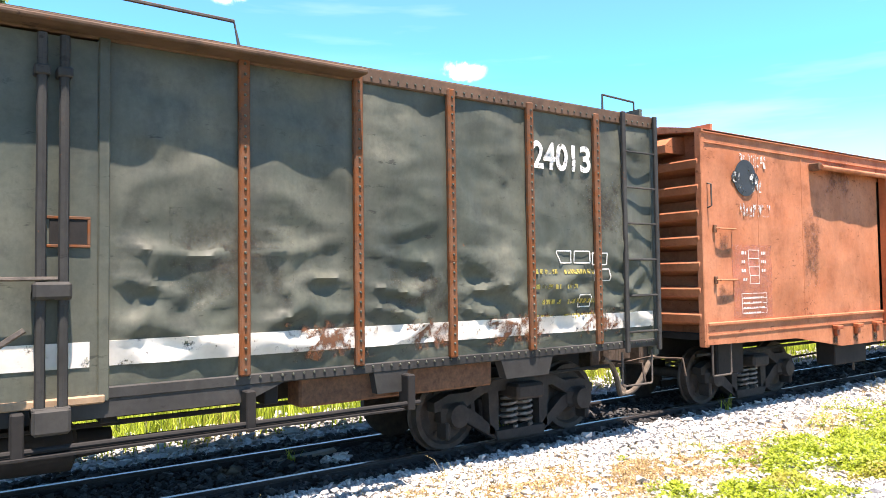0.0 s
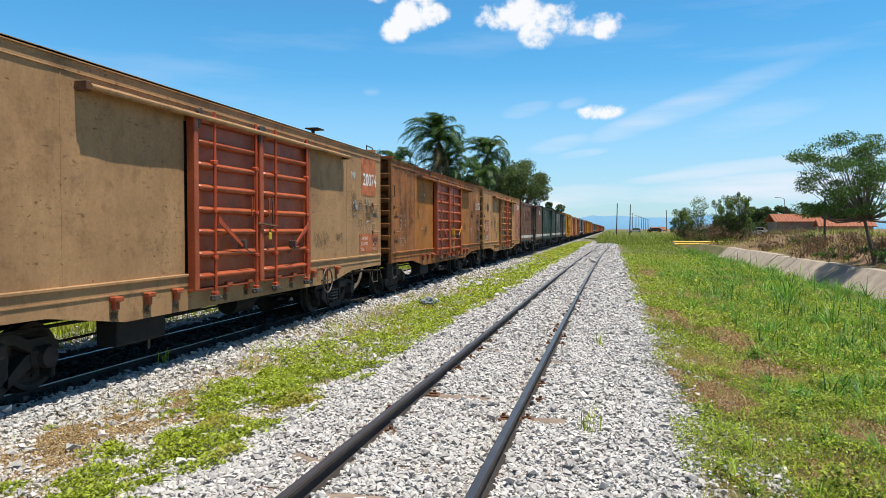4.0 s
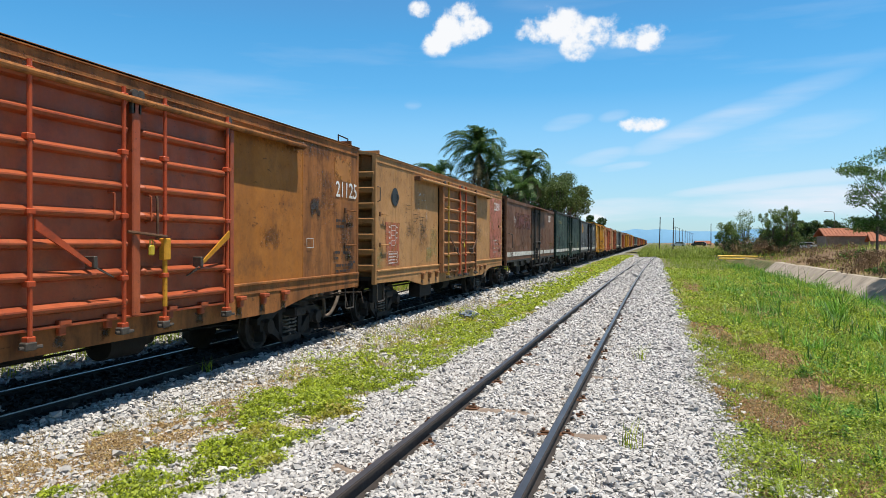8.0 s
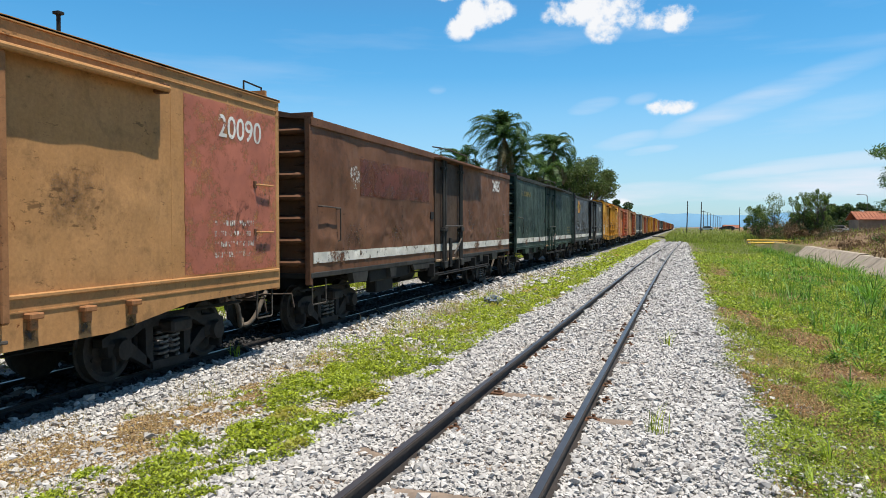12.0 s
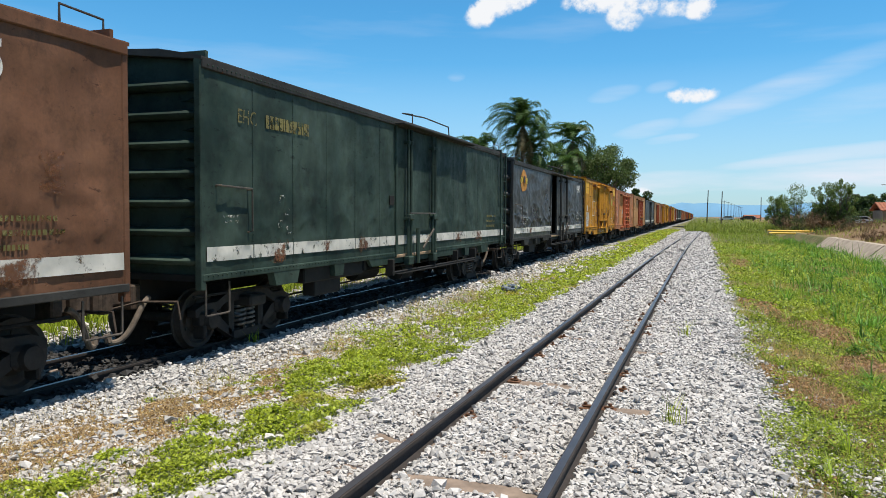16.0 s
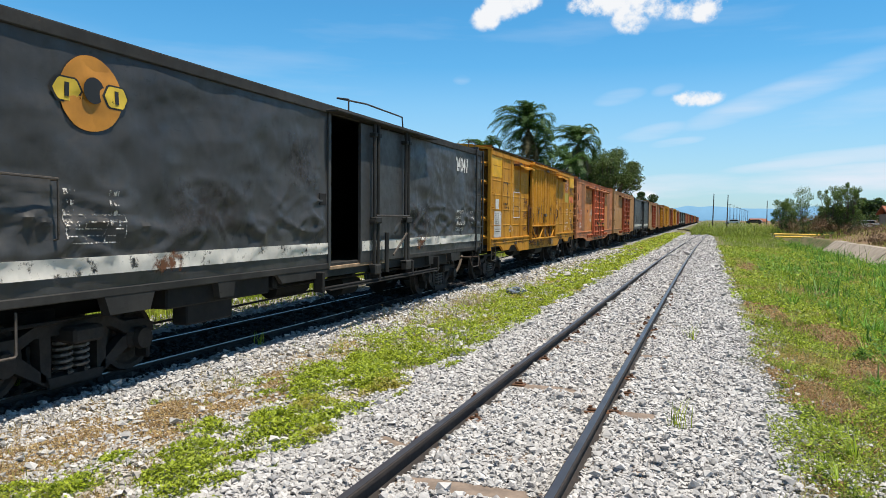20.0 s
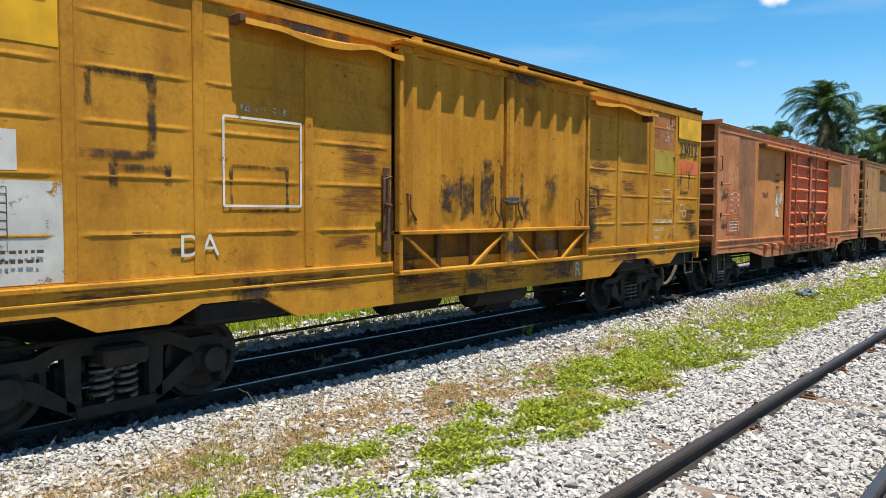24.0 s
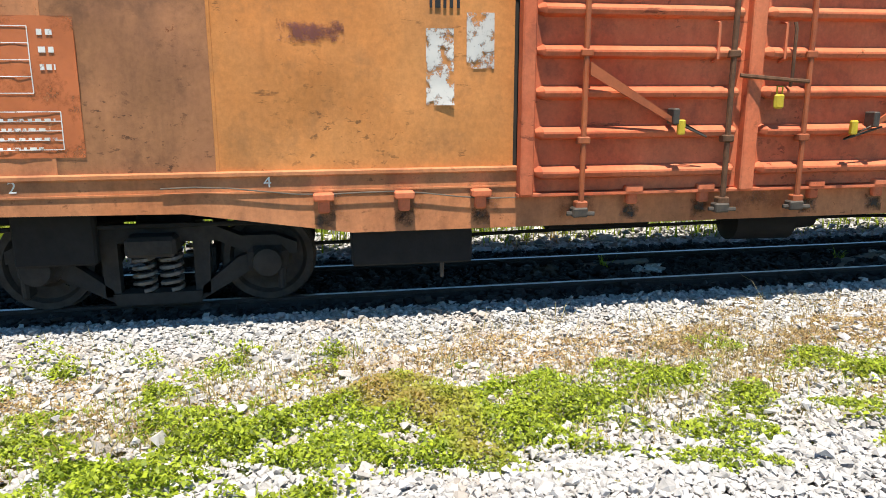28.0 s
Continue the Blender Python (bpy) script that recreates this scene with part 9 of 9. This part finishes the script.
# ---- pipes, poles, cars, houses and hills ----
def build_pipes():
    for k, (dz, dy) in enumerate(((0.0, 0.0), (-0.30, -1.6))):
        p = thing("pipe", "yellow painted pipe crossing the ditch", "pipe", "pipes over the ditch", at=pose(0, 0, 0))
        a, b = Vector((8.6, 109.0 + dy, -0.30 + dz)), Vector((20.5 + k * -1.0, 113.5 + dy, -0.42 + dz))
        part("tube", Shape().rod(a, b, 0.12, 12), M["pipe"], p)
        for t in (0.02, 0.98):
            c = a.lerp(b, t)
            part("support", Shape().box(c.x - 0.2, c.x + 0.2, c.y - 0.15, c.y + 0.15, float(ground_z(c.x, c.y)) - 0.6, c.z - 0.08, 0.02), M["concrete"], p)


build_pipes()


def utility_pole(x, y, high, label, arm=0):
    z = float(ground_z(x, y)) + 0.5
    p = thing("utility_pole", label, "pole", "poles along the line", at=pose(x, y, z - 0.6))
    part("shaft", Shape().rod((0, 0, 0), (random.uniform(-0.25, 0.25), 0, high), 0.15, 10, 0.10), M["pole"], p)
    if arm:
        part("crossarm", Shape().box(-0.8, 0.8, -0.05, 0.05, high - 0.5, high - 0.38, 0.01), M["pole"], p)


for px, py, ph in ((1.25, 190, 8.6), (4.5, 190, 8.4), (17.6, 250, 8.4)):
    utility_pole(px, py, ph, "bare dark wooden pole standing by the road")
for i in range(8):
    utility_pole(9 + i * 2.4, 330 + i * 30, 9.0, "thin far utility pole with a crossarm", 1)


def small_car(x, y, turn, mat, label, body_h=1.45):
    z = float(ground_z(x, y)) + 0.88
    c = thing("car", label, "car", "cars on the road", at=pose(x, y, z, 0, 0, turn))
    prof = [(-2.1, 0.3), (2.1, 0.3), (2.15, 0.75), (1.2, 0.92), (0.55, body_h), (-1.45, body_h), (-2.05, 0.95)]
    part("body", Shape().prism([(a, b) for a, b in prof], -0.85, 0.85, "x"), M[mat], c)
    for sx in (-0.86, 0.86):
        part("side_window", Shape().prism([(-1.6, 0.95), (1.0, 0.95), (0.5, body_h - 0.1), (-1.35, body_h - 0.1)], sx - 0.012, sx + 0.012, "x"), M["window"], c)
        for wy in (-1.35, 1.35):
            w = part("wheel", Shape().turned([(-0.1, 0.33), (0.1, 0.33)], 16, (sx * 0.96, wy, 0.33)), M["rubber"], c)
            part("rim", Shape().turned([(-0.11, 0.19), (0.11, 0.19)], 12, (sx * 0.96, wy, 0.33)), M["galv"], w)


small_car(7.2, 236, 86, "white_car", "white car standing on the road across the line")
small_car(12.6, 226, 80, "dark_car", "dark red pickup standing on the road", 1.3)
small_car(26.0, 145, 80, "white_car", "white car parked among trees near the houses")


def house(x, y, wide, deep, high, turn, label):
    h = thing("house", label, "house", "houses by the line", at=pose(x, y, float(ground_z(x, y)) - 0.9, 0, 0, turn))
    part("wall", Shape().box(-wide / 2, wide / 2, -deep / 2, deep / 2, 0, high, 0.02), M["plaster"], h)
    roof = part("roof", Shape().prism([(-deep / 2 - 0.5, high - 0.1), (0, high + deep * 0.22), (deep / 2 + 0.5, high - 0.1), (deep / 2 + 0.5, high + 0.02), (0, high + deep * 0.22 + 0.14), (-deep / 2 - 0.5, high + 0.02)], -wide / 2 - 0.5, wide / 2 + 0.5, "x"), M["roof_tile"], h)
    n = int(wide / 0.5)
    s = Shape()
    for i in range(n):
        xx = -wide / 2 - 0.4 + i * (wide + 0.8) / n
        s.rod((xx, -deep / 2 - 0.5, high + 0.02), (xx, 0, high + deep * 0.22 + 0.14), 0.09, 6)
    tagged(part("tile_cover", s, M["roof_tile"], roof), kind="stuff")
    for wx in (-wide * 0.28, wide * 0.22):
        w = part("window", Shape().box(wx - 0.5, wx + 0.5, -deep / 2 - 0.03, -deep / 2 + 0.02, 1.0, 2.0), M["window"], h)
        part("frame", Shape().box(wx - 0.57, wx + 0.57, -deep / 2 - 0.05, -deep / 2 - 0.01, 0.92, 1.0, 0.01), M["wood"], w)
    part("door", Shape().box(-0.45, 0.45, -deep / 2 - 0.04, -deep / 2 + 0.02, 0, 2.05, 0.01), M["wood"], h)


house(33.2, 148, 7.6, 6, 4.3, 4, "house with a red clay tile roof behind the bank")
house(39.6, 140, 8.0, 5, 3.4, -6, "lower house with a weathered clay tile roof behind the bank")
house(37.0, 80, 9, 7, 2.6, -8, "grey plastered house beyond the bank")
house(-46.0, 9.5, 11, 7, 1.5, 90, "house with an orange tile roof behind the train")
house(46.0, 240, 16, 8, 3.4, 0, "far low building with a tile roof")
for i in range(1, 4):
    house(8 + i * 22.0, 460 + (i % 3) * 40, 9, 8, 2.4, i * 11, "far low house on the horizon")


def street_lamp(x, y, high, label):
    p = thing("street_lamp", label, "street lamp", at=pose(x, y, float(ground_z(x, y)) - 0.3))
    part("post", Shape().rod((0, 0, 0), (0, 0, high), 0.10, 10, 0.06), M["galv"], p)
    part("arm", Shape().path([(0, 0, high - 0.05), (-0.25, 0, high + 0.2), (-0.7, 0, high + 0.32), (-1.2, 0, high + 0.33)], 0.045, 6), M["galv"], p)
    part("lamp_head", Shape().box(-1.7, -1.15, -0.13, 0.13, high + 0.27, high + 0.39, 0.03), M["galv"], p, "flat grey lamp head")


street_lamp(32.0, 150, 8.0, "grey street lamp with a curved arm among the houses")


def hut(x, y):
    h = thing("hut", "small pale hut with a slanting tin roof", "hut", at=pose(x, y, float(ground_z(x, y)) - 0.05))
    part("wall", Shape().box(-1.2, 1.2, -0.9, 0.9, 0, 1.2, 0.02), M["plaster"], h)
    part("roof", Shape().prism([(-1.5, 1.45), (1.5, 1.10), (1.5, 1.16), (-1.5, 1.51)], -1.2, 1.2, "y"), M["tin"], h)
    for k in (-0.85, 0.85):
        part("roof_post", Shape().box(1.35, 1.45, k - 0.05, k + 0.05, 0, 1.12, 0.01), M["wood"], h)


hut(-18.6, 3.9)
thing("garden_wall", "low green-painted garden wall behind the train", "wall", at=pose(-15.2, 2.5, -0.62), data=Shape().box(-0.1, 0.1, -0.9, 0.9, 0, 0.62, 0.02).box(-0.14, 0.14, -0.92, 0.92, 0.60, 0.66, 0.015).mesh("garden_wall", M["green_wall"]))
for wz, wx in ((3.99, -18.0), (2.68, -18.2)):
    thing("overhead_wire", "thin black wire strung behind the train", "wire", "wires behind the train", data=Shape().path([(wx, yy, wz + 0.0009 * (yy - 3) ** 2) for yy in range(-30, 37, 6)], 0.012, 5).mesh("overhead_wire", M["rubber"]))
for py in (-30.0, 36.0):
    p = thing("utility_pole", "dark wooden pole carrying thin wires", "pole", "poles along the line", at=pose(-18.1, py, -0.6))
    part("shaft", Shape().rod((0, 0, 0), (0, 0, 6.2), 0.11, 10, 0.08), M["pole"], p)


def fence_post(x, y):
    thing("steel_post", "grey steel post standing on the bank", "post", at=pose(x, y, float(ground_z(x, y)) - 0.1), data=Shape().rod((0, 0, 0), (0, 0, 3.4), 0.09, 10).mesh("steel_post", M["galv"]))


fence_post(15.9, 61.0)


def hills():
    rnd = np.random.RandomState(9)
    n = 160
    az = np.radians(np.linspace(60, -75, n))
    t = np.linspace(0, 1, n)
    h = 40 + 17 * np.sin(t * 17) + 10 * np.sin(t * 41 + 1) + 10 * np.sin(t * 90) + rnd.normal(0, 2.0, n)
    h = h * np.clip((t - 0.34) * 14, 0.25, 1)
    r = 3600.0
    x, y = -np.sin(az) * r, np.cos(az) * r
    v = np.concatenate([np.stack([x, y, np.full(n, -20)], -1), np.stack([x * 1.02, y * 1.02, h], -1), np.stack([x * 1.1, y * 1.1, np.full(n, -20)], -1)])
    i = np.arange(n - 1)
    q = np.concatenate([np.stack([i, i + 1, n + i + 1, n + i], -1), np.stack([n + i, n + i + 1, 2 * n + i + 1, 2 * n + i], -1)])
    thing("backdrop_hills", "long low mountain range in the distance, coloured blue for haze", "mountains", kind="structure", data=big_mesh("backdrop_hills", v, q, M["mountain"], True))


hills()


def plank(x, y, long, turn, label):
    z = float(ground_z(x, y)) + 0.035
    s = Shape().box(-0.055, 0.055, -long / 2, long / 2, -0.015, 0.02, 0.006)
    thing("plank", label, "plank", "litter between the rails", at=pose(x, y, z, 4, 2, turn), data=s.mesh("plank", M["sleeper"]))


plank(-7.05, 6.05, 0.95, 12, "weathered broken plank lying between the rails")
plank(-7.35, 3.25, 0.80, -8, "weathered broken plank lying between the rails")
plank(-6.85, 5.75, 0.45, 40, "short split board lying between the rails")
weed_tuft(-7.15, 5.9, 0.16, 7, "dry grass tuft between the rails")
weed_tuft(-7.25, 3.1, 0.18, 8, "dry grass tuft between the rails")
for k, (dx, dy, r) in enumerate(((-6.95, 3.55, 0.07), (-7.0, 3.4, 0.05), (-6.9, 6.3, 0.06), (-7.2, 6.4, 0.05))):
    crumpled("rubble_stone", dx, dy, r, M["ballast_old"], "lump of rubble lying between the rails", "stone", 20 + k, 0.7)


# ---- motion ----
# way of the train: seconds, and where the second wagon's leading end is then along y
WAY = [(0.0, 8.10), (1.0, 3.62), (3.0, -5.55), (5.0, -14.75), (8.0, -28.70), (10.0, -37.85), (11.0, -42.45), (14.0, -56.75), (17.0, -70.65), (20.0, -84.85), (23.0, -98.85),
       (26.0, -112.85), (27.0, -117.45), (28.0, -122.2)]


def motions():
    ts = [t for t, _ in WAY]
    ss = [s for _, s in WAY]
    fine = [round(0.1 * i, 1) for i in range(281)]
    rolls = [(t, (ss[0] - float(np.interp(t, ts, ss))) / WHEEL) for t in fine]
    for k, (wagon, sets, place) in enumerate(TRAIN):
        walk(wagon, [(t, pose(TX, place + s, TZ)) for t, s in WAY])
        if k > 12:
            continue
        for wheel, y in sets:
            walk(wheel, [(t, pose(0, y, WHEEL, math.degrees(a))) for t, a in rolls])


motions()
